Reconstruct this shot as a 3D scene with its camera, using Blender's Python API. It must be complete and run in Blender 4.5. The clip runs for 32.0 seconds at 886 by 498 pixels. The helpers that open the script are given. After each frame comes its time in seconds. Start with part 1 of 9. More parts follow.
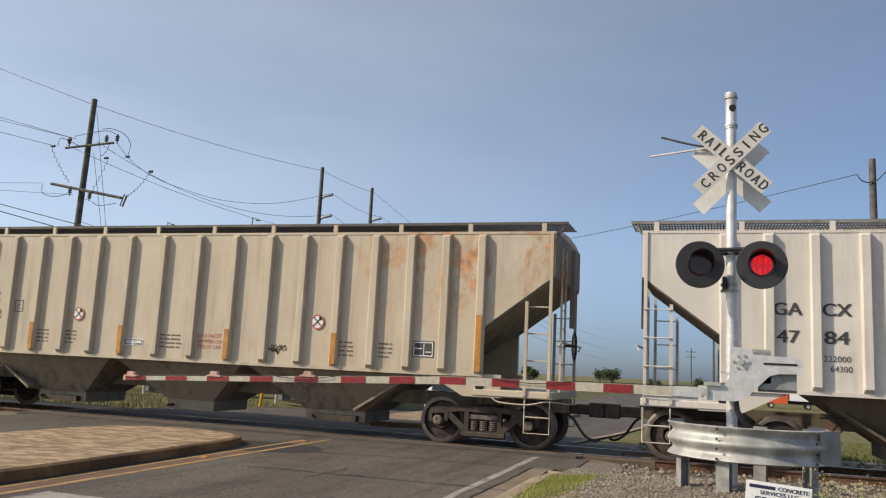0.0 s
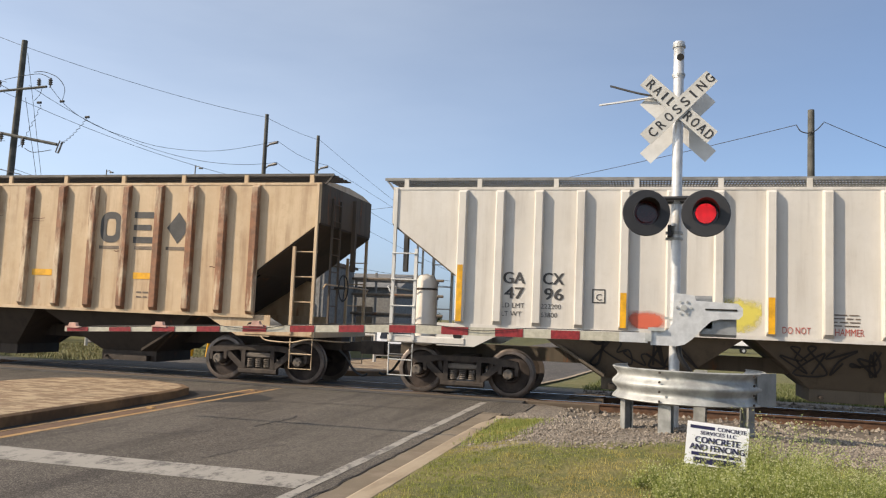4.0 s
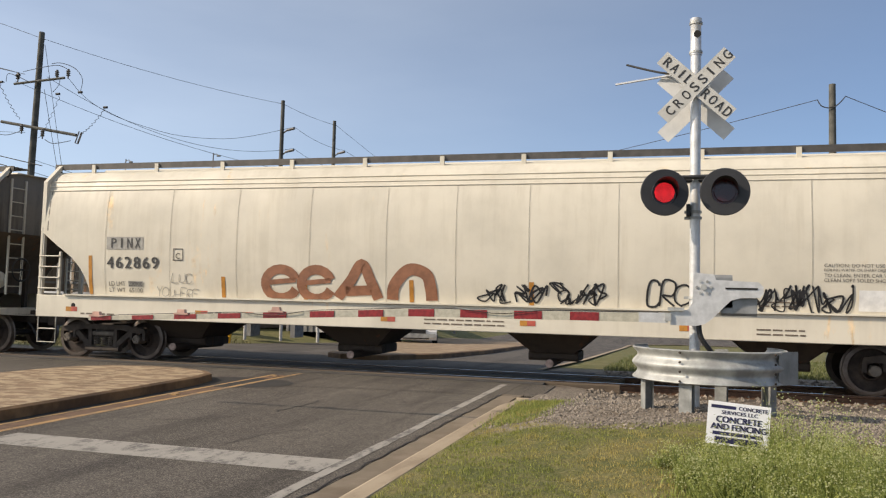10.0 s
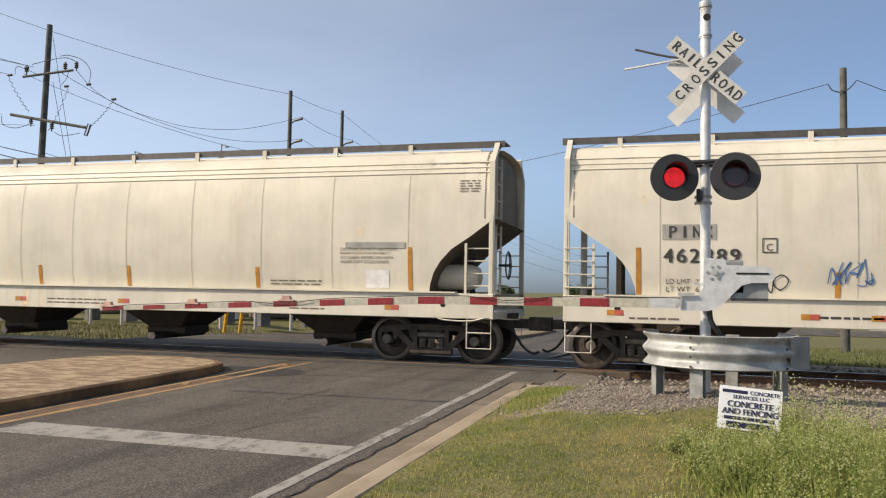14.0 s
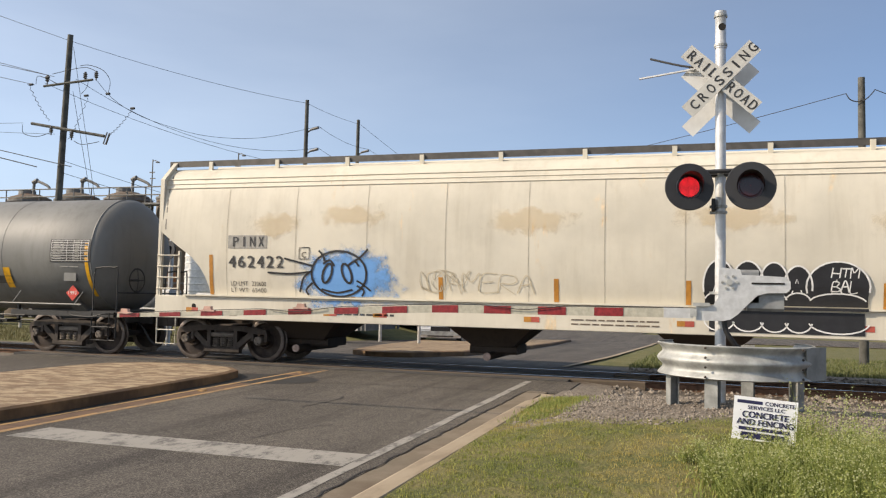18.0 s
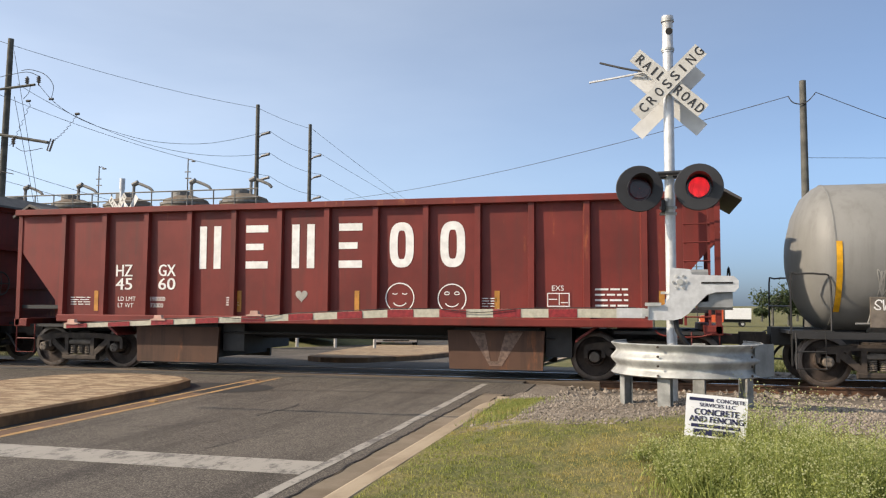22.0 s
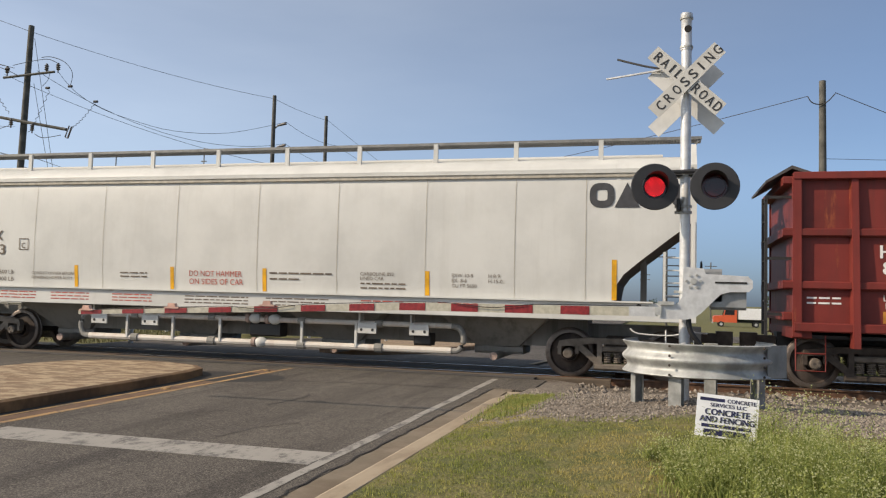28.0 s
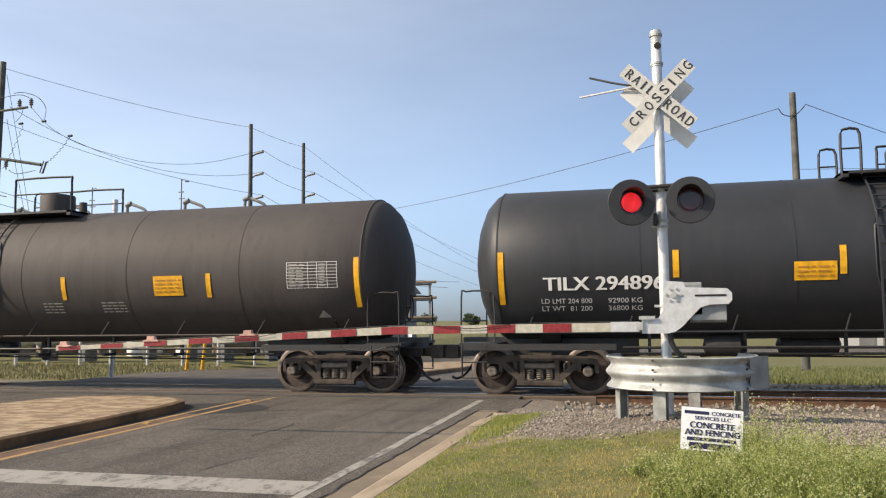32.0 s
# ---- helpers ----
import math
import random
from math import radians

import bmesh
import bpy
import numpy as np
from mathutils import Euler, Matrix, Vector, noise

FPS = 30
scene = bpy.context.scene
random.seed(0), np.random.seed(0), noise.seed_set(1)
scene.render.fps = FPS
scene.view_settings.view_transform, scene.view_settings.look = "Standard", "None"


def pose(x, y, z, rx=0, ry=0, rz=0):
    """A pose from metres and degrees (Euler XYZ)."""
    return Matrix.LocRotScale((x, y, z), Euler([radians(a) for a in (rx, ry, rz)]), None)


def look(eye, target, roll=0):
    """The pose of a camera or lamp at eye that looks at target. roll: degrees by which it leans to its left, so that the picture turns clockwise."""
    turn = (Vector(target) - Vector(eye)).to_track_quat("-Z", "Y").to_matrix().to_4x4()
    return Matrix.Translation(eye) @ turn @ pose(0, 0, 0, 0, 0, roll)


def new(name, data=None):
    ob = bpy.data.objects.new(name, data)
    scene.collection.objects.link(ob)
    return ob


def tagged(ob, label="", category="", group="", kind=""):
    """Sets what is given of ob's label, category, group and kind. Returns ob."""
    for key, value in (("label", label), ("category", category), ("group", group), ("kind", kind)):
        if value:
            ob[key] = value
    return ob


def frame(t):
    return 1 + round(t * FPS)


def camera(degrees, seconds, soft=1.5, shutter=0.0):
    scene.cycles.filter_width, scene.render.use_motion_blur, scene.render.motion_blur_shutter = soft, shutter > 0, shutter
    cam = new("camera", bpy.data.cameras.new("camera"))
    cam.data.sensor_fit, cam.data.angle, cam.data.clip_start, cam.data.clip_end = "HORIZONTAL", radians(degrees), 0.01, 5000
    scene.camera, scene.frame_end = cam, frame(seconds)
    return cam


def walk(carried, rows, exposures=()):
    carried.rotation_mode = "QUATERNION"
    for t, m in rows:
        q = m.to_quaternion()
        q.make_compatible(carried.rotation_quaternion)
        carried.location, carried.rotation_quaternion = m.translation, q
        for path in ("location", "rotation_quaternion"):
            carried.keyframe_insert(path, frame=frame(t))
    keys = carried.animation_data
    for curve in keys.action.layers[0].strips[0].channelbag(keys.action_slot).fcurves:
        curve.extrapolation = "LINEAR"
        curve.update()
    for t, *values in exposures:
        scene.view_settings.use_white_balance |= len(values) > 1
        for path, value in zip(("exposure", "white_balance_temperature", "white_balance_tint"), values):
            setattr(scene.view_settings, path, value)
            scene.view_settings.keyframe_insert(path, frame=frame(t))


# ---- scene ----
cam = camera(57.63, 32.0, 1.2)
PATH = [
    (0.0, pose(0.014, -0.017, 1.516, 98.45, -2.86, 18.01)),
    (0.5, pose(0.017, -0.012, 1.513, 98.22, -0.85, 18.62)),
    (1.0, pose(-0.005, 0.001, 1.514, 97.93, 0.19, 17.29)),
    (1.5, pose(-0.022, 0.005, 1.514, 96.65, -0.96, 16.30)),
    (2.0, pose(-0.033, 0.007, 1.516, 94.97, -1.73, 15.01)),
    (2.5, pose(-0.035, 0.005, 1.517, 94.05, -1.79, 12.96)),
    (3.0, pose(-0.026, 0.002, 1.516, 94.53, -2.33, 12.69)),
    (3.5, pose(-0.022, 0.002, 1.514, 94.77, -1.98, 14.02)),
    (5.5, pose(-0.011, 0.001, 1.509, 95.73, -2.80, 14.37)),
    (6.0, pose(-0.012, 0.002, 1.506, 94.94, -1.96, 14.20)),
    (6.5, pose(-0.007, -0.001, 1.505, 94.46, -1.49, 14.41)),
    (7.0, pose(0.000, -0.003, 1.501, 94.03, -1.34, 14.96)),
    (7.5, pose(0.003, 0.002, 1.499, 93.57, -1.39, 14.95)),
    (8.0, pose(0.001, 0.009, 1.502, 93.41, -1.05, 14.55)),
    (8.5, pose(0.004, 0.014, 1.501, 93.57, -0.68, 13.79)),
    (9.0, pose(0.001, 0.013, 1.504, 93.40, -1.10, 13.46)),
    (9.5, pose(-0.006, 0.008, 1.519, 93.72, -1.60, 14.08)),
    (10.0, pose(-0.008, 0.001, 1.519, 93.74, -1.44, 15.69)),
    (10.5, pose(0.001, -0.004, 1.506, 93.50, -1.56, 16.65)),
    (11.0, pose(0.002, -0.002, 1.503, 93.50, -1.38, 17.06)),
    (11.5, pose(0.002, 0.004, 1.503, 93.23, -0.85, 17.61)),
    (12.0, pose(0.001, 0.006, 1.500, 93.01, -0.60, 17.71)),
    (12.5, pose(-0.003, 0.008, 1.501, 93.17, -0.61, 17.43)),
    (13.0, pose(-0.008, 0.010, 1.498, 93.16, -1.15, 17.31)),
    (13.5, pose(-0.014, 0.010, 1.495, 93.05, -1.38, 16.92)),
    (14.0, pose(-0.014, 0.008, 1.495, 92.97, -1.00, 16.35)),
    (14.5, pose(-0.010, 0.005, 1.493, 93.13, -0.79, 16.16)),
    (16.5, pose(-0.001, 0.002, 1.491, 93.09, -0.94, 17.24)),
    (17.0, pose(0.003, -0.004, 1.489, 93.12, -0.93, 17.51)),
    (17.5, pose(0.001, -0.008, 1.490, 93.20, -1.02, 17.73)),
    (18.0, pose(0.005, -0.010, 1.490, 93.59, -1.29, 17.42)),
    (18.5, pose(0.001, -0.012, 1.491, 93.95, -1.76, 17.14)),
    (19.0, pose(0.001, -0.012, 1.495, 94.13, -2.06, 16.32)),
    (19.5, pose(-0.003, -0.011, 1.497, 93.95, -1.60, 14.73)),
    (20.0, pose(-0.005, -0.010, 1.498, 93.87, -1.50, 13.90)),
    (20.5, pose(-0.005, -0.010, 1.499, 94.25, -1.38, 13.75)),
    (21.0, pose(0.001, -0.009, 1.498, 94.48, -0.67, 14.01)),
    (21.5, pose(0.000, -0.007, 1.496, 94.23, -0.28, 14.02)),
    (22.0, pose(0.002, -0.005, 1.494, 93.90, -0.26, 14.24)),
    (22.5, pose(0.003, -0.002, 1.494, 93.62, -0.04, 14.55)),
    (23.0, pose(0.007, -0.003, 1.494, 93.22, 0.18, 14.26)),
    (23.5, pose(0.010, -0.007, 1.492, 93.11, -0.06, 14.26)),
    (24.0, pose(0.010, -0.004, 1.492, 93.16, -0.09, 14.52)),
    (24.5, pose(0.007, 0.001, 1.492, 93.25, -0.09, 14.73)),
    (26.5, pose(0.009, 0.002, 1.489, 93.58, -0.37, 15.69)),
    (27.0, pose(0.007, 0.002, 1.492, 93.69, -0.86, 16.05)),
    (27.5, pose(0.005, -0.003, 1.495, 93.47, -1.24, 15.69)),
    (28.0, pose(0.005, -0.006, 1.494, 93.47, -1.49, 15.11)),
    (28.5, pose(0.012, -0.006, 1.495, 94.25, -1.07, 14.55)),
    (29.0, pose(0.012, 0.000, 1.498, 95.13, -0.79, 13.83)),
    (29.5, pose(0.015, 0.001, 1.498, 95.84, -1.06, 13.76)),
    (30.0, pose(0.015, 0.003, 1.496, 96.30, -1.14, 13.14)),
    (30.5, pose(0.015, 0.008, 1.493, 96.45, -0.40, 12.48)),
    (31.0, pose(0.018, 0.009, 1.496, 96.09, 0.12, 11.72)),
    (31.5, pose(0.026, 0.010, 1.495, 95.27, 0.55, 12.21)),
    (32.0, pose(0.025, 0.009, 1.494, 95.07, 0.61, 13.96)),
]
walk(cam, PATH, [(t, e, 7230, 14) for t, e in ((0, 0.28), (2, 0.56), (3, 0.53), (6, 0.58), (7, 0.48), (8, 0.54), (9, 0.46), (10, 0.34), (13, 0.38), (18, 0.44), (19, 0.45), (21, 0.63), (24, 0.6), (27, 0.4), (28, 0.28), (29, 0.36), (30, 0.56), (31, 0.74), (32, 0.7))])

# ---- light ----
SUN = Vector((-0.74, -0.40, 0.54)).normalized()
world = bpy.data.worlds.new("sky")
scene.world = world
world.use_nodes = True
wn = world.node_tree
sky = wn.nodes.new("ShaderNodeTexSky")
sky.sky_type, sky.sun_disc = "NISHITA", False
sky.sun_elevation = math.asin(SUN.z)
sky.sun_rotation = math.atan2(SUN.x, SUN.y)
sky.air_density, sky.dust_density, sky.ozone_density = 0.6, 1.2, 1.8
wn.nodes["Background"].inputs["Strength"].default_value = 0.117
# bright haze on the sun's side of the sky
tc_ = wn.nodes.new("ShaderNodeTexCoord")
dot_ = wn.nodes.new("ShaderNodeVectorMath")
dot_.operation = "DOT_PRODUCT"
dot_.inputs[1].default_value = SUN
wn.links.new(tc_.outputs["Generated"], dot_.inputs[0])
wide = wn.nodes.new("ShaderNodeMapRange")
wide.interpolation_type = "SMOOTHSTEP"
wide.inputs["From Min"].default_value, wide.inputs["From Max"].default_value = -0.7, 0.35
wn.links.new(dot_.outputs["Value"], wide.inputs["Value"])
# thin high cloud, drawn out sideways
veil_at = wn.nodes.new("ShaderNodeMapping")
veil_at.inputs["Scale"].default_value = (1.2, 1.2, 5.0)
wn.links.new(tc_.outputs["Generated"], veil_at.inputs["Vector"])
veil = wn.nodes.new("ShaderNodeTexNoise")
veil.inputs["Scale"].default_value, veil.inputs["Detail"].default_value, veil.inputs["Roughness"].default_value = 2.2, 5.0, 0.55
wn.links.new(veil_at.outputs[0], veil.inputs["Vector"])
thin = wn.nodes.new("ShaderNodeMapRange")
for key_, value_ in (("From Min", 0.3), ("From Max", 0.75), ("To Min", 0.9), ("To Max", 1.18)):
    thin.inputs[key_].default_value = value_
wn.links.new(veil.outputs["Fac"], thin.inputs["Value"])
power = wn.nodes.new("ShaderNodeMath")
power.operation = "MULTIPLY"
wn.links.new(wide.outputs[0], power.inputs[0])
wn.links.new(thin.outputs[0], power.inputs[1])
haze = wn.nodes.new("ShaderNodeMix")
haze.data_type, haze.blend_type, haze.clamp_factor = "RGBA", "ADD", False
haze.inputs[7].default_value = (1.63, 1.77, 1.73, 1)
wn.links.new(power.outputs[0], haze.inputs[0])
clear = wn.nodes.new("ShaderNodeMix")
clear.data_type, clear.blend_type = "RGBA", "MULTIPLY"
clear.inputs[0].default_value = 1.0
clear.inputs[7].default_value = (0.86, 0.995, 1.06, 1)
wn.links.new(sky.outputs[0], clear.inputs[6])
# dull blue haze low over the horizon, away from the sun
up_ = wn.nodes.new("ShaderNodeSeparateXYZ")
wn.links.new(tc_.outputs["Generated"], up_.inputs[0])
low = wn.nodes.new("ShaderNodeMapRange")
low.interpolation_type = "SMOOTHSTEP"
for key_, value_ in (("From Min", 0.0), ("From Max", 0.17), ("To Min", 0.85), ("To Max", 0.0)):
    low.inputs[key_].default_value = value_
wn.links.new(up_.outputs[2], low.inputs["Value"])
dull = wn.nodes.new("ShaderNodeMix")
dull.data_type, dull.blend_type = "RGBA", "MULTIPLY"
dull.inputs[7].default_value = (0.42, 0.49, 0.66, 1)
wn.links.new(low.outputs[0], dull.inputs[0])
wn.links.new(clear.outputs[2], dull.inputs[6])
wn.links.new(dull.outputs[2], haze.inputs[6])
wn.links.new(haze.outputs[2], wn.nodes["Background"].inputs["Color"])
sun = new("sun", bpy.data.lights.new("sun", "SUN"))
sun.data.energy, sun.data.angle, sun.data.color = 3.7, radians(0.6), (1.0, 0.91, 0.77)
sun.matrix_world = look(SUN * 50, (0, 0, 0))


# ---- mesh building ----
class Mesh:
    """Collects corners and faces of one mesh."""

    def __init__(self):
        self.v, self.f = [], []

    def add(self, verts, faces):
        n = len(self.v)
        self.v.extend([tuple(p) for p in verts])
        self.f.extend([tuple(i + n for i in f) for f in faces])
        return self

    def box(self, x0, x1, y0, y1, z0, z1):
        return self.add([(x, y, z) for z in (z0, z1) for y in (y0, y1) for x in (x0, x1)],
                        [(0, 2, 3, 1), (4, 5, 7, 6), (0, 1, 5, 4), (2, 6, 7, 3), (0, 4, 6, 2), (1, 3, 7, 5)])

    def bevel(self, x0, x1, y0, y1, z0, z1, b=0.02):
        """A box with chamfered edges along its length in x."""
        s = [(y0 + b, z0), (y1 - b, z0), (y1, z0 + b), (y1, z1 - b), (y1 - b, z1), (y0 + b, z1), (y0, z1 - b), (y0, z0 + b)]
        return self.prism(s, x0, x1, "x")

    def prism(self, poly, a, b, axis="y"):
        """A flat outline pushed along one axis from a to b."""
        n = len(poly)
        put = {"y": lambda p, h: (p[0], h, p[1]), "x": lambda p, h: (h, p[0], p[1]), "z": lambda p, h: (p[0], p[1], h)}[axis]
        verts = [put(p, a) for p in poly] + [put(p, b) for p in poly]
        faces = [tuple(range(n)), tuple(range(2 * n - 1, n - 1, -1))]
        faces += [(i, i + n, (i + 1) % n + n, (i + 1) % n) for i in range(n)]
        return self.add(verts, faces)

    def bar(self, p, q, w, y0, y1):
        """A flat bar of width w between two points of the x-z plane, from y0 to y1."""
        d = Vector((q[0] - p[0], q[1] - p[1])).normalized() * w / 2
        n = (-d.y, d.x)
        return self.prism([(p[0] - n[0], p[1] - n[1]), (q[0] - n[0], q[1] - n[1]), (q[0] + n[0], q[1] + n[1]), (p[0] + n[0], p[1] + n[1])], y0, y1)

    def tube(self, path, r, seg=8, r2=None):
        path = [Vector(p) for p in path]
        rings = []
        for i, p in enumerate(path):
            d = (path[min(i + 1, len(path) - 1)] - path[max(i - 1, 0)]).normalized()
            u = d.cross(Vector((0, 0, 1)) if abs(d.z) < 0.9 else Vector((1, 0, 0))).normalized()
            w = d.cross(u)
            k = r if r2 is None else r + (r2 - r) * i / (len(path) - 1)
            rings.append([p + (u * math.cos(2 * math.pi * j / seg) + w * math.sin(2 * math.pi * j / seg)) * k for j in range(seg)])
        verts = [c for ring in rings for c in ring]
        faces = [(i * seg + j, i * seg + (j + 1) % seg, (i + 1) * seg + (j + 1) % seg, (i + 1) * seg + j) for i in range(len(path) - 1) for j in range(seg)]
        faces += [tuple(range(seg - 1, -1, -1)), tuple(range((len(path) - 1) * seg, len(path) * seg))]
        return self.add(verts, faces)

    def lathe(self, profile, seg=32, axis="y", at=(0, 0, 0)):
        """Turns (radius, height) pairs round an axis through at."""
        verts, faces, n = [], [], len(profile)
        for j in range(seg):
            a = 2 * math.pi * j / seg
            for r, h in profile:
                c, s = r * math.cos(a), r * math.sin(a)
                p = {"y": (c, h, s), "x": (h, c, s), "z": (c, s, h)}[axis]
                verts.append((p[0] + at[0], p[1] + at[1], p[2] + at[2]))
        for j in range(seg):
            k = (j + 1) % seg
            faces += [(j * n + i, j * n + i + 1, k * n + i + 1, k * n + i) for i in range(n - 1)]
        return self.add(verts, faces)

    def disc(self, x, y, z, r, depth, seg=24, axis="y"):
        a = {"y": (x, y, z)}.get(axis, (x, y, z))
        return self.lathe([(0.0001, 0), (r, 0), (r, depth), (0.0001, depth)], seg, axis, a)

    def mirror(self):
        """Adds the same again on the other side of y = 0."""
        return self.add([(x, -y, z) for x, y, z in self.v], [tuple(reversed(f)) for f in self.f])

    def mesh(self, name, material, smooth=False):
        me = bpy.data.meshes.new(name)
        me.from_pydata(self.v, [], self.f)
        me.materials.append(material)
        bm = bmesh.new()
        bm.from_mesh(me)
        bmesh.ops.recalc_face_normals(bm, faces=bm.faces)
        bm.to_mesh(me)
        bm.free()
        if smooth:
            me.polygons.foreach_set("use_smooth", [True] * len(me.polygons))
            me.set_sharp_from_angle(angle=radians(35))
        return me


def part(name, shape, material, parent=None, label="", smooth=False, at=None):
    """Links a shape, or a mesh that already exists, as one object under a thing or a part."""
    data = shape.mesh(name, material, smooth) if isinstance(shape, Mesh) else shape
    ob = new(name, data)
    if parent is not None:
        ob.parent = parent
    if at is not None:
        ob.matrix_basis = at
    return tagged(ob, label)


def thing(name, label, category, group="", kind="", at=None):
    ob = new(name)
    ob.empty_display_size = 0.3
    if at is not None:
        ob.matrix_basis = at
    return tagged(ob, label, category, group, kind)


def lettering(text, height, width=None):
    """Flat letters as corners and faces in the plane of x and z, from the lower left corner, scaled to their height and width."""
    cu = bpy.data.curves.new("letters", "FONT")
    cu.body, cu.resolution_u = text, 3
    ob = bpy.data.objects.new("letters", cu)
    me = bpy.data.meshes.new_from_object(ob)
    v = np.array([p.co[:2] for p in me.vertices])
    f = [tuple(p.vertices) for p in me.polygons]
    bpy.data.objects.remove(ob)
    bpy.data.curves.remove(cu)
    bpy.data.meshes.remove(me)
    v -= v.min(0)
    k = height / v[:, 1].max()
    kx = k if width is None else width / v[:, 0].max()
    return v * (kx, k), f


def spaced(text, height, width, fill):
    """Letters of equal width at an even pitch, each filling a share of its place."""
    v, f, step = [], [], width / (len(text) - 1 + fill)
    for k, ch in enumerate(text):
        a, b = lettering(ch, height, step * fill * (0.3 if ch in "1I" else 1.0))
        n = len(v)
        v += [(p[0] + k * step + (step * fill * 0.35 if ch in "1I" else 0), p[1]) for p in a]
        f += [tuple(i + n for i in q) for q in b]
    return v, f


def write(name, text, x, z, height, material, parent, lay, width=None, label="", bold=0.0, fill=0.0):
    """Letters laid on a surface by lay(x, z)."""
    v, f = spaced(text, height, width, fill) if fill else lettering(text, height, width)
    m = Mesh().add([lay(x + a, z + b) for a, b in v], f)
    if bold:
        m.add([tuple(Vector(lay(x + a + bold, z + b)) + Vector((0, -0.002, 0))) for a, b in v], f)
    me = bpy.data.meshes.new(name)
    me.from_pydata(m.v, [], m.f)
    me.materials.append(material)
    return part(name, me, material, parent, label)


def patch(name, rects, material, parent, lay, label=""):
    """Flat marks: rectangles (x0, x1, z0, z1) cut small enough to follow a surface."""
    m = Mesh()
    for x0, x1, z0, z1 in rects:
        n, k = max(1, int((z1 - z0) / 0.12)), max(1, int((x1 - x0) / 0.6))
        for a in range(k):
            for b in range(n):
                xa, xb = x0 + (x1 - x0) * a / k, x0 + (x1 - x0) * (a + 1) / k
                za, zb = z0 + (z1 - z0) * b / n, z0 + (z1 - z0) * (b + 1) / n
                m.add([lay(xa, za), lay(xb, za), lay(xb, zb), lay(xa, zb)], [(0, 1, 2, 3)])
    me = bpy.data.meshes.new(name)
    me.from_pydata(m.v, [], m.f)
    me.materials.append(material)
    return part(name, me, material, parent, label)


def ribbon(m, points, width, lay):
    """A painted stroke of even width through points of the x-z plane."""
    pts = [Vector(p) for p in points]
    left, right = [], []
    for i, p in enumerate(pts):
        d = (pts[min(i + 1, len(pts) - 1)] - pts[max(i - 1, 0)])
        d = d.normalized() if d.length > 1e-6 else Vector((1, 0))
        n = Vector((-d.y, d.x)) * width / 2
        left.append(lay(*(p + n)))
        right.append(lay(*(p - n)))
    n = len(pts)
    m.add(left + right, [(i, i + 1, n + i + 1, n + i) for i in range(n - 1)])


def smooth_line(points, n=8):
    """A rounded line through the points."""
    out, p = [], [Vector(q) for q in points]
    p = [p[0]] + p + [p[-1]]
    for i in range(1, len(p) - 2):
        for j in range(n):
            t = j / n
            out.append(0.5 * (2 * p[i] + (p[i + 1] - p[i - 1]) * t + (2 * p[i - 1] - 5 * p[i] + 4 * p[i + 1] - p[i + 2]) * t * t
                              + (3 * p[i] - p[i - 1] - 3 * p[i + 1] + p[i + 2]) * t ** 3))
    return out + [p[-2]]


def stroke_mesh(m, name, material, parent, label=""):
    me = bpy.data.meshes.new(name)
    me.from_pydata(m.v, [], m.f)
    me.materials.append(material)
    return part(name, me, material, parent, label)


def scrawl(name, x, z, length, height, material, parent, lay, seed, width=0.035, letters=5, label="", slant=0.15):
    """Sprayed loops with no letters in them."""
    rnd = random.Random(seed)
    m = Mesh()
    step = length / letters
    for i in range(letters):
        pts, x0 = [], x + i * step
        for k in range(rnd.randint(6, 9)):
            pz = rnd.uniform(0, height) if k % 2 else rnd.choice((0.05, 0.5, 0.95)) * height
            pts.append((x0 + rnd.uniform(-0.35, 1.3) * step + slant * pz, z + pz))
        ribbon(m, smooth_line(pts, 6), width * rnd.uniform(0.7, 1.1), lay)
    return stroke_mesh(m, name, material, parent, label)


STROKES = {"A": "00 24 40,12 32", "B": "00 04 34 33 22 02,22 41 30 00", "C": "43 34 14 03 01 10 30 41", "D": "00 04 24 42 20 00", "E": "40 00 04 44,02 32", "F": "00 04 44,02 32",
           "G": "43 34 14 03 01 10 30 41 22", "H": "00 04,40 44,02 42", "I": "20 24", "K": "00 04,44 02 40", "L": "04 00 40", "M": "00 04 22 44 40", "N": "00 04 40 44", "O": "20 01 03 24 43 41 20",
           "P": "00 04 34 43 32 02", "R": "00 04 34 43 32 02 40", "S": "43 34 14 03 12 31 30 10 01", "T": "04 44,24 20", "U": "04 01 10 30 41 44", "V": "04 20 44", "W": "04 10 22 30 44",
           "X": "00 44,04 40", "Y": "04 22 44,22 20", "Z": "04 44 00 40"}


def tag_letters(name, text, x, z, length, height, material, parent, lay, seed, width=0.04, label="", slant=0.12):
    """Hand-sprayed letters of uneven strokes."""
    rnd, m = random.Random(seed), Mesh()
    step = length / len(text)
    for i, ch in enumerate(text):
        k, lift = rnd.uniform(0.85, 1.2), rnd.uniform(-0.08, 0.08) * height
        for line in STROKES.get(ch, "").split(","):
            pts = [(x + i * step + (int(p[0]) / 4 + rnd.uniform(-0.08, 0.08)) * step * 0.9 + slant * int(p[1]) / 4 * height, z + lift + (int(p[1]) / 4 * k + rnd.uniform(-0.06, 0.06)) * height) for p in line.split()]
            if len(pts) > 1:
                ribbon(m, smooth_line(pts, 5), width * rnd.uniform(0.85, 1.2), lay)
    return stroke_mesh(m, name, material, parent, label)


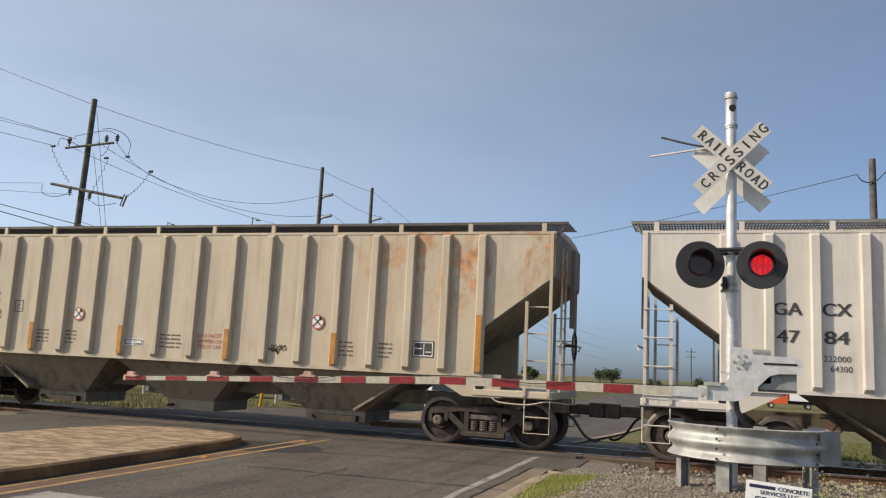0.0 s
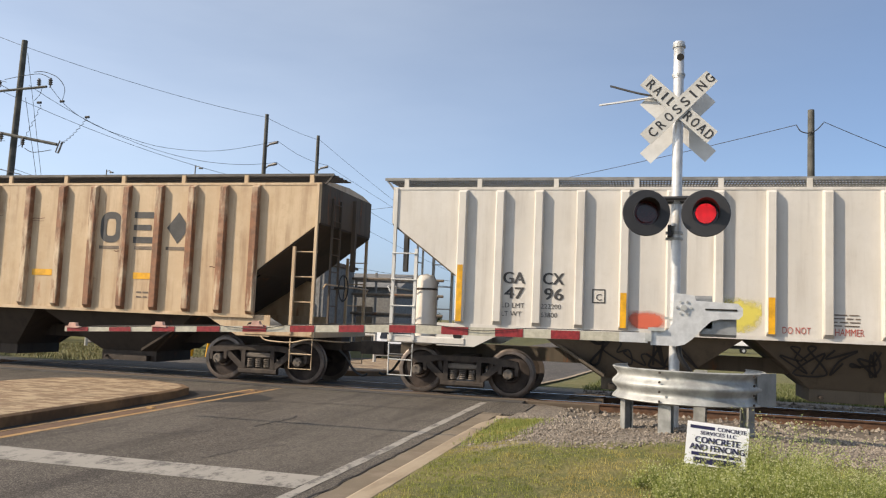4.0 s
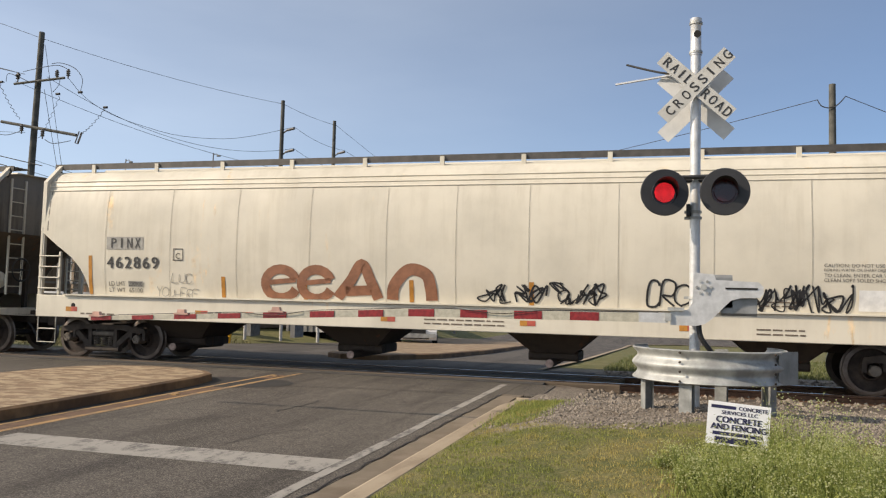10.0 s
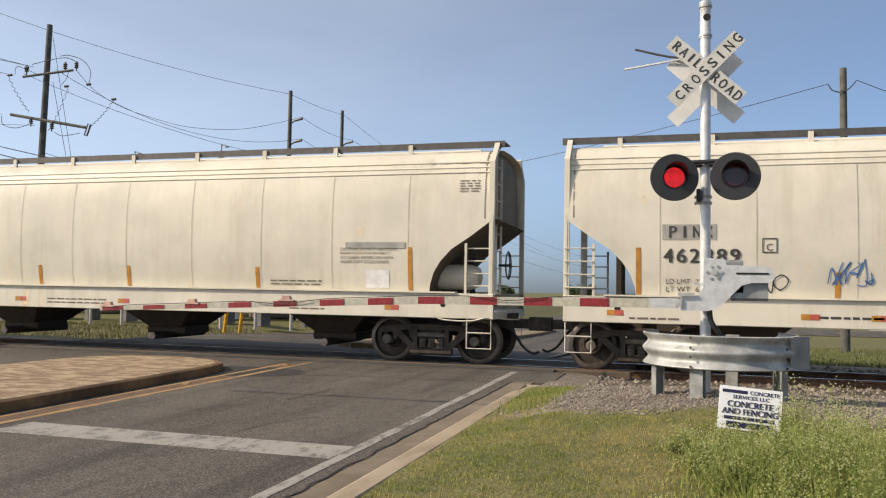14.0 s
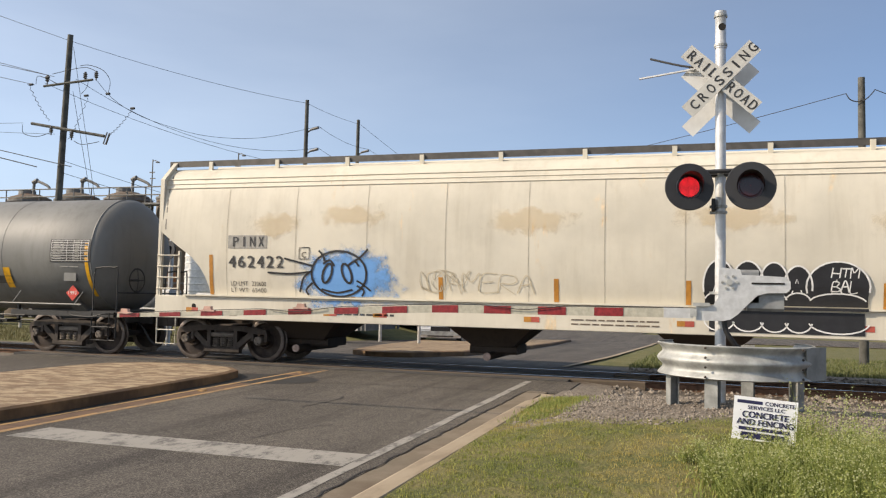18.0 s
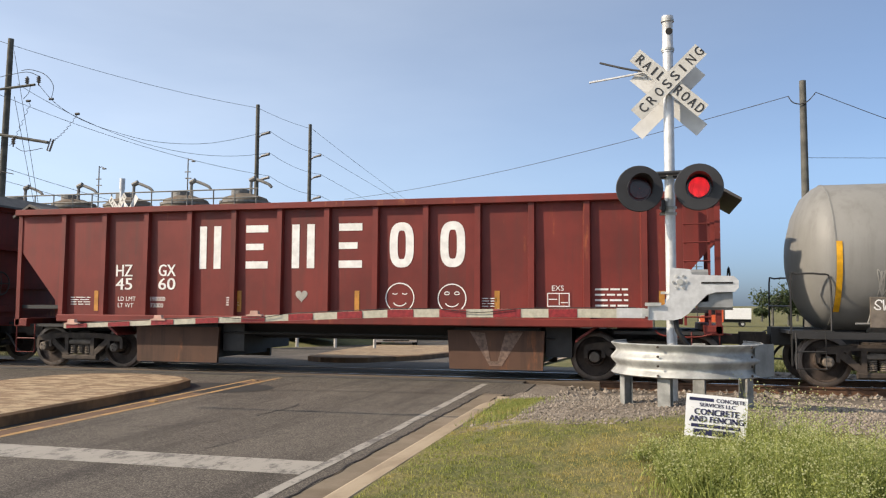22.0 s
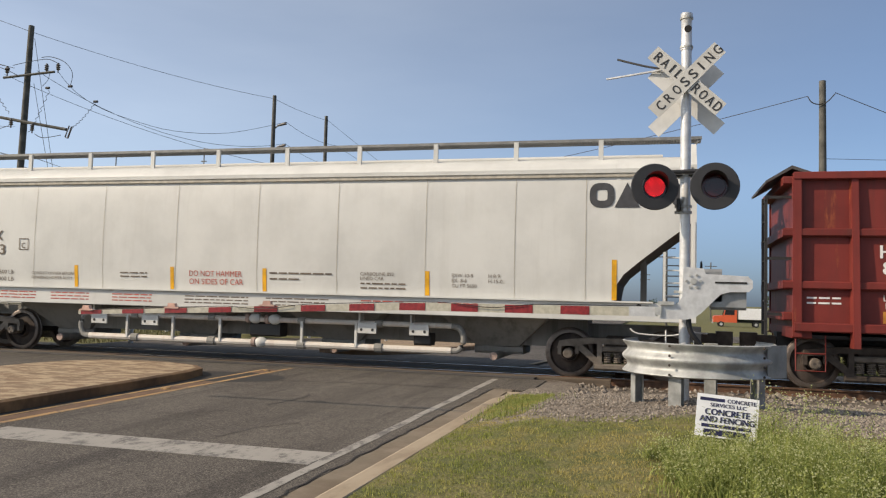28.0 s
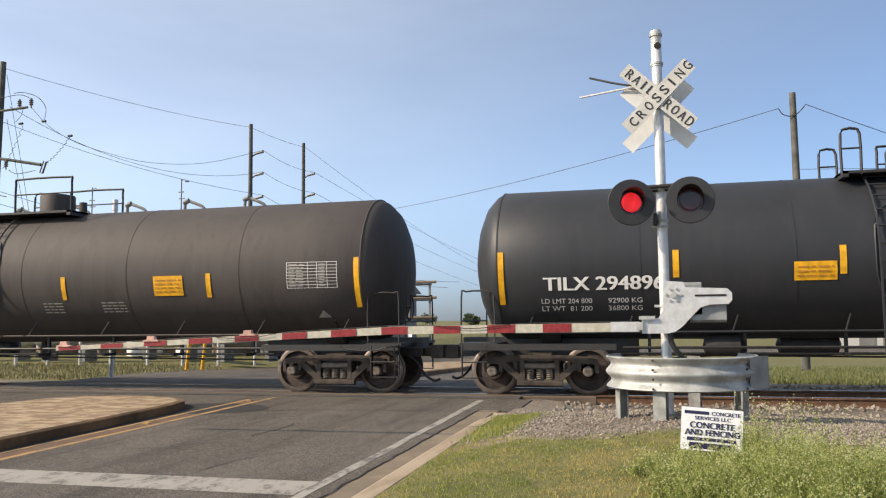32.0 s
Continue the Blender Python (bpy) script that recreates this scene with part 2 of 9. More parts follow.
# ---- materials ----
def material(name):
    m = bpy.data.materials.new(name)
    m.use_nodes = True
    nt = m.node_tree
    return m, nt, nt.nodes["Principled BSDF"]


def node(nt, kind, **settings):
    n = nt.nodes.new(kind)
    for key, value in settings.items():
        n.inputs[key.replace("_", " ")].default_value = value
    return n


def noise_tex(nt, scale, detail=4.0, rough=0.6, stretch=(1, 1, 1), coords="Object"):
    tc = nt.nodes.new("ShaderNodeTexCoord")
    mp = nt.nodes.new("ShaderNodeMapping")
    mp.inputs["Scale"].default_value = stretch
    shift = nt.nodes.new("ShaderNodeVectorMath")
    shift.operation = "ADD"
    info = nt.nodes.new("ShaderNodeObjectInfo")
    far = node(nt, "ShaderNodeMath", Value=0.0)
    far.operation = "MULTIPLY"
    far.inputs[1].default_value = 40.0
    nt.links.new(info.outputs["Random"], far.inputs[0])
    nt.links.new(tc.outputs[coords], shift.inputs[0])
    nt.links.new(far.outputs[0], shift.inputs[1])
    nt.links.new(shift.outputs[0], mp.inputs["Vector"])
    n = node(nt, "ShaderNodeTexNoise", Scale=scale, Detail=detail, Roughness=rough)
    nt.links.new(mp.outputs[0], n.inputs["Vector"])
    return n.outputs["Fac"]


def ramp(nt, fac, lo, hi):
    r = nt.nodes.new("ShaderNodeMapRange")
    r.interpolation_type = "SMOOTHSTEP"
    nt.links.new(fac, r.inputs["Value"])
    r.inputs["From Min"].default_value, r.inputs["From Max"].default_value = lo, hi
    return r.outputs[0]


def mix(nt, fac, a, b, kind="MIX"):
    n = nt.nodes.new("ShaderNodeMix")
    n.data_type, n.blend_type = "RGBA", kind
    for sock, value in ((n.inputs[0], fac), (n.inputs[6], a), (n.inputs[7], b)):
        if isinstance(value, (int, float)):
            sock.default_value = value
        elif isinstance(value, tuple):
            sock.default_value = (*value, 1) if len(value) == 3 else value
        else:
            nt.links.new(value, sock)
    return n.outputs[2]


def mathnode(nt, op, a, b=0.0):
    n = nt.nodes.new("ShaderNodeMath")
    n.operation = op
    for sock, value in ((n.inputs[0], a), (n.inputs[1], b)):
        if isinstance(value, (int, float)):
            sock.default_value = value
        else:
            nt.links.new(value, sock)
    return n.outputs[0]


def bump(nt, bsdf, height, strength=0.3, distance=0.01):
    b = node(nt, "ShaderNodeBump", Strength=strength, Distance=distance)
    nt.links.new(height, b.inputs["Height"])
    nt.links.new(b.outputs[0], bsdf.inputs["Normal"])


def plain(name, colour, rough=0.6, metal=0.0, vary=0.25, scale=6.0, emit=0.0):
    m, nt, b = material(name)
    f = noise_tex(nt, scale, 5)
    dark = tuple(c * (1 - vary) for c in colour)
    light = tuple(min(1, c * (1 + vary * 0.5)) for c in colour)
    nt.links.new(mix(nt, ramp(nt, f, 0.3, 0.7), dark, light), b.inputs["Base Color"])
    b.inputs["Roughness"].default_value, b.inputs["Metallic"].default_value = rough, metal
    bump(nt, b, noise_tex(nt, scale * 8, 3), 0.12, 0.004)
    if emit:
        b.inputs["Emission Color"].default_value, b.inputs["Emission Strength"].default_value = (*colour, 1), emit
    return m


def paint(name, colour, fade=0.15, streak=0.35, streak_colour=(0.16, 0.11, 0.07), rust=0.0, rust_colour=(0.16, 0.055, 0.018), rough=0.5, dents=0.15, mottle=None, corner=None, wash=None):
    """Weathered car paint: fading, vertical streaks of dirt, patches and runs of rust, shallow dents."""
    m, nt, b = material(name)
    faded = mix(nt, ramp(nt, noise_tex(nt, 0.7, 5), 0.35, 0.7), colour, tuple(c * (1 - fade) for c in colour))
    if mottle:
        bands = ramp(nt, noise_tex(nt, 1.1, 7, 0.68, (2.6, 2.6, 0.45)), 0.42, 0.62)
        cloud = ramp(nt, noise_tex(nt, 1.6, 6, 0.65), 0.36, 0.64)
        faded = mix(nt, mathnode(nt, "MULTIPLY", mathnode(nt, "ADD", bands, cloud), 0.5), faded, mottle)
    run = noise_tex(nt, 1.0, 6, 0.65, (4.5, 4.5, 0.3))
    patch_ = noise_tex(nt, 0.55, 4)
    dirt = mathnode(nt, "MULTIPLY", ramp(nt, run, 0.44, 0.68), ramp(nt, patch_, 0.32, 0.62))
    col = mix(nt, mathnode(nt, "MULTIPLY", dirt, streak), faded, streak_colour)
    grime = ramp(nt, noise_tex(nt, 9, 6, 0.7), 0.5, 0.8)
    col = mix(nt, mathnode(nt, "MULTIPLY", grime, streak * 0.35), col, streak_colour)
    if wash:
        sep = nt.nodes.new("ShaderNodeSeparateXYZ")
        tc = nt.nodes.new("ShaderNodeTexCoord")
        nt.links.new(tc.outputs["Object"], sep.inputs[0])
        run2 = ramp(nt, noise_tex(nt, 1.0, 7, 0.7, (5.5, 5.5, 0.22)), 0.36, 0.6)
        fall = ramp(nt, mathnode(nt, "ADD", sep.outputs[2], mathnode(nt, "MULTIPLY", noise_tex(nt, 0.6, 4, 0.6, (2, 2, 0.5)), 3.0)), 2.7, 4.7)
        col = mix(nt, mathnode(nt, "MULTIPLY", mathnode(nt, "MULTIPLY", run2, fall), 0.72), col, wash)
        pale = ramp(nt, noise_tex(nt, 1.3, 6, 0.65, (5.0, 5.0, 0.14)), 0.57, 0.68)
        col = mix(nt, mathnode(nt, "MULTIPLY", pale, 0.4), col, (0.64, 0.57, 0.47))
    if rust:
        runs = ramp(nt, noise_tex(nt, 1.0, 7, 0.7, (3.2, 3.2, 0.55)), 0.60 - 0.13 * rust, 0.70 - 0.10 * rust)
        spots = ramp(nt, noise_tex(nt, 0.42, 5, 0.7), 0.55 - 0.16 * rust, 0.66 - 0.12 * rust)
        r = mathnode(nt, "MULTIPLY", runs, spots)
        if corner:
            sep = nt.nodes.new("ShaderNodeSeparateXYZ")
            tc = nt.nodes.new("ShaderNodeTexCoord")
            nt.links.new(tc.outputs["Object"], sep.inputs[0])
            there = mathnode(nt, "MULTIPLY", ramp(nt, sep.outputs[0], *corner[:2]), ramp(nt, sep.outputs[2], *corner[2:]))
            r = mathnode(nt, "MAXIMUM", r, mathnode(nt, "MULTIPLY", there, ramp(nt, noise_tex(nt, 1.4, 7, 0.72, (1.3, 1.3, 0.8)), 0.44, 0.62)))
        tone = mix(nt, ramp(nt, noise_tex(nt, 6, 5), 0.35, 0.65), rust_colour, tuple(c * 1.9 for c in rust_colour))
        col = mix(nt, mathnode(nt, "MULTIPLY", r, 0.85), col, tone)
    nt.links.new(col, b.inputs["Base Color"])
    b.inputs["Roughness"].default_value = rough
    b.inputs["Specular IOR Level"].default_value = 0.35
    bump(nt, b, mathnode(nt, "ADD", noise_tex(nt, 0.9, 2), mathnode(nt, "MULTIPLY", noise_tex(nt, 30, 3), 0.03)), dents, 0.05)
    return m


BEIGE = paint("beige_car_paint", (0.52, 0.46, 0.355), streak=0.3, rust=0.25, rust_colour=(0.30, 0.13, 0.045), mottle=(0.46, 0.39, 0.285), corner=(2.6, 6.8, 1.9, 3.6))
PALE = paint("pale_grey_car_paint", (0.615, 0.585, 0.53), streak=0.25, mottle=(0.55, 0.515, 0.455))
TAN = paint("tan_car_paint", (0.60, 0.46, 0.30), streak=0.5, streak_colour=(0.2, 0.1, 0.05), rust=0.33, rust_colour=(0.2, 0.075, 0.03), mottle=(0.48, 0.345, 0.21))
TAN_RIB = paint("rusting_tan_paint", (0.62, 0.49, 0.33), streak=0.5, rust=1.7, rust_colour=(0.13, 0.045, 0.018))
RUSTY = paint("rust_stained_tan_paint", (0.60, 0.40, 0.245), streak=1.0, streak_colour=(0.13, 0.068, 0.036), rust=0.6, rust_colour=(0.17, 0.07, 0.03), mottle=(0.34, 0.18, 0.095), wash=(0.12, 0.08, 0.06))
RUSTY_RIB = paint("rust_stained_rib_paint", (0.72, 0.59, 0.43), streak=0.7, streak_colour=(0.09, 0.05, 0.03), rust=0.6, mottle=(0.52, 0.38, 0.25))
CREAM = paint("cream_car_paint", (0.66, 0.61, 0.50), streak=0.2, streak_colour=(0.3, 0.24, 0.15), rust=0.22, rust_colour=(0.50, 0.35, 0.18), dents=0.5)
WHITE = paint("white_grey_car_paint", (0.60, 0.595, 0.555), streak=0.14, streak_colour=(0.3, 0.27, 0.22), dents=0.4)
TANK_GREY = paint("grey_tank_paint", (0.205, 0.203, 0.19), streak=0.3, streak_colour=(0.08, 0.07, 0.06), rough=0.55)
TANK_DUSTY = paint("dusty_brown_black_tank_paint", (0.062, 0.053, 0.049), streak=0.5, streak_colour=(0.035, 0.03, 0.027), rough=0.7)
TANK_BLACK = paint("black_tank_paint", (0.026, 0.028, 0.032), streak=0.25, streak_colour=(0.05, 0.045, 0.04), rough=0.5)
RED = paint("oxide_red_paint", (0.185, 0.027, 0.02), fade=0.35, streak=0.45, streak_colour=(0.07, 0.028, 0.022), rust=0.3, rust_colour=(0.20, 0.055, 0.02), rough=0.55)
# grey car ends: soot with the ends' shade put into the colour
SHADED_GREY_SOOT = paint("sooty_shaded_grey_end_paint", (0.225, 0.205, 0.175), streak=0.6, streak_colour=(0.04, 0.034, 0.028), rough=0.8)
RESERVOIR = paint("rust_streaked_white_paint", (0.62, 0.57, 0.5), streak=0.4, streak_colour=(0.3, 0.15, 0.09), rust=0.3, rust_colour=(0.35, 0.17, 0.09))
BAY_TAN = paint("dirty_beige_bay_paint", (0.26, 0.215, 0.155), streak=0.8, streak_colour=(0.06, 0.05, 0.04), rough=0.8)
# underside browns: grime, darkened further to paint in the shade beneath the cars
DARK_UNDER = paint("dark_grimy_shaded_underside", (0.062, 0.047, 0.036), streak=0.7, streak_colour=(0.028, 0.022, 0.018), rust=0.3, rough=0.85)
GRIMY_SHADED = paint("grimy_shaded_underside", (0.115, 0.092, 0.066), streak=0.7, streak_colour=(0.05, 0.04, 0.03), rust=0.25, rough=0.8)
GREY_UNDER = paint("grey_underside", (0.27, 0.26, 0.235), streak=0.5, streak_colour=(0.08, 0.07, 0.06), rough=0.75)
# brown car ends and recesses: soot, darkened further to paint in their shade
SHADED_SOOT = paint("sooty_shaded_end_paint", (0.115, 0.09, 0.068), streak=0.6, streak_colour=(0.03, 0.025, 0.02), rust=0.3, rough=0.8)
CHUTE = paint("rusty_chute_steel", (0.105, 0.055, 0.036), streak=0.6, streak_colour=(0.04, 0.026, 0.02), rust=0.5, rust_colour=(0.14, 0.055, 0.025), rough=0.8)
CHUTE_DUST = plain("pale_ballast_dust", (0.19, 0.125, 0.095), 0.9, vary=0.5, scale=9)
BLACK_STEEL = plain("black_steel", (0.022, 0.021, 0.02), 0.6)
TRUCK = plain("dusty_cast_steel", (0.058, 0.044, 0.034), 0.8, 0.1, 0.45, 5)
TRUCK_LIGHT = plain("grey_cast_steel", (0.15, 0.125, 0.10), 0.75, 0.1, 0.4, 5)
WHEEL = plain("rusty_wheel_plate", (0.062, 0.045, 0.036), 0.75, 0.2, 0.55, 4)
TREAD = plain("worn_wheel_rim", (0.16, 0.13, 0.11), 0.45, 0.6, 0.3)
def mist(name, colour, cx, cz, rx, rz, strength=1.0, ragged=0.7):
    """Sprayed paint that thins out round a centre given in the car's own space."""
    m, nt, b = material(name)
    tc, sep = nt.nodes.new("ShaderNodeTexCoord"), nt.nodes.new("ShaderNodeSeparateXYZ")
    nt.links.new(tc.outputs["Object"], sep.inputs[0])
    dx = mathnode(nt, "DIVIDE", mathnode(nt, "SUBTRACT", sep.outputs[0], cx), rx)
    dz = mathnode(nt, "DIVIDE", mathnode(nt, "SUBTRACT", sep.outputs[2], cz), rz)
    far = mathnode(nt, "SQRT", mathnode(nt, "ADD", mathnode(nt, "MULTIPLY", dx, dx), mathnode(nt, "MULTIPLY", dz, dz)))
    far = mathnode(nt, "ADD", far, mathnode(nt, "MULTIPLY", mathnode(nt, "SUBTRACT", noise_tex(nt, 3.0, 5, 0.65), 0.5), ragged * 2))
    cover = mathnode(nt, "MULTIPLY", mathnode(nt, "SUBTRACT", 1.0, ramp(nt, far, 0.45, 1.0)), strength)
    b.inputs["Base Color"].default_value, b.inputs["Roughness"].default_value = (*colour, 1), 0.6
    clear_ = nt.nodes.new("ShaderNodeBsdfTransparent")
    ms = nt.nodes.new("ShaderNodeMixShader")
    nt.links.new(cover, ms.inputs[0])
    nt.links.new(clear_.outputs[0], ms.inputs[1])
    nt.links.new(b.outputs[0], ms.inputs[2])
    nt.links.new(ms.outputs[0], nt.nodes["Material Output"].inputs["Surface"])
    return m


YELLOW = plain("yellow_reflective_tape", (0.72, 0.36, 0.012), 0.45)
ORANGE = plain("orange_reflective_tape", (0.46, 0.20, 0.03), 0.5)
FAINT_MARK = plain("worn_white_stencil", (0.50, 0.49, 0.46), 0.6, vary=0.25)
WHITE_MARK = plain("white_stencil", (0.74, 0.73, 0.70), 0.6, vary=0.15)
BLACK_MARK = plain("black_stencil", (0.05, 0.048, 0.046), 0.6, vary=0.3)
FADED_MARK = plain("faded_stencil", (0.15, 0.115, 0.085), 0.7, vary=0.4)
GREY_MARK = plain("grey_stencil_panel", (0.33, 0.315, 0.28), 0.6)
RED_MARK = plain("red_stencil", (0.46, 0.09, 0.06), 0.6)
DARK_RUST = plain("dark_brown_spray_paint", (0.07, 0.035, 0.025), 0.6)
RUST_MARK = plain("brown_spray_paint", (0.27, 0.115, 0.06), 0.6)
ORANGE_SPRAY = plain("orange_spray_paint", (0.56, 0.20, 0.06), 0.6, vary=0.4)
GREEN_SPRAY = plain("green_spray_paint", (0.22, 0.40, 0.22), 0.6, vary=0.3)
TEAL_SPRAY = plain("teal_spray_paint", (0.28, 0.52, 0.44), 0.6, vary=0.4)
BLUE_SPRAY = plain("blue_spray_paint", (0.05, 0.16, 0.38), 0.6)
PINK_SPRAY = plain("pink_spray_paint", (0.52, 0.22, 0.26), 0.6)
BLACK_SPRAY = plain("black_spray_paint", (0.018, 0.018, 0.02), 0.55)
HOLE = plain("dark_opening", (0.012, 0.011, 0.01), 0.9)
GRATING = plain("dark_steel_grating", (0.095, 0.088, 0.08), 0.6, 0.4)
GALV = plain("galvanised_steel", (0.40, 0.405, 0.385), 0.55, 0.3, 0.35, 5)
ALU = plain("painted_aluminium", (0.58, 0.58, 0.57), 0.42, 0.3, 0.15, 12)

# ---- freight cars ----
TRACK_Y, RAIL_Z = 16.75, 0.03
SIDE = -1.52
BOARD_GREY = plain("grey_steel_grating", (0.21, 0.21, 0.2), 0.6, 0.2)


def flat_side(x, z):
    return (x, SIDE - 0.008, z)


WHEELS = []
LATHE_WHEEL = [(0.05, -0.66), (0.12, -0.66), (0.13, -0.74), (0.15, -0.83), (0.17, -0.83), (0.2, -0.76), (0.36, -0.735), (0.385, -0.805)]
RIM = [(0.385, -0.80), (0.445, -0.80), (0.465, -0.79), (0.467, -0.71), (0.492, -0.70), (0.49, -0.672), (0.385, -0.668), (0.385, -0.80)]


def wheel_meshes():
    w = Mesh().lathe(LATHE_WHEEL, 28).lathe([(0.385, -0.68), (0.12, -0.66)], 28)
    axle = Mesh().lathe([(0.07, -0.66), (0.07, 0.66)], 12)
    cap = Mesh()
    cap.lathe([(0.0001, -1.14), (0.085, -1.14), (0.1, -1.12), (0.1, -0.86), (0.07, -0.84)], 16)
    for k in range(3):
        a = 2 * math.pi * k / 3
        cap.disc(0.055 * math.cos(a), -1.16, 0.055 * math.sin(a), 0.018, 0.03, 6)
    r = Mesh().lathe(RIM, 36)
    return axle.mesh("wheelset", WHEEL, True), w.mesh("wheel", WHEEL, True), r.mesh("rim", TREAD, True), cap.mesh("bearing_cap", TRUCK_LIGHT, True)


AXLE_MESH, WHEEL_MESH, RIM_MESH, CAP_MESH = wheel_meshes()


def frame_mesh(mat):
    m = Mesh()
    y0, y1 = -1.09, -0.95
    m.prism([(-1.14, 0.56), (-1.1, 0.70), (-0.9, 0.74), (-0.5, 0.775), (0.5, 0.775), (0.9, 0.74), (1.1, 0.70), (1.14, 0.56),
             (1.05, 0.60), (0.80, 0.61), (0.5, 0.665), (-0.5, 0.665), (-0.80, 0.61), (-1.05, 0.60)], y0, y1)
    for s in (-1, 1):
        m.bar((s * 0.76, 0.64), (s * 0.30, 0.26), 0.12, y0 + 0.015, y1 - 0.015)
        m.bar((s * 0.335, 0.70), (s * 0.335, 0.24), 0.09, y0 + 0.01, y1)
        m.bar((s * 1.09, 0.62), (s * 1.09, 0.44), 0.07, y0, y1)
        m.bar((s * 0.76, 0.62), (s * 0.76, 0.46), 0.07, y0, y1)
    m.bevel(-0.44, 0.44, y0, y1, 0.17, 0.29, 0.03)
    return m.mesh("side_frame", mat)


def spring_mesh():
    m = Mesh()
    m.tube([(0.07 * math.cos(k * 0.785), -1.0 + 0.07 * math.sin(k * 0.785), 0.30 + 0.21 * k / 44) for k in range(45)], 0.014, 5)
    return m.mesh("coil_spring", TRUCK_LIGHT)


FRAMES = {"dark": frame_mesh(TRUCK), "light": frame_mesh(TRUCK_LIGHT)}
SPRINGS = spring_mesh()
SEAT = Mesh().bevel(-0.29, 0.29, -1.06, -0.93, 0.515, 0.62, 0.02).mesh("spring_seat", TRUCK_LIGHT)
BOLSTER = Mesh().bevel(-0.22, 0.22, -1.0, 1.0, 0.52, 0.80, 0.04).mesh("truck", TRUCK)
TURN = Matrix.Rotation(math.pi, 4, "Z")


def trucks(car, centres, tone="dark", base=0.925):
    """Two four-wheel trucks with turning wheelsets."""
    for x in centres:
        t = part("truck", BOLSTER, TRUCK, car, "cast steel freight truck", at=pose(x, 0, 0))
        for m in (Matrix(), TURN):
            part("side_frame", FRAMES[tone], TRUCK, t, "dusty cast side frame", at=m)
            part("spring_seat", SEAT, TRUCK, t, at=m)
            for dx in (-0.19, 0.0, 0.19):
                part("coil_spring", SPRINGS, TRUCK, t, "steel coil spring", at=m @ pose(dx, 0, 0))
        for s in (-base, base):
            w = part("wheelset", AXLE_MESH, WHEEL, car, "rusty steel wheels on an axle", at=pose(x + s, 0, 0.465))
            for m in (Matrix(), TURN):
                part("wheel", WHEEL_MESH, WHEEL, w, "rusty wheel plate", at=m)
                part("rim", RIM_MESH, TREAD, w, "worn wheel rim", at=m)
                part("bearing_cap", CAP_MESH, TRUCK_LIGHT, w, "bolted bearing cap", at=m)
            WHEELS.append(w)


COUPLER = Mesh()
COUPLER.bevel(-0.6, 0.12, -0.09, 0.09, 0.68, 0.88, 0.02).prism([(0.05, -0.13), (0.33, -0.17), (0.36, -0.02), (0.30, 0.03), (0.36, 0.10), (0.30, 0.17), (0.05, 0.15)], 0.64, 0.92, "z")
HOSE = Mesh().tube(smooth_line([(-0.25, -0.32, 0.72), (-0.1, -0.34, 0.62), (0.1, -0.34, 0.34), (0.3, -0.34, 0.22), (0.42, -0.34, 0.26)], 5), 0.028, 6)
STEP = Mesh().tube([(-0.24, 0, 0.98), (-0.24, 0, 0.36), (0.24, 0, 0.36), (0.24, 0, 0.98)], 0.016, 5).tube([(-0.24, 0, 0.66), (0.24, 0, 0.66)], 0.014, 5)
BRAKE = Mesh().lathe([(0.27, -0.015), (0.295, 0), (0.27, 0.015), (0.25, 0), (0.27, -0.015)], 20, "x")
for k_ in range(4):
    BRAKE.tube([(0.03, 0, 0), (0, 0.265 * math.cos(k_ * math.pi / 2), 0.265 * math.sin(k_ * math.pi / 2))], 0.012, 4)
BRAKE.tube([(-0.2, 0, 0), (0.04, 0, 0)], 0.03, 6)
COUPLER_ME, HOSE_ME = COUPLER.mesh("coupler", TRUCK), HOSE.mesh("air_hose", BLACK_STEEL, True)
BRAKE_ME = BRAKE.mesh("brake_wheel", BLACK_STEEL)


def draft_gear(car, half, reach, step_mat, centre_z=0.95, step_y=-1.5):
    """Couplers, hoses and corner steps at both ends; reach is from the body's end to the coupler's face."""
    step = STEP.mesh("sill_step", step_mat)
    for s, m in ((1, Matrix()), (-1, TURN)):
        part("coupler", COUPLER_ME, TRUCK, car, "knuckle coupler", at=m @ pose(half + reach - 0.33, 0, 0.03))
        part("air_hose", HOSE_ME, BLACK_STEEL, car, "hanging brake hose", at=m @ pose(half + reach - 0.45, 0, 0))
        for y in (step_y, -step_y):
            part("sill_step", step, step_mat, car, at=pose(s * (half - 0.28), y, 0))
        rod = [(half - 1.15, step_y - 0.08, 1.0), (half - 1.0, step_y - 0.09, 0.91), (half - 0.45, step_y - 0.09, 0.89), (half - 0.1, step_y - 0.05, 0.96), (half + 0.2, step_y * 0.6, 0.92), (half + 0.25, -0.15, 0.9)]
        part("uncoupling_lever", Mesh().tube(smooth_line(rod, 4), 0.014, 5), step_mat, car, at=m)


def ladder_mesh(name, mat, z0, z1, width=0.5, rungs=4, post=0.045, inner=None):
    m = Mesh()
    m.box(-width / 2, -width / 2 + post, -0.03, 0.03, z0, z1)
    m.box(width / 2 - post, width / 2, -0.03, 0.03, z0, inner or z1)
    for k in range(rungs):
        z = z0 + 0.15 + (min(z1, inner or z1) - z0 - 0.25) * k / (rungs - 1)
        m.tube([(-width / 2, -0.05, z), (width / 2, -0.05, z)], 0.014, 5)
    return m.mesh(name, mat)


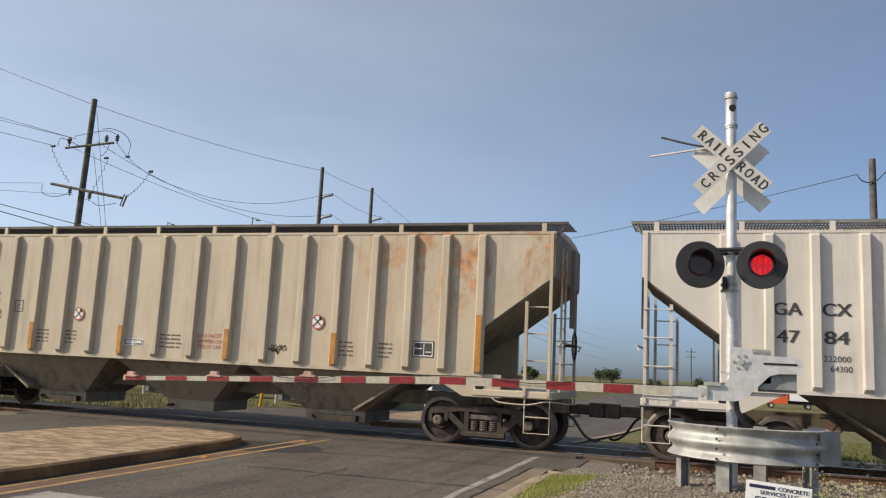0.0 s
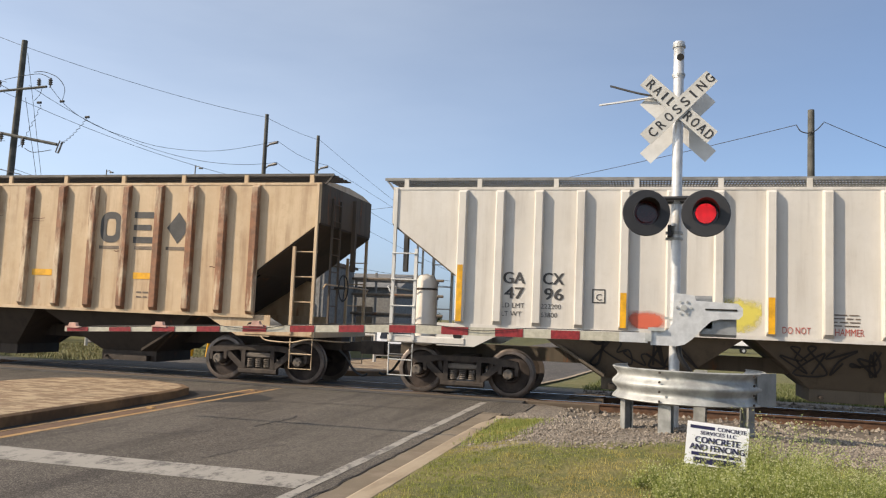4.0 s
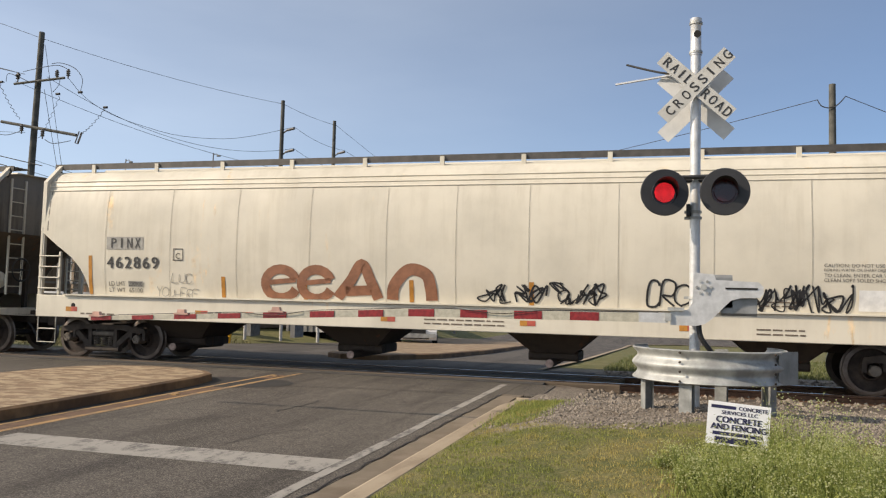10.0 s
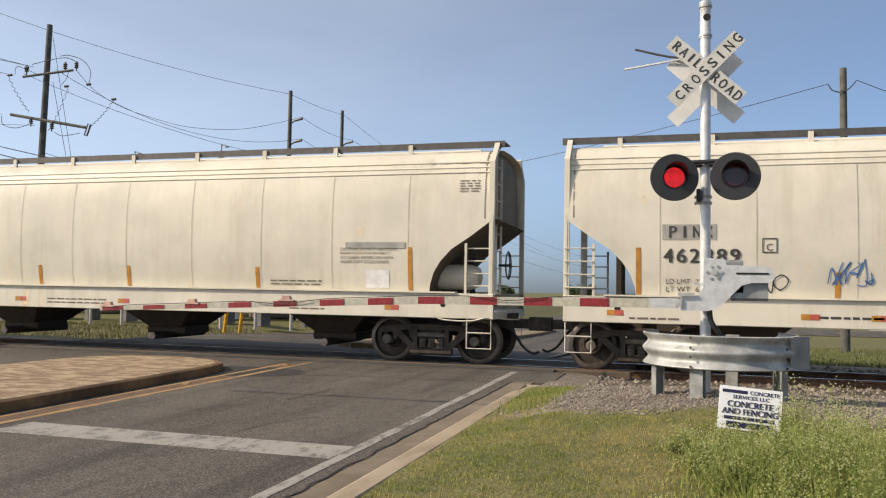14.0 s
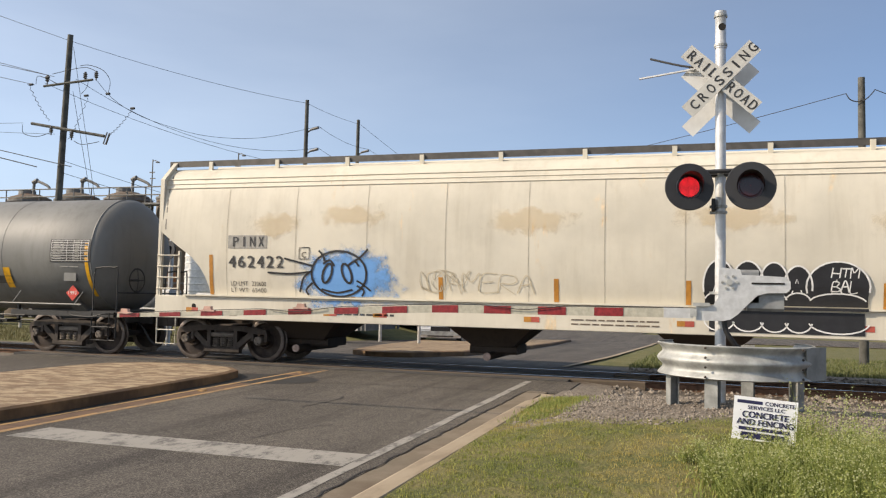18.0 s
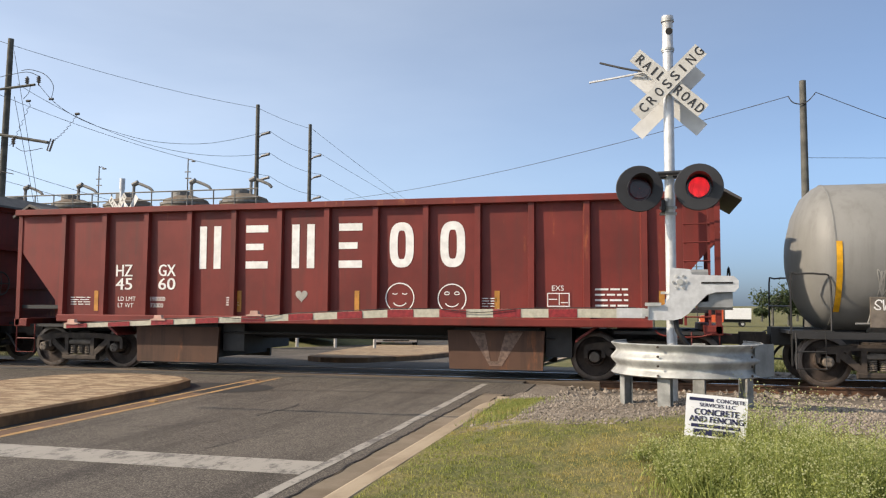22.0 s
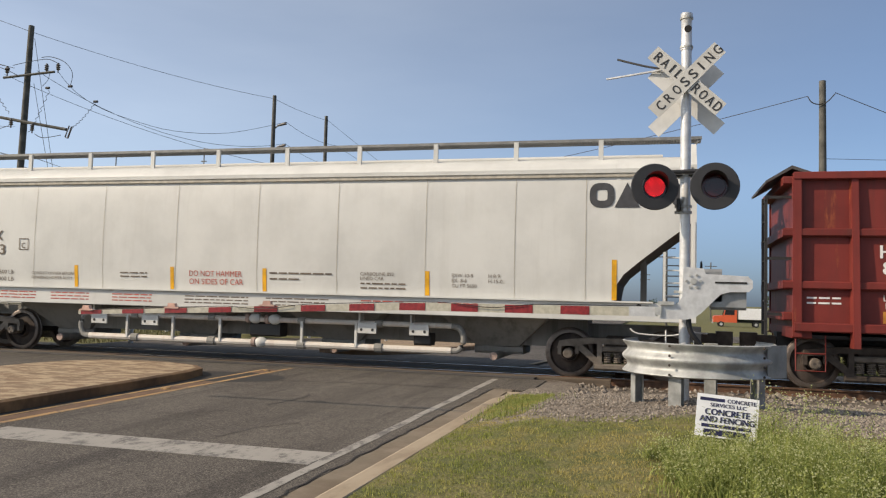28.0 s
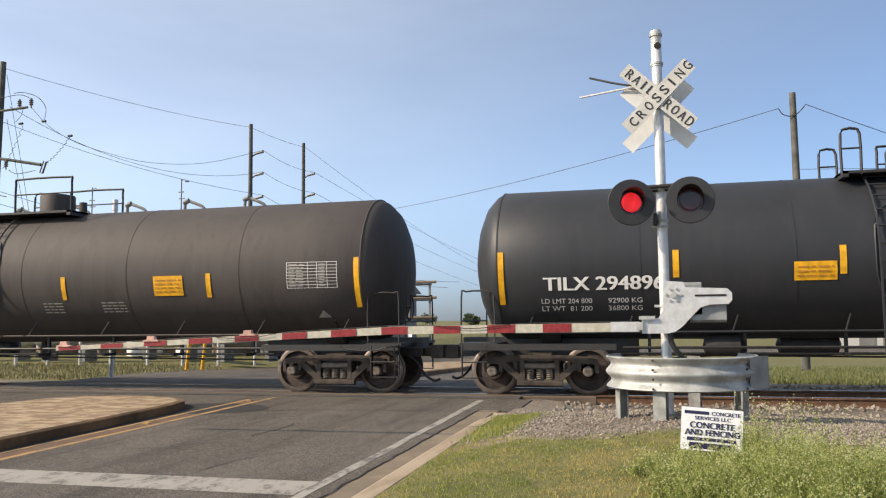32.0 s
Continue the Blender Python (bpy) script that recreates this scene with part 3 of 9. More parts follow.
def walkway(car, half, y, z, posts, mat, over=0.3, width=0.5, z_roof=None, post_mat=None, filled=True):
    """A grated running board on posts along the roof's edge."""
    n = int((2 * half + 2 * over) / 0.055)
    bar = lambda k: Mesh().box(-half - over, half + over, y + width * k / 4 - 0.012, y + width * k / 4 + 0.012, z - 0.03, z)
    m2 = Mesh()
    for k in range(n):
        x = -half - over + (2 * half + 2 * over) * k / n
        m2.box(x, x + 0.022, y, y + width, z - 0.022, z - 0.004)
    board = part("running_board", bar(0), mat, car, "grated steel running board")
    for k in range(1, 5):
        part("bearing_bar", bar(k), mat, board)
    tagged(part("grating", m2, mat, board), kind="stuff")
    post = Mesh().box(-0.045, 0.045, -0.03, 0.02, (z_roof or z - 0.22), z - 0.03).mesh("running_board_post", post_mat or mat)
    for x in posts:
        part("running_board_post", post, mat, car, at=pose(x, y - 0.03, 0))
    edge = Mesh().box(-half - over, half + over, y - 0.02, y - 0.008, z - 0.13 if filled else z - 0.05, z + 0.005)
    for s in (1, -1):
        part("end_brace", Mesh().bar((s * (half + over - 0.02), z - 0.02), (s * half, z - 0.26), 0.035, y, y + 0.03), mat, car)
    part("edge_strip", edge, mat, board)


# the ribs stand closer together towards the ends
RIBS = [s * x for s, xs in ((-1, (7.02, 6.28, 5.53, 4.74, 3.93, 3.10, 2.27, 1.39, 0.465)), (1, (0.465, 1.39, 2.27, 3.10, 3.93, 4.74, 5.53, 6.28, 7.02))) for x in xs]


def rib_mesh(mat, z0, z1):
    s = [(-0.09, 0.0), (-0.085, -0.085), (-0.062, -0.115), (0.066, -0.115), (0.08, -0.1), (0.09, 0.0)]
    m, n = Mesh(), len(s)
    levels = [(z0, 0.25), (z0 + 0.07, 1.0), (z1 - 0.05, 1.0), (z1, 0.35)]
    m.add([(x, SIDE + y * k, z) for z, k in levels for x, y in s],
          [(i * n + j, i * n + (j + 1) % n, (i + 1) * n + (j + 1) % n, (i + 1) * n + j) for i in range(3) for j in range(n)] + [tuple(range(n)), tuple(range(4 * n - 1, 3 * n - 1, -1))])
    return m.mesh("side_rib", mat)


def bay(m, top, bottom, z1, z0, y1=1.42, y0=0.72):
    v = [(top[0], -y1, z1), (top[1], -y1, z1), (top[1], y1, z1), (top[0], y1, z1),
         (bottom[0], -y0, z0), (bottom[1], -y0, z0), (bottom[1], y0, z0), (bottom[0], y0, z0)]
    return m.add(v, [(0, 1, 2, 3), (7, 6, 5, 4), (0, 4, 5, 1), (1, 5, 6, 2), (2, 6, 7, 3), (3, 7, 4, 0)])


def ribbed_hopper(label, body, rib, under, steps, group, tone="dark", rib_count=18, TOP=4.22, vessel_paint=None):
    """A ribbed three-bay covered hopper, 16.9 m between its end posts."""
    E, LOW, CUT, SL = 8.47, 1.42, 1.36, 3.36
    # end faces and end ladders: soot, plus the shade on them painted in
    end_paint = SHADED_SOOT if body in (TAN, RUSTY) else SHADED_GREY_SOOT
    end_steps = SHADED_SOOT if body in (TAN, RUSTY) else steps
    car = thing("covered_hopper_car", label, "rail car", group)
    poly = [(-E, TOP), (E, TOP), (E, SL), (E - CUT, 2.34), (E - CUT, LOW), (-E + CUT, LOW), (-E + CUT, 2.34), (-E, SL)]
    for s in (1, -1):
        part("side_wall", Mesh().prism(poly, s * SIDE, s * (SIDE + 0.02)), body, car)
        part("side_sill", Mesh().box(-E + CUT, E - CUT, min(s * SIDE, s * (SIDE - 0.03)), max(s * SIDE, s * (SIDE - 0.03)), LOW - 0.07, LOW), body, car)
        part("top_chord", Mesh().box(-E, E, min(s * SIDE, s * (SIDE - 0.012)), max(s * SIDE, s * (SIDE - 0.012)), TOP - 0.05, TOP), body, car)
    rm = rib_mesh(rib, LOW + 0.0, TOP - 0.06)
    for k in range(rib_count):
        x = RIBS[k]
        part("side_rib", rm, rib, car, at=pose(x, 0, 0))
        part("side_rib", rm, rib, car, at=TURN @ pose(x, 0, 0))
    part("roof", Mesh().prism([(SIDE, TOP), (-0.9, TOP + 0.1), (0, TOP + 0.14), (0.9, TOP + 0.1), (-SIDE, TOP), (0, TOP - 0.05)], -E, E, "x"), body, car)
    part("hatch_trough", Mesh().bevel(-E + 0.5, E - 0.5, -0.3, 0.3, TOP + 0.1, TOP + 0.26, 0.04), body, car)
    posts = [-E + 0.25 + (2 * E - 0.5) * k / 11 for k in range(12)]
    walkway(car, E, -1.42, TOP + 0.2, posts, GRATING if body is not PALE else BOARD_GREY, 0.22, 0.95, z_roof=TOP, post_mat=body, filled=False)
    for s, turn in ((1, Matrix()), (-1, TURN)):
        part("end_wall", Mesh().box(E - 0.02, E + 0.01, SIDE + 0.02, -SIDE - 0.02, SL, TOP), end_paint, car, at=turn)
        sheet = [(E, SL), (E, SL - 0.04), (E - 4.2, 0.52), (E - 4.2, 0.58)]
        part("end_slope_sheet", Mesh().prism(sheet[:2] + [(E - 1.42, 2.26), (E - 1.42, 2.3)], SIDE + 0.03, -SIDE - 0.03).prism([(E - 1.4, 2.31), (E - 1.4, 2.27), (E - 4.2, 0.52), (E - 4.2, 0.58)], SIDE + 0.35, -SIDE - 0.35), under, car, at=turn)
        # rust-streaked car: platform and near plate painted darker for shade and soot
        part("end_platform", Mesh().bevel(E - 1.55, E, SIDE, -SIDE, 1.0, 1.14, 0.02), SHADED_SOOT if body is RUSTY else body, car, at=turn)
        part("bolster_plate", Mesh().prism([(E - 2.6, LOW), (E - 1.0, LOW), (E - 1.0, 0.98), (E - 1.75, 0.98)], SIDE + 0.02, SIDE + 0.04), SHADED_SOOT if body is RUSTY else body, car, at=turn)
        part("bolster_plate", Mesh().prism([(E - 2.6, LOW), (E - 1.0, LOW), (E - 1.0, 0.98), (E - 1.75, 0.98)], -SIDE - 0.04, -SIDE - 0.02), body, car, at=turn)
        part("lifting_hole", Mesh().disc(s * (E - 1.42), SIDE + 0.005, 1.18, 0.085, 0.012, 16), HOLE, car)
        lm = ladder_mesh("ladder", steps, 1.05, TOP - 0.02, 0.52, 4, 0.06, inner=2.85)
        part("ladder", lm, steps, car, at=pose(s * (E - 0.3), SIDE, 0) @ (TURN if s > 0 else Matrix()))
        part("ladder", lm, steps, car, at=pose(s * (E - 0.3), -SIDE, 0) @ (TURN if s > 0 else Matrix()))
        part("crossover_handrail", Mesh().tube([(E + 0.05, -1.3, 2.0), (E + 0.1, -1.3, 2.1), (E + 0.1, 1.3, 2.1), (E + 0.05, 1.3, 2.0)], 0.018, 5), steps, car, at=turn)
        em = Mesh()
        for y in (-0.95, -0.5):
            em.box(E + 0.02, E + 0.06, y - 0.02, y + 0.02, 1.14, TOP - 0.25)
        for k in range(8):
            em.tube([(E + 0.05, -0.95, 1.3 + k * 0.36), (E + 0.05, -0.5, 1.3 + k * 0.36)], 0.013, 5)
        part("end_stiffener", Mesh().bevel(E, E + 0.09, 0.28, 0.4, SL - 0.9, TOP - 0.1, 0.02), end_paint, car, at=turn)
        part("end_ladder", em, end_steps, car, at=turn)
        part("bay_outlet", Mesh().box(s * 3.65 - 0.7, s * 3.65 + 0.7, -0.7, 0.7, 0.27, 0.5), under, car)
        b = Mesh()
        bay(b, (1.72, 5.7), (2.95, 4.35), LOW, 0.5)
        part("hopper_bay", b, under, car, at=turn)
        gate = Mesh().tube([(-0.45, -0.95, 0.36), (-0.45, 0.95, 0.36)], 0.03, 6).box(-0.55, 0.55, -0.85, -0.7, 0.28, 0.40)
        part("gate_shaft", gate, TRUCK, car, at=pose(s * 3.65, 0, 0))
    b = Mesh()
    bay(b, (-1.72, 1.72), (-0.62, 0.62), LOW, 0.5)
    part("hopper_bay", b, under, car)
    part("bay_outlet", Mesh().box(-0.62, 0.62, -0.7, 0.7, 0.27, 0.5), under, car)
    part("gate_shaft", Mesh().tube([(-0.45, -0.95, 0.36), (-0.45, 0.95, 0.36)], 0.03, 6), TRUCK, car)
    part("centre_sill", Mesh().box(-E - 0.1, E + 0.1, -0.24, 0.24, 0.72, 1.0), under, car)
    part("brake_wheel", BRAKE_ME, BLACK_STEEL, car, at=pose(E + 0.28, -0.75, 2.05))
    if vessel_paint:
        vessel = part("air_reservoir", Mesh().lathe([(0.001, 0.94), (0.16, 0.97), (0.225, 1.05), (0.225, 2.22), (0.16, 2.34), (0.001, 2.38)], 20, "z", (-E + 0.66, -1.18, 0)), vessel_paint, car, "upright air reservoir", smooth=True)
        for z in (1.25, 2.05):
            part("strap", Mesh().lathe([(0.222, z), (0.235, z), (0.235, z + 0.04), (0.222, z + 0.04)], 20, "z", (-E + 0.66, -1.18, 0)), TRUCK, vessel)
    trucks(car, (-E + 1.44, E - 1.44), tone)
    draft_gear(car, E, 0.79, steps)
    return car, E


CAP_PAINT = plain("dirty_pink_cap", (0.38, 0.27, 0.22), 0.6, vary=0.4, scale=12)
SHELL = [(1.42, 1.46), (1.8, 1.535), (2.3, 1.58), (2.9, 1.59), (3.4, 1.56), (3.78, 1.50), (4.02, 1.43), (4.18, 1.32), (4.29, 1.08), (4.34, 0.75), (4.37, 0.0)]
SHELL_FLAT = [(1.42, 1.50), (1.9, 1.55), (2.6, 1.57), (3.3, 1.56), (3.78, 1.53), (3.84, 1.50), (3.92, 1.49), (4.05, 1.43), (4.2, 1.2), (4.29, 0.75), (4.33, 0.0)]


def half_width(shell, z):
    return float(np.interp(z, [p[0] for p in shell], [p[1] for p in shell]))


def shell_points(shell, cut, n=20):
    pts = [(cut, half_width(shell, cut))] + [p for p in shell if p[0] > cut + 0.01]
    d = np.concatenate([[0], np.cumsum([math.hypot(b[0] - a[0], b[1] - a[1]) for a, b in zip(pts, pts[1:])])])
    k = np.linspace(0, d[-1], n)
    return list(zip(np.interp(k, d, [p[0] for p in pts]), np.interp(k, d, [p[1] for p in pts])))


def smooth_hopper(label, body, E, shell, ends, sill, bays, under, group, seams, post_step, tone="dark", pneumatic=False, board=GRATING):
    """A covered hopper with a smooth rounded shell, slope-cut ends and deep side sills."""
    car = thing("covered_hopper_car", label, "rail car", group)
    xs = sorted(set([e[0] for e in ends] + list(np.linspace(ends[-1][0], 2 * E - ends[-1][0], 25)) + [2 * E - e[0] for e in ends]))
    cx, cz = [e[0] for e in ends], [e[1] for e in ends]
    m, slope, n = Mesh(), Mesh(), 20
    rows, low = [], []
    for x in xs:
        cut = float(np.interp(min(x, 2 * E - x), cx, cz))
        pts = shell_points(shell, cut, n)
        rows.append([(x - E, -y, z) for z, y in pts] + [(x - E, y, z) for z, y in reversed(pts[:-1])])
        low.append((x - E, pts[0][1], cut))
    k = len(rows[0])
    m.add([p for r in rows for p in r], [(i * k + j, i * k + j + 1, (i + 1) * k + j + 1, (i + 1) * k + j) for i in range(len(rows) - 1) for j in range(k - 1)])
    part("shell", m, body, car, smooth=True)
    for i in range(len(low) - 1):
        (xa, ya, za), (xb, yb, zb) = low[i], low[i + 1]
        slope.add([(xa, -ya + 0.01, za), (xa, ya - 0.01, za), (xb, yb - 0.01, zb), (xb, -yb + 0.01, zb)], [(0, 1, 2, 3)])
    # end recess painted dark: its shade is in the colour, with some soot
    part("slope_sheet", slope, SHADED_SOOT, car)
    lay = lambda x, z: (x, -half_width(shell, z) - 0.007, z)
    for x in seams:
        sm = Mesh()
        ribbon(sm, [(x - E, z) for z in np.linspace(ends[-1][1], 3.78, 9)], 0.010, lay)
        stroke_mesh(sm, "weld_seam", SEAM, car)
    for z in (3.80, 3.90, 4.01) if shell is SHELL else ():
        y = half_width(shell, z)
        part("eave_bead", Mesh().tube([(-E + 0.1, -y, z), (E - 0.1, -y, z)], 0.018, 6), body, car)
    if shell is SHELL_FLAT:
        part("eave_strip", Mesh().box(-E + 0.05, E - 0.05, -1.56, -1.50, 3.80, 3.87), SEAM, car)
        part("eave_flange", Mesh().box(-E + 0.05, E - 0.05, -1.58, -1.45, 3.87, 3.95), body, car)
    z0, z1 = sill
    for s in (-1, 1):
        part("side_sill", Mesh().bevel(-E, E, min(s * 1.5, s * 1.6), max(s * 1.5, s * 1.6), z0, z1, 0.012), body, car)
        part("sill_flange", Mesh().box(-E + 0.75, E - 0.75, min(s * 1.44, s * 1.66), max(s * 1.44, s * 1.66), z1, z1 + 0.03), body, car)
    posts = [-E + 1.0 + post_step * i for i in range(int((2 * E - 1.2) / post_step) + 1)]
    top = shell[-1][0]
    walkway(car, E - 0.1, -1.12, top + (0.27 if pneumatic else 0.10), posts, board, 0.2, z_roof=4.16, post_mat=body, filled=not pneumatic)
    part("hatch_trough", Mesh().bevel(-E + 0.6, E - 0.6, -0.3, 0.3, top - 0.02, top + 0.1, 0.04), body, car)
    lm = ladder_mesh("ladder", body, z1, 2.95, 0.56, 4, inner=2.4)
    tall = Mesh().prism([(-1.58, z0), (-1.5, z0), (-1.5, 3.97), (-1.05, 4.42), (-1.12, 4.46), (-1.58, 4.0)], -0.05, 0.05, "x")
    tm = tall.mesh("end_post", body)
    for s, turn in ((1, Matrix()), (-1, TURN)):
        part("end_post", tm, body, car, at=pose(s * (E - 0.05), 0, 0))
        part("end_post", tm, body, car, at=pose(s * (E - 0.05), 0, 0) @ TURN)
        for y in (-1.56, 1.56):
            part("ladder", lm, body, car, at=pose(s * (E - 0.3), y, 0) @ (TURN if s > 0 else Matrix()))
        pts = shell_points(shell, ends[0][1], n)
        face = [(-y, z) for z, y in pts] + [(y, z) for z, y in reversed(pts[:-1])]
        part("end_wall", Mesh().prism(face, E - 0.2, E - 0.17, "x"), SHADED_GREY_SOOT if not pneumatic else body, car, at=turn)
        part("end_platform", Mesh().bevel(E - 0.9, E, -1.5, 1.5, z0, z0 + 0.14, 0.02), body, car, at=turn)
        em = Mesh()
        for y in (-0.95, -0.5):
            em.box(E - 0.12, E - 0.08, y - 0.02, y + 0.02, 1.4, 4.2)
        for i in range(8):
            em.tube([(E - 0.08, -0.95, 1.6 + i * 0.34), (E - 0.08, -0.5, 1.6 + i * 0.34)], 0.013, 5)
        part("end_ladder", em, body, car, at=turn)
        for y in (-0.55, 0.55):
            part("slope_post", Mesh().box(E - 1.0, E - 0.9, y - 0.05, y + 0.05, z0 + 0.1, 2.3), under, car, at=turn)
        part("stub_sill", Mesh().box(E - 3.2, E + 0.15, -0.24, 0.24, 0.72, 1.02), under, car, at=turn)
        part("lifting_hole", Mesh().disc(s * (E - 1.0), -1.605, z0 + 0.27, 0.055, 0.01, 12), HOLE, car)
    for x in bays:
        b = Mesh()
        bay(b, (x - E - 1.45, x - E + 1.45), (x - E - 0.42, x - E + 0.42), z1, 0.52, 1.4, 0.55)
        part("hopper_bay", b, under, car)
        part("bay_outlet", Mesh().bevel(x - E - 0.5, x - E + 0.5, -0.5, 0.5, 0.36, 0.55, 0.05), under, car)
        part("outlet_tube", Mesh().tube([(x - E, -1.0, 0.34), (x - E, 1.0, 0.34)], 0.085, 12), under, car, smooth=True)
        part("outlet_cap", Mesh().disc(x - E, -1.03, 0.34, 0.08, 0.05, 14), CAP_PAINT, car)
    if not pneumatic:
        part("air_reservoir", Mesh().lathe([(0.001, -0.75), (0.19, -0.68), (0.26, -0.5), (0.26, 0.5), (0.19, 0.68), (0.001, 0.75)], 18, "x", (E - 1.15, -0.75, 1.75)), body, car, smooth=True)
    part("brake_wheel", BRAKE_ME, BLACK_STEEL, car, at=pose(E + 0.12, -0.75, 2.0))
    if pneumatic:
        PIPE_Y = -1.25
        for zz, r in ((0.91, 0.055), (0.42, 0.07)):
            pipe = part("discharge_pipe", Mesh().tube([(-4.2, PIPE_Y, zz), (4.2, PIPE_Y, zz)], r, 10), RESERVOIR, car, "pale dusty discharge pipe", smooth=True)
            for x in (-3.1, -1.2, 0.9, 2.6):
                part("pipe_joint", Mesh().tube([(x, PIPE_Y, zz), (x + 0.16, PIPE_Y, zz)], r + 0.025, 10), GREY_UNDER, pipe, smooth=True)
        for s in (-1, 1):
            part("pipe_bend", Mesh().tube(smooth_line([(s * 4.2, PIPE_Y, 0.91), (s * 4.36, PIPE_Y, 0.87), (s * 4.45, PIPE_Y, 0.66), (s * 4.36, PIPE_Y, 0.45), (s * 4.2, PIPE_Y, 0.42)], 3), 0.06, 10), GREY_UNDER, car, smooth=True)
        for x in (-3.9, -2.6, 2.45, 3.55):
            plate = part("pipe_bracket", Mesh().bevel(x - 0.2, x + 0.2, -1.36, -1.32, 0.70, 0.92, 0.01).box(x - 0.2, x - 0.16, -1.32, -1.1, 0.7, 1.14), WHITE, car, "pale bolted bracket plate")
            for a in (-0.12, 0.12):
                part("bolt", Mesh().disc(x + a, -1.365, 0.78, 0.03, 0.02, 8), BLACK_STEEL, plate)
        for x in (-3.2, -2.05, -0.9, 1.0, 2.2):
            part("pipe_hanger", Mesh().box(x - 0.025, x + 0.025, -1.33, -1.27, 0.42, 0.9), WHITE, car)
        for x, zz in ((-0.1, 0.93), (0.35, 0.92), (0.05, 0.43)):
            valve = part("valve", Mesh().lathe([(0.001, -0.13), (0.07, -0.12), (0.11, -0.05), (0.11, 0.05), (0.07, 0.12), (0.001, 0.13)], 12, "x", (x, PIPE_Y, zz)), WHITE, car, smooth=True)
            part("coupling", Mesh().lathe([(0.001, -0.04), (0.1, -0.04), (0.1, 0.04), (0.001, 0.04)], 12, "x", (x - 0.16, PIPE_Y, zz)), CAP_PAINT, valve, "dull red coupling", smooth=True)
        part("valve_box", Mesh().bevel(-0.25, 0.45, -1.2, -0.85, 0.55, 0.85, 0.04), BLACK_STEEL, car)
        part("valve_box", Mesh().bevel(3.4, 3.75, -1.2, -0.85, 0.5, 0.75, 0.04), BLACK_STEEL, car)
        part("centre_sill", Mesh().box(-E + 2, E - 2, -0.5, 0.5, 0.55, 1.14), under, car)
    trucks(car, (-E + 1.4, E - 1.4), tone)
    draft_gear(car, E, 0.72, body, step_y=-1.56)
    return car, lay


SEAM = plain("weld_seam_paint", (0.45, 0.41, 0.335), 0.7)


def tank_car(label, body, length, radius, centre_z, group, ladder_x, platform, tone="dark", dome_at=None):
    """A tank car with dished heads, a manway platform and a side ladder."""
    car = thing("tank_car", label, "rail car", group)
    h = length / 2
    prof = [(0.001, -h - 0.62), (radius * 0.3, -h - 0.59), (radius * 0.6, -h - 0.48), (radius * 0.82, -h - 0.33), (radius * 0.95, -h - 0.14), (radius, -h)]
    prof += [(radius, -h + length * k / 12) for k in range(1, 12)]
    prof += [(r, -x) for r, x in reversed(prof[:6])]
    part("tank_shell", Mesh().lathe(prof, 64, "x", (0, 0, centre_z)), body, car, smooth=True)
    lay = lambda x, z: (x, -math.sqrt(max((radius + 0.012) ** 2 - (z - centre_z) ** 2, 0.01)), z)
    for k in (0, 2, 4, 6, 8, 10, 12):
        x = -h + length * k / 12
        part("weld_seam", Mesh().lathe([(radius - 0.01, -0.012), (radius + 0.006, -0.012), (radius + 0.006, 0.012), (radius - 0.01, 0.012)], 64, "x", (x, 0, centre_z)), body, car)
    bottom = centre_z - radius
    part("bottom_rail", Mesh().tube([(-h + 0.3, -1.25, bottom + 0.16), (h - 0.3, -1.25, bottom + 0.16)], 0.022, 6), body, car)
    for k in range(9):
        x = -h + 0.5 + (length - 1) * k / 8
        part("rail_bracket", Mesh().tube([(x, -1.25, bottom + 0.16), (x + 0.12, -1.12, bottom + 0.46)], 0.015, 5), body, car)
    x0, x1 = platform
    top = centre_z + radius
    dome = (x0 + x1) / 2 + 0.1 if dome_at is None else dome_at
    part("manway", Mesh().lathe([(0.001, top + 0.5), (0.38, top + 0.5), (0.40, top + 0.46), (0.40, top - 0.1)], 24, "z", (dome, 0, 0)), TRUCK_LIGHT if body is TANK_GREY else body, car, smooth=True)
    part("valve", Mesh().lathe([(0.001, top + 0.3), (0.09, top + 0.28), (0.09, top - 0.05)], 12, "z", (dome + (0.8 if dome < 0 else -0.8), -0.1, 0)), body, car)
    part("platform", Mesh().box(x0, x1, -1.05, -0.45, top - 0.08, top - 0.03).box(x0, x0 + 0.1, -1.05, 0.9, top - 0.14, top - 0.03).box(x1 - 0.1, x1, -1.05, 0.9, top - 0.14, top - 0.03), BLACK_STEEL, car, "grated manway platform")
    for a, b in ((x0, ladder_x - 0.38), (ladder_x + 0.38, x1)):
        for y in (-1.02, 0.85):
            hr = smooth_line([(a, y, top - 0.1), (a, y, top + 0.64), (a + 0.12, y, top + 0.74), (b - 0.12, y, top + 0.74), (b, y, top + 0.64), (b, y, top - 0.1)], 3)
            part("handrail", Mesh().tube(hr, 0.026, 6), BLACK_STEEL, car)
            part("handrail", Mesh().tube([(a, y, top + 0.38), (b, y, top + 0.38)], 0.018, 6), BLACK_STEEL, car)
    lad = part("ladder", Mesh().box(ladder_x - 0.3, ladder_x + 0.3, -radius - 0.13, -radius - 0.09, bottom - 0.27, bottom - 0.22), body, car, "steel side ladder")
    for s in (-0.3, 0.3):
        pts = [(ladder_x + s, -(radius + 0.09) * math.cos(t), centre_z + (radius + 0.09) * math.sin(t)) for t in np.linspace(0.0, 1.3, 9)]
        part("stile", Mesh().tube([(ladder_x + s, -radius - 0.1, bottom - 0.25)] + pts, 0.022, 5), body, lad)
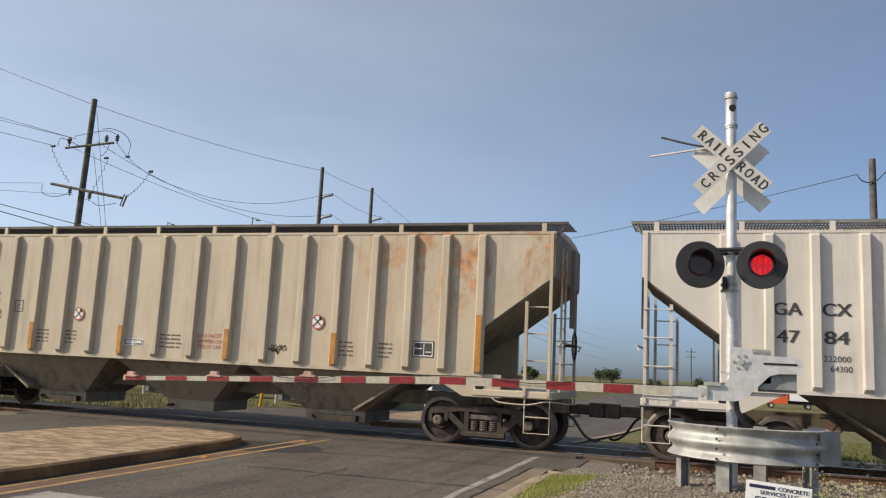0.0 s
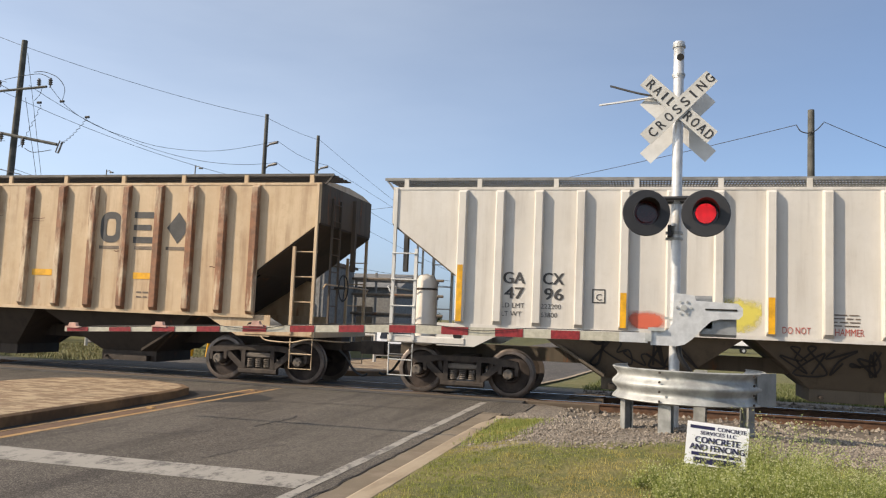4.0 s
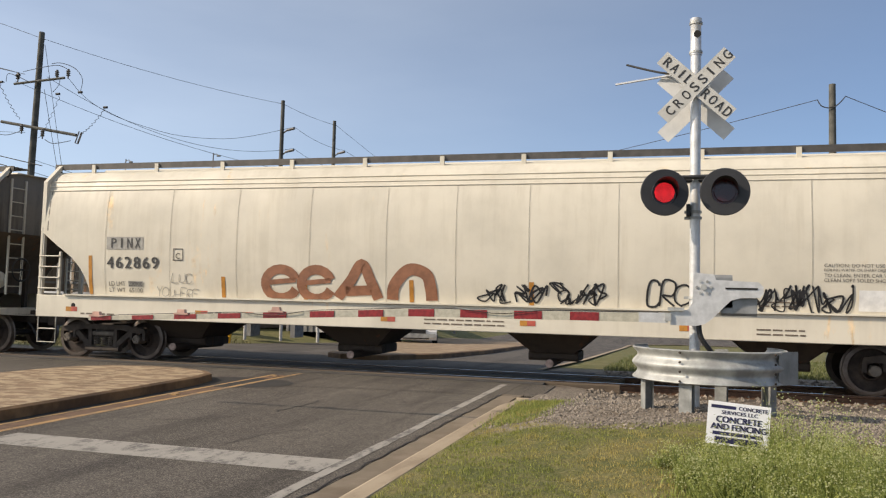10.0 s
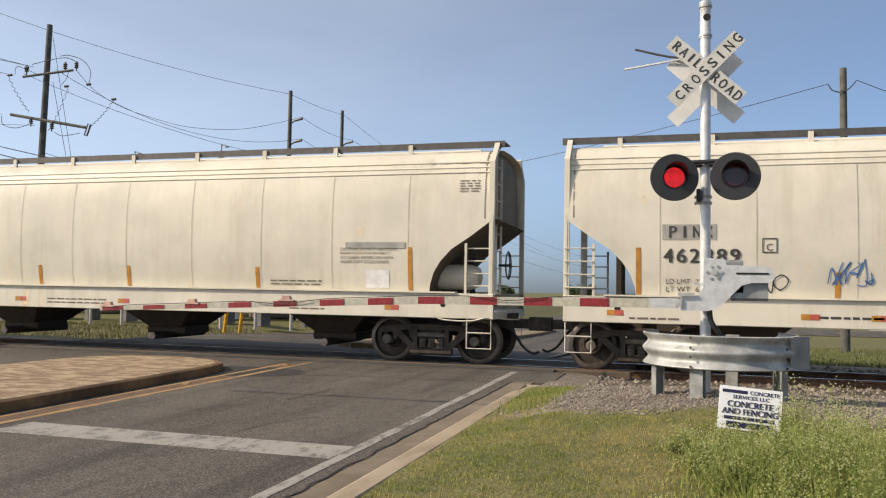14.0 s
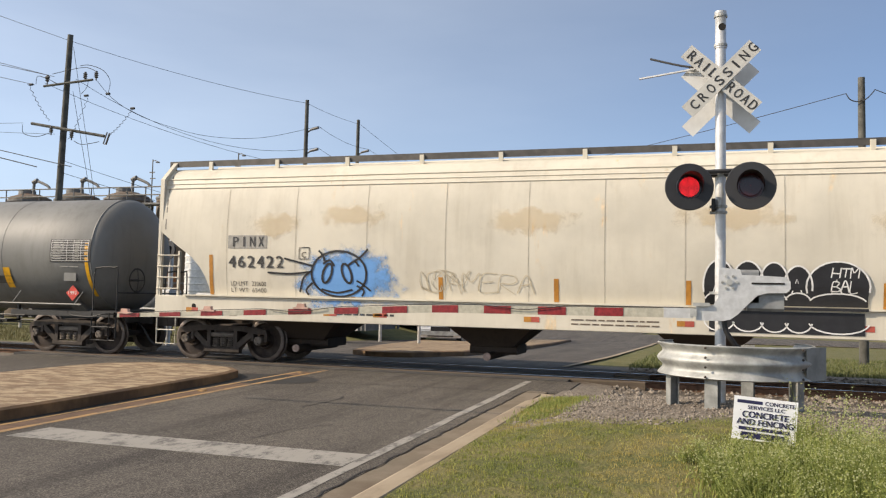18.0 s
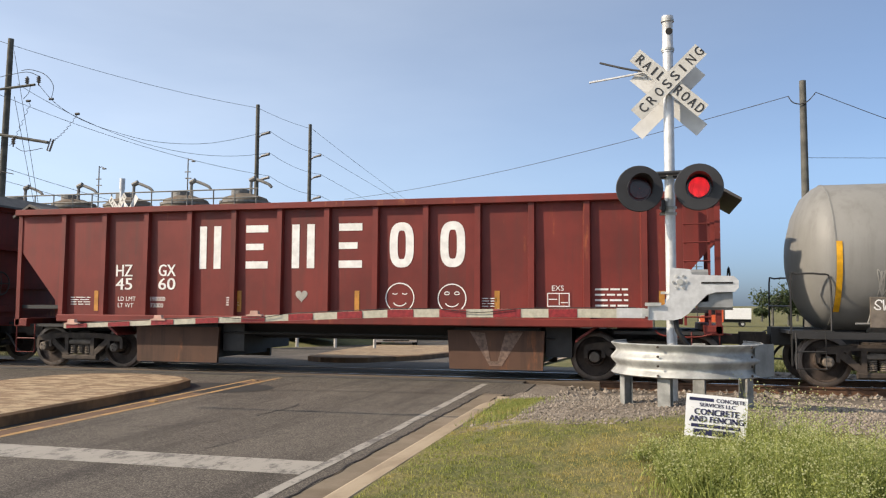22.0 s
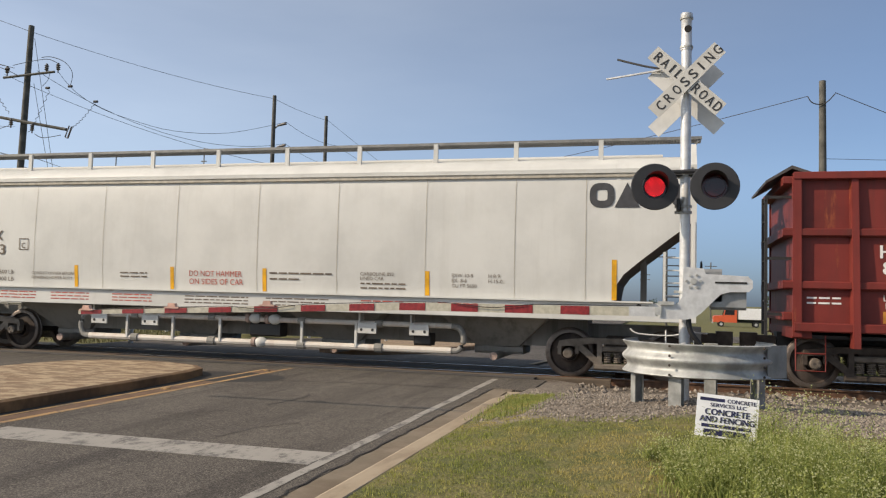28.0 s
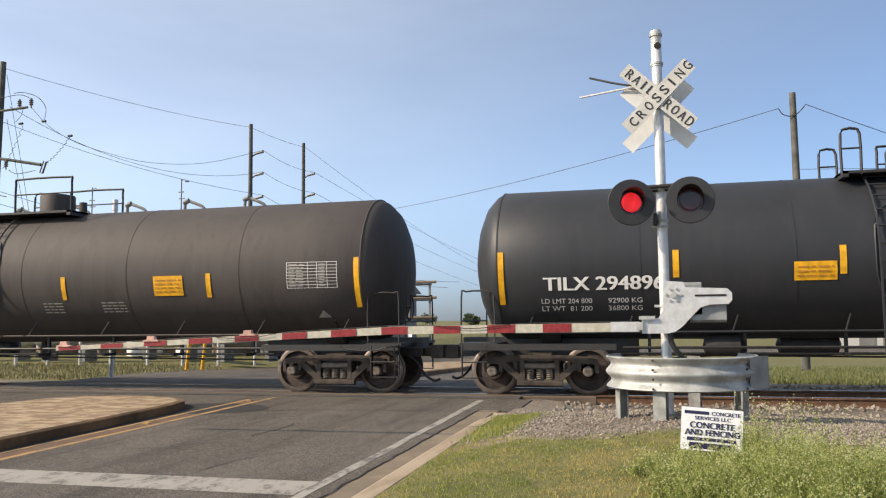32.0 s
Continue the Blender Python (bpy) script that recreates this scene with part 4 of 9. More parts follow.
    for k in range(13):
        z = bottom - 0.15 + 0.3 * k
        if z < centre_z:
            y = -radius - 0.1
        else:
            t = min((z - centre_z) / radius, 1.25)
            y, z = -(radius + 0.09) * math.cos(t), centre_z + (radius + 0.09) * math.sin(t)
            if t >= 1.25:
                break
        part("rung", Mesh().tube([(ladder_x - 0.3, y, z), (ladder_x + 0.3, y, z)], 0.015, 5), body, lad)
    end = h + 0.75
    for s, turn in ((1, Matrix()), (-1, TURN)):
        part("stub_sill", Mesh().box(h - 2.6, end + 0.2, -0.26, 0.26, 0.72, bottom + 0.06), BLACK_STEEL, car, at=turn)
        part("saddle", Mesh().prism([(-1.2, bottom + 0.5), (-0.5, bottom - 0.05), (0.5, bottom - 0.05), (1.2, bottom + 0.5), (0.5, bottom + 0.22), (-0.5, bottom + 0.22)], h - 1.1, h - 0.7, "x"), body, car, at=turn)
        part("end_platform", Mesh().box(end - 0.7, end + 0.05, -1.35, 1.35, 0.96, 1.02).box(h - 2.2, end, -1.4, -1.3, 0.88, 1.0).box(h - 2.2, end, 1.3, 1.4, 0.88, 1.0), BLACK_STEEL, car, at=turn)
        rail = Mesh()
        for y in (-1.32, 1.32):
            rail.tube(smooth_line([(end - 0.65, y, 1.0), (end - 0.65, y, 1.9), (end - 0.5, y, 2.02), (end - 0.1, y, 2.02), (end, y, 1.9), (end, y, 0.4)], 3), 0.018, 5)
        rail.tube([(end, -1.32, 1.45), (end, 1.32, 1.45)], 0.018, 5)
        part("end_handrail", rail, BLACK_STEEL, car, at=turn)
        for k in (0.35, 0.65):
            part("sill_rung", Mesh().tube([(end - 0.55, -1.34, k), (end, -1.34, k)], 0.014, 5).tube([(end - 0.55, -1.34, 0.35), (end - 0.55, -1.34, 1.0)], 0.014, 5), BLACK_STEEL, car, at=turn)
    part("brake_wheel", BRAKE_ME, BLACK_STEEL, car, at=pose(end + 0.05, -0.7, 1.75))
    for z, y in ((bottom - 0.14, -0.85), (bottom - 0.27, -0.55), (bottom - 0.2, 0.7)):
        part("heater_pipe", Mesh().tube([(-h + 2.3, y, z), (h - 2.3, y, z)], 0.028, 6), BLACK_STEEL, car)
    for k in range(7):
        x = -h + 2.8 + (length - 5.6) * k / 6
        part("pipe_hanger", Mesh().box(x - 0.03, x + 0.03, -0.95, -0.45, bottom - 0.3, bottom - 0.24).box(x - 0.03, x + 0.03, -0.6, -0.54, bottom - 0.3, bottom + 0.12), BLACK_STEEL, car)
    part("brake_cylinder", Mesh().lathe([(0.001, -0.42), (0.17, -0.38), (0.2, -0.2), (0.2, 0.25), (0.08, 0.35), (0.001, 0.36)], 16, "x", (-h + 4.2, -0.55, bottom - 0.12)), BLACK_STEEL, car, smooth=True)
    part("brake_reservoir", Mesh().lathe([(0.001, -0.6), (0.2, -0.52), (0.24, -0.3), (0.24, 0.3), (0.2, 0.52), (0.001, 0.6)], 16, "x", (-h + 5.8, 0.3, bottom - 0.12)), BLACK_STEEL, car, smooth=True)
    part("brake_rigging", Mesh().tube([(-h + 2.4, -0.3, 0.62), (-h + 4.0, -0.5, 0.75), (h - 2.4, -0.25, 0.64)], 0.02, 5), BLACK_STEEL, car)
    part("outlet_valve", Mesh().lathe([(0.001, bottom - 0.45), (0.1, bottom - 0.42), (0.12, bottom + 0.1)], 12, "z", (ladder_x + 0.5, 0, 0)), BLACK_STEEL, car)
    return car, lay, end


def open_hopper(label, E, posts, top, slope, group, end_rails, chutes, post_foot):
    """An open-top ballast car with outside posts."""
    car = thing("ballast_car", label, "rail car", group)
    LOW = 1.1
    if slope:
        poly = [(-E, top), (E, top), (E, 2.7), (E - 1.2, 1.3), (E - 1.2, LOW), (-E + 1.2, LOW), (-E + 1.2, 1.3), (-E, 2.7)]
    else:
        poly = [(-E, top), (E, top), (E, LOW), (-E, LOW)]
    for s in (1, -1):
        part("side_wall", Mesh().prism(poly, s * (SIDE + 0.02), s * (SIDE + 0.05)), RED, car)
        part("top_chord", Mesh().bevel(-E, E, min(s * (SIDE - 0.12), s * (SIDE + 0.1)), max(s * (SIDE - 0.12), s * (SIDE + 0.1)), top - 0.1, top + 0.03, 0.012), RED, car)
        x0 = E - 1.2 if slope else E
        part("side_sill", Mesh().bevel(-x0, x0, min(s * (SIDE - 0.14), s * SIDE), max(s * (SIDE - 0.14), s * SIDE), LOW - 0.06, LOW + 0.1, 0.02), RED, car)
    z0, z1 = LOW - post_foot, top - 0.1
    pm = Mesh().add([(x, y, z) for z, d in ((z0, 0.10 if slope else 0.2), (z1, 0.07)) for x, y in ((-0.075, SIDE + 0.02), (-0.055, SIDE - d), (0.055, SIDE - d), (0.075, SIDE + 0.02))],
                    [(0, 1, 2, 3), (7, 6, 5, 4), (0, 4, 5, 1), (1, 5, 6, 2), (2, 6, 7, 3), (3, 7, 4, 0)]).mesh("side_post", RED)
    for x in posts:
        part("side_post", pm, RED, car, at=pose(x - E, 0, 0))
        part("side_post", pm, RED, car, at=TURN @ pose(E - x, 0, 0))
    for z in end_rails:
        for s in (1, -1):
            part("end_panel_rail", Mesh().bevel(-E - 0.18, -E + 2.45, SIDE - 0.09, SIDE + 0.02, z - 0.08, z + 0.06, 0.02), RED, car, at=Matrix() if s > 0 else TURN)
            part("end_panel_rail", Mesh().bevel(E - 2.45, E + 0.18, SIDE - 0.09, SIDE + 0.02, z - 0.08, z + 0.06, 0.02), RED, car, at=Matrix() if s > 0 else TURN)
    for s, turn in ((1, Matrix()), (-1, TURN)):
        if slope:
            part("end_wall", Mesh().box(E - 0.03, E, SIDE + 0.05, -SIDE - 0.05, 2.7, top), RED, car, at=turn)
            part("end_slope_sheet", Mesh().prism([(E, 2.7), (E, 2.64), (E - 2.6, 0.75), (E - 2.6, 0.8)], SIDE + 0.06, -SIDE - 0.06), RED, car, at=turn)
            for y in (-1.0, 0.0, 1.0):
                part("slope_post", Mesh().box(E - 0.75, E - 0.65, y - 0.05, y + 0.05, 1.1, 2.2), RED, car, at=turn)
            part("corner_post", Mesh().box(E - 0.1, E, SIDE, SIDE + 0.1, 0.95, top - 0.05), RED, car, at=turn)
            part("corner_post", Mesh().box(E - 0.1, E, -SIDE - 0.1, -SIDE, 0.95, top - 0.05), RED, car, at=turn)
            part("end_canopy", Mesh().prism([(E - 0.5, top + 0.03), (E - 0.02, top + 0.21), (E + 0.42, top - 0.06), (E + 0.42, top - 0.11), (E - 0.02, top + 0.15), (E - 0.5, top - 0.02)], -1.15, 1.25), GRATING, car, "small peaked steel canopy", at=turn)
            lad_at, lz = E - 0.42, top - 0.15
        else:
            part("end_canopy", Mesh().prism([(E - 0.5, top + 0.03), (E - 0.02, top + 0.21), (E + 0.42, top - 0.06), (E + 0.42, top - 0.11), (E - 0.02, top + 0.15), (E - 0.5, top - 0.02)], -1.15, 1.25), GRATING, car, "small peaked steel canopy", at=turn)
            gear = part("brake_ladder", Mesh().box(E + 0.40, E + 0.45, 1.28, 1.33, 0.95, top - 0.35), BLACK_STEEL, car, "dark end ladder", at=turn)
            part("stile", Mesh().box(E + 0.40, E + 0.45, 0.85, 0.9, 0.95, top - 0.35), BLACK_STEEL, gear)
            for k in range(7):
                part("rung", Mesh().tube([(E + 0.43, 0.85, 1.2 + 0.36 * k), (E + 0.43, 1.33, 1.2 + 0.36 * k)], 0.014, 5), BLACK_STEEL, gear)
            for z in (1.3, 2.3, top - 0.4):
                part("ladder_bracket", Mesh().box(E, E + 0.42, 1.28, 1.32, z, z + 0.05), BLACK_STEEL, gear)
            part("end_wall", Mesh().box(E - 0.04, E, SIDE + 0.05, -SIDE - 0.05, LOW, top), RED, car, at=turn)
            for z in (1.3, 1.86, 2.78, top - 0.1):
                part("end_rib", Mesh().bevel(E, E + 0.16, SIDE, -SIDE, z - 0.07, z + 0.07, 0.02), RED, car, at=turn)
            part("corner_post", Mesh().box(E - 0.12, E + 0.02, SIDE - 0.1, SIDE + 0.03, 0.95, top - 0.05), RED, car, at=turn)
            part("corner_post", Mesh().box(E - 0.12, E + 0.02, -SIDE - 0.03, -SIDE + 0.1, 0.95, top - 0.05), RED, car, at=turn)
            lad_at, lz = E - 0.45, top - 0.15
        lm = ladder_mesh("ladder", RED, 1.1, lz, 0.46, 7)
        part("ladder", lm, RED, car, at=pose(lad_at, SIDE - 0.16, 0))if s > 0 else None
        part("ladder", lm, RED, car, at=TURN @ pose(lad_at, SIDE - 0.16, 0)) if s > 0 else None
        part("end_sill", Mesh().bevel(E - 0.3, E + 0.02, SIDE, -SIDE, 0.92, LOW, 0.02), RED, car, at=turn)
        part("end_platform", Mesh().box(E - 1.9, E, -1.4, 1.4, 0.92, 0.98), BLACK_STEEL, car, at=turn)
    for a, b in chutes:
        c = Mesh().prism([(a - E, 0.95), (b - E, 0.95), (b - E - 0.04, 0.2), (a - E + 0.04, 0.2)], -1.28, -1.2)
        part("ballast_chute", c, CHUTE, car, "dirty steel ballast chute")
        part("ballast_chute", Mesh().prism([(a - E, 0.95), (b - E, 0.95), (b - E - 0.04, 0.2), (a - E + 0.04, 0.2)], 1.2, 1.28), GRIMY_SHADED, car)
        if a > 5:
            v = Mesh().add([(a - E + 0.45, -1.286, 0.93), (a - E + 0.75, -1.286, 0.9), (a - E + 0.86, -1.286, 0.36), (a - E + 1.0, -1.286, 0.36), (a - E + 1.15, -1.286, 0.9), (a - E + 1.5, -1.286, 0.93), (a - E + 1.08, -1.286, 0.27), (a - E + 0.84, -1.286, 0.27)],
                           [(0, 1, 2, 7), (2, 3, 6, 7), (3, 4, 5, 6)])
            stroke_mesh(v, "dust_smear", CHUTE_DUST, car, "pale dust smear")
        part("chute_door", Mesh().box(a - E + 0.1, b - E - 0.1, -1.15, 1.15, 0.3, 1.0), BLACK_STEEL, car)
        part("chute_end", Mesh().box(b - E, b - E + 0.5, -1.1, 1.1, 0.45, 1.05), BLACK_STEEL, car)
    mid = Mesh()
    bay(mid, (-E + 2.4, E - 2.4), (-E + 3.4, E - 3.4), 1.3, 0.75, 1.4, 0.6)
    part("hopper_floor", mid, BLACK_STEEL, car)
    part("centre_sill", Mesh().box(-E - 0.1, E + 0.1, -0.24, 0.24, 0.7, 0.98), BLACK_STEEL, car)
    part("hopper_lining", Mesh().box(-E + 0.1, E - 0.1, -1.44, 1.44, 1.32, 1.4), BLACK_STEEL, car)
    part("brake_wheel", BRAKE_ME, BLACK_STEEL, car, at=pose(E + 0.2, -0.75, 1.9))
    part("air_line", Mesh().tube([(-E + 3, -1.1, 0.85), (E - 3, -1.1, 0.8)], 0.03, 6), BLACK_STEEL, car)
    trucks(car, (-E + 1.35, E - 1.35))
    draft_gear(car, E, 0.72, RED)
    return car

# ---- the train ----
TRAIN = []   # (car, its place along the train)


def bars(name, x, z, w, h, lines, mat, car, lay, seed=0):
    """Small stencilling too fine to read, as bars."""
    rnd = random.Random(seed + int(x * 100))
    rects, step = [], h / lines
    for k in range(lines):
        a = x
        while a < x + w - 0.04:
            n = min(rnd.uniform(0.08, 0.26), x + w - a)
            rects.append((a, a + n, z + step * k + step * 0.3, z + step * k + step * 0.64))
            a += n + 0.035
    return tagged(patch(name, rects, mat, car, lay), kind="stuff")


def outline(name, x, z, w, h, t, mat, car, lay):
    return patch(name, [(x, x + w, z, z + t), (x, x + w, z + h - t, z + h), (x, x + t, z + t, z + h - t), (x + w - t, x + w, z + t, z + h - t)], mat, car, lay)


def data_panel(x, z, w, h, back, front, car, lay, name="data_panel"):
    up = lambda a, b: tuple(Vector(lay(a, b)) + Vector((0, -0.004, 0)))
    p = patch(name, [(x, x + w, z, z + h)], back, car, lay)
    if front:
        outline("panel_border", x + 0.02, z + 0.02, w - 0.04, h - 0.04, 0.018, front, p, up)
        patch("panel_lines", [(x + w * 0.52, x + w * 0.55, z + 0.05, z + h - 0.04), (x + 0.05, x + w * 0.45, z + h * 0.5, z + h * 0.56), (x + w * 0.6, x + w - 0.05, z + h * 0.3, z + h * 0.36)], front, p, up)
    return p


def grid_table(x, z, w, h, car, lay, rows=8):
    rects = [(x, x + w, z + h * k / rows, z + h * k / rows + 0.008) for k in range(rows + 1)]
    rects += [(x + w * k, x + w * k + 0.009, z, z + h) for k in (0, 0.42, 0.6, 0.8, 0.99)]
    patch("stencil_table", rects, WHITE_MARK, car, lay, "white stencilled data table")
    bars("table_text", x + 0.05, z + 0.02, w * 0.3, h - 0.03, rows, GREY_MARK, car, lay)
    bars("table_text", x + w * 0.64, z + 0.02, w * 0.12, h - 0.03, rows, GREY_MARK, car, lay)


def tape(xs, z0, z1, mat, car, lay, w=0.1):
    for x in xs:
        patch("reflective_tape", [(x - w / 2, x + w / 2, z0, z1)], mat, car, lay)


def no_hammer(x, z, r, car, lay):
    """A round white plate with a red ring and a crossed-out hammer."""
    m = Mesh()
    m.lathe([(0.001, 0), (r, 0), (r, 0.006), (0.001, 0.006)], 24, "y", (x, SIDE - 0.02, z))
    p = part("warning_plate", m, WHITE_MARK, car, "white plate with a crossed-out hammer")
    up = lambda a, b: (a, SIDE - 0.024, b)
    ring, hm = Mesh(), Mesh()
    ribbon(ring, [(x + r * 0.93 * math.cos(t), z + r * 0.93 * math.sin(t)) for t in np.linspace(0, 2 * math.pi, 25)], 0.025, up)
    stroke_mesh(ring, "ring", RED_MARK, p)
    ribbon(hm, [(x - r * 0.6, z - r * 0.6), (x + r * 0.6, z + r * 0.6)], 0.03, up)
    ribbon(hm, [(x - r * 0.55, z + r * 0.6), (x + r * 0.6, z - r * 0.55)], 0.025, up)
    ribbon(hm, [(x + r * 0.2, z + r * 0.7), (x + r * 0.7, z + r * 0.3)], 0.05, up)
    stroke_mesh(hm, "hammer_mark", BLACK_MARK, p)


def company_shapes(kinds, xs, z, w, h, mat, car, lay, t=0.14):
    """A company mark as a row of plain shapes: bars, stack, ring, wedge, diamond or post."""
    for kind_, x in zip(kinds, xs):
        if kind_ == "bars":
            rects = [(x, x + t, z, z + h), (x + w - t, x + w, z, z + h)]
        elif kind_ == "stack":
            rects = [(x, x + w, z, z + t * 0.9), (x, x + w * 0.8, z + h / 2 - t * 0.4, z + h / 2 + t * 0.4), (x, x + w, z + h - t * 0.9, z + h)]
        elif kind_ == "post":
            rects = [(x + w / 2 - t / 2, x + w / 2 + t / 2, z, z + h)]
        else:
            rects = []
        for r in rects:
            patch("company_mark", [r], mat, car, lay)
        m, cx, cz = Mesh(), x + w / 2, z + h / 2
        if kind_ == "ring":
            a, b = (w - t) / 2, (h - t) / 2
            f = lambda v, p: math.copysign(abs(v) ** p, v)
            ribbon(m, [(cx + a * f(math.cos(q), 0.7), cz + b * f(math.sin(q), 0.62)) for q in np.linspace(0, 2 * math.pi, 37)], t, lay)
        elif kind_ == "wedge":
            m.add([lay(x, z), lay(x + w, z), lay(cx, z + h)], [(0, 1, 2)])
        elif kind_ == "diamond":
            m.add([lay(x, cz), lay(cx, z), lay(x + w, cz), lay(cx, z + h)], [(0, 1, 2, 3)])
        if m.f:
            stroke_mesh(m, "company_mark", mat, car)


SCRATCH = plain("dark_scratch_rust", (0.16, 0.075, 0.04), 0.8, vary=0.5)
RIB_LAY = lambda x, z: (x, SIDE - 0.123, z)
COVERED = "covered hopper cars of the passing train"
ribs = RIBS


def rib_tape(car, picks, mat, z0=1.46, z1=2.1):
    for k in picks:
        long = k in (0, 17)
        patch("reflective_tape", [(ribs[k] - 0.055, ribs[k] + 0.055, z0, z1 + (0.45 if long else 0))], mat, car, RIB_LAY)


def car_0():
    car, E = ribbed_hopper("pale beige ribbed covered hopper car with black stencils", PALE, PALE, GRIMY_SHADED, PALE, COVERED)
    for s, x, z, w in (("GA", -6.22, 2.71, 0.46), ("CX", -5.43, 2.71, 0.45), ("47", -6.17, 2.23, 0.36), ("84", -5.41, 2.23, 0.38)):
        write("reporting_mark", s, x, z, 0.22, BLACK_MARK, car, flat_side, w, bold=0.02)
    write("weight_stencil", "222000", -5.42, 1.93, 0.1, BLACK_MARK, car, flat_side, 0.42)
    write("weight_stencil", "64300", -5.32, 1.76, 0.1, BLACK_MARK, car, flat_side, 0.34)
    scrawl("graffiti", -5.4, 0.75, 2.2, 0.55, BLACK_SPRAY, car, lambda x, z: (x, -0.72 - 0.76 * (z - 0.5), z), 5)
    TRAIN.append((car, 138.86))


def car_1():
    car, E = ribbed_hopper("beige ribbed covered hopper car with rust stains and faded stencils", BEIGE, BEIGE, BAY_TAN, BEIGE, COVERED, vessel_paint=RESERVOIR)
    for s, x, z, w in (("CR", -6.26, 2.58, 0.43), ("DX", -5.47, 2.58, 0.40), ("13", -6.22, 2.17, 0.30), ("462", -5.51, 2.17, 0.52)):
        write("reporting_mark", s, x, z, 0.21, FADED_MARK, car, flat_side, w)
    bars("weight_stencil", -6.25, 1.62, 0.45, 0.3, 2, FADED_MARK, car, flat_side)
    bars("weight_stencil", -5.5, 1.62, 0.5, 0.3, 2, FADED_MARK, car, flat_side)
    outline("plate_mark", -4.61, 2.33, 0.25, 0.28, 0.02, FADED_MARK, car, flat_side)
    write("plate_letter", "C", -4.54, 2.39, 0.12, FADED_MARK, car, flat_side)
    no_hammer(-2.68, 2.33, 0.15, car, flat_side)
    no_hammer(3.5, 2.32, 0.15, car, flat_side)
    data_panel(5.64, 1.69, 0.45, 0.32, BLACK_MARK, WHITE_MARK, car, flat_side)
    data_panel(-1.32, 1.66, 0.5, 0.15, WHITE_MARK, BLACK_MARK, car, flat_side)
    for k, s in enumerate(("DO NOT", "HAMMER ON", "SIDE OF CAR")):
        write("warning_stencil", s, 0.61, 1.9 - k * 0.12, 0.085, RED_MARK, car, flat_side, 0.6)
    for x, w in ((-3.9, 0.4), (-3.1, 0.4), (-0.4, 0.6), (3.9, 0.45), (4.9, 0.3)):
        bars("small_stencil", x, 1.62, w, 0.35, 4, FADED_MARK, car, flat_side)
    outline("plate_mark", -6.95, 1.7, 0.2, 0.12, 0.015, BLACK_MARK, car, flat_side)
    rib_tape(car, (0, 4, 7, 10, 13, 17), ORANGE)
    scrawl("graffiti", 2.35, 1.62, 0.4, 0.2, FADED_MARK, car, flat_side, 3, 0.02, 3)
    TRAIN.append((car, 120.30))


def car_2():
    car, E = ribbed_hopper("pale grey ribbed covered hopper car with dark company blocks", PALE, PALE, GRIMY_SHADED, WHITE, COVERED, TOP=4.08, vessel_paint=RESERVOIR)
    company_shapes(("ring", "wedge", "post", "diamond"), (3.99, 4.79, 5.57, 6.30), 3.2, 0.5, 0.53, BLACK_MARK, car, flat_side, 0.13)
    for s, x, z, w in (("GA", -6.19, 2.22, 0.41), ("CX", -5.43, 2.22, 0.39), ("47", -6.16, 1.93, 0.37), ("96", -5.40, 1.93, 0.35)):
        write("reporting_mark", s, x, z, 0.22, BLACK_MARK, car, flat_side, w, bold=0.02)
    for k, (a, b) in enumerate((("LD LMT", "222200"), ("LT WT", "63800"))):
        write("weight_stencil", a, -6.2, 1.76 - k * 0.16, 0.09, BLACK_MARK, car, flat_side)
        write("weight_stencil", b, -5.45, 1.76 - k * 0.16, 0.09, BLACK_MARK, car, flat_side)
    outline("plate_mark", -4.5, 1.9, 0.24, 0.26, 0.02, BLACK_MARK, car, flat_side)
    write("plate_letter", "C", -4.43, 1.95, 0.12, BLACK_MARK, car, flat_side)
    patch("paint_patch", [(-3.9, -3.18, 1.46, 1.8)], mist("red_orange_paint_patch", (0.62, 0.12, 0.06), -3.53, 1.61, 0.45, 0.22, 0.9, 0.3), car, flat_side, "red-orange patch")
    for x, z, rx, rz in ((-2.7, 1.62, 0.42, 0.2), (-1.9, 1.78, 0.5, 0.34)):
        patch("paint_patch", [(x - 0.36, x + 0.36, 1.46, z + 0.4)], mist("pale_yellow_paint_patch", (0.68, 0.58, 0.10), x, z, rx, rz, 0.85), car, flat_side, "pale yellow sprayed patch")
    for x, s in ((-1.2, "DO NOT"), (-0.35, "HAMMER"), (0.6, "ON CAR")):
        write("warning_stencil", s, x, 1.48, 0.12, RED_MARK, car, flat_side, 0.46)
    data_panel(4.85, 1.62, 0.39, 0.29, BLACK_MARK, WHITE_MARK, car, flat_side)
    for x, w in ((-0.4, 0.45), (1.4, 0.6), (2.2, 0.6), (5.6, 0.5), (6.4, 0.3)):
        bars("small_stencil", x, 1.62, w, 0.25, 4, FADED_MARK, car, flat_side)
    rib_tape(car, (0, 4, 7, 11, 14, 17), YELLOW)
    low = lambda x, z: (x, -0.75 - 0.76 * (z - 0.5), z)
    for x, s in ((-4.6, 11), (-1.2, 12), (2.9, 13)):
        scrawl("graffiti", x, 0.75, 1.9, 0.5, BLACK_SPRAY, car, low, s, 0.04)
    TRAIN.append((car, 101.785))


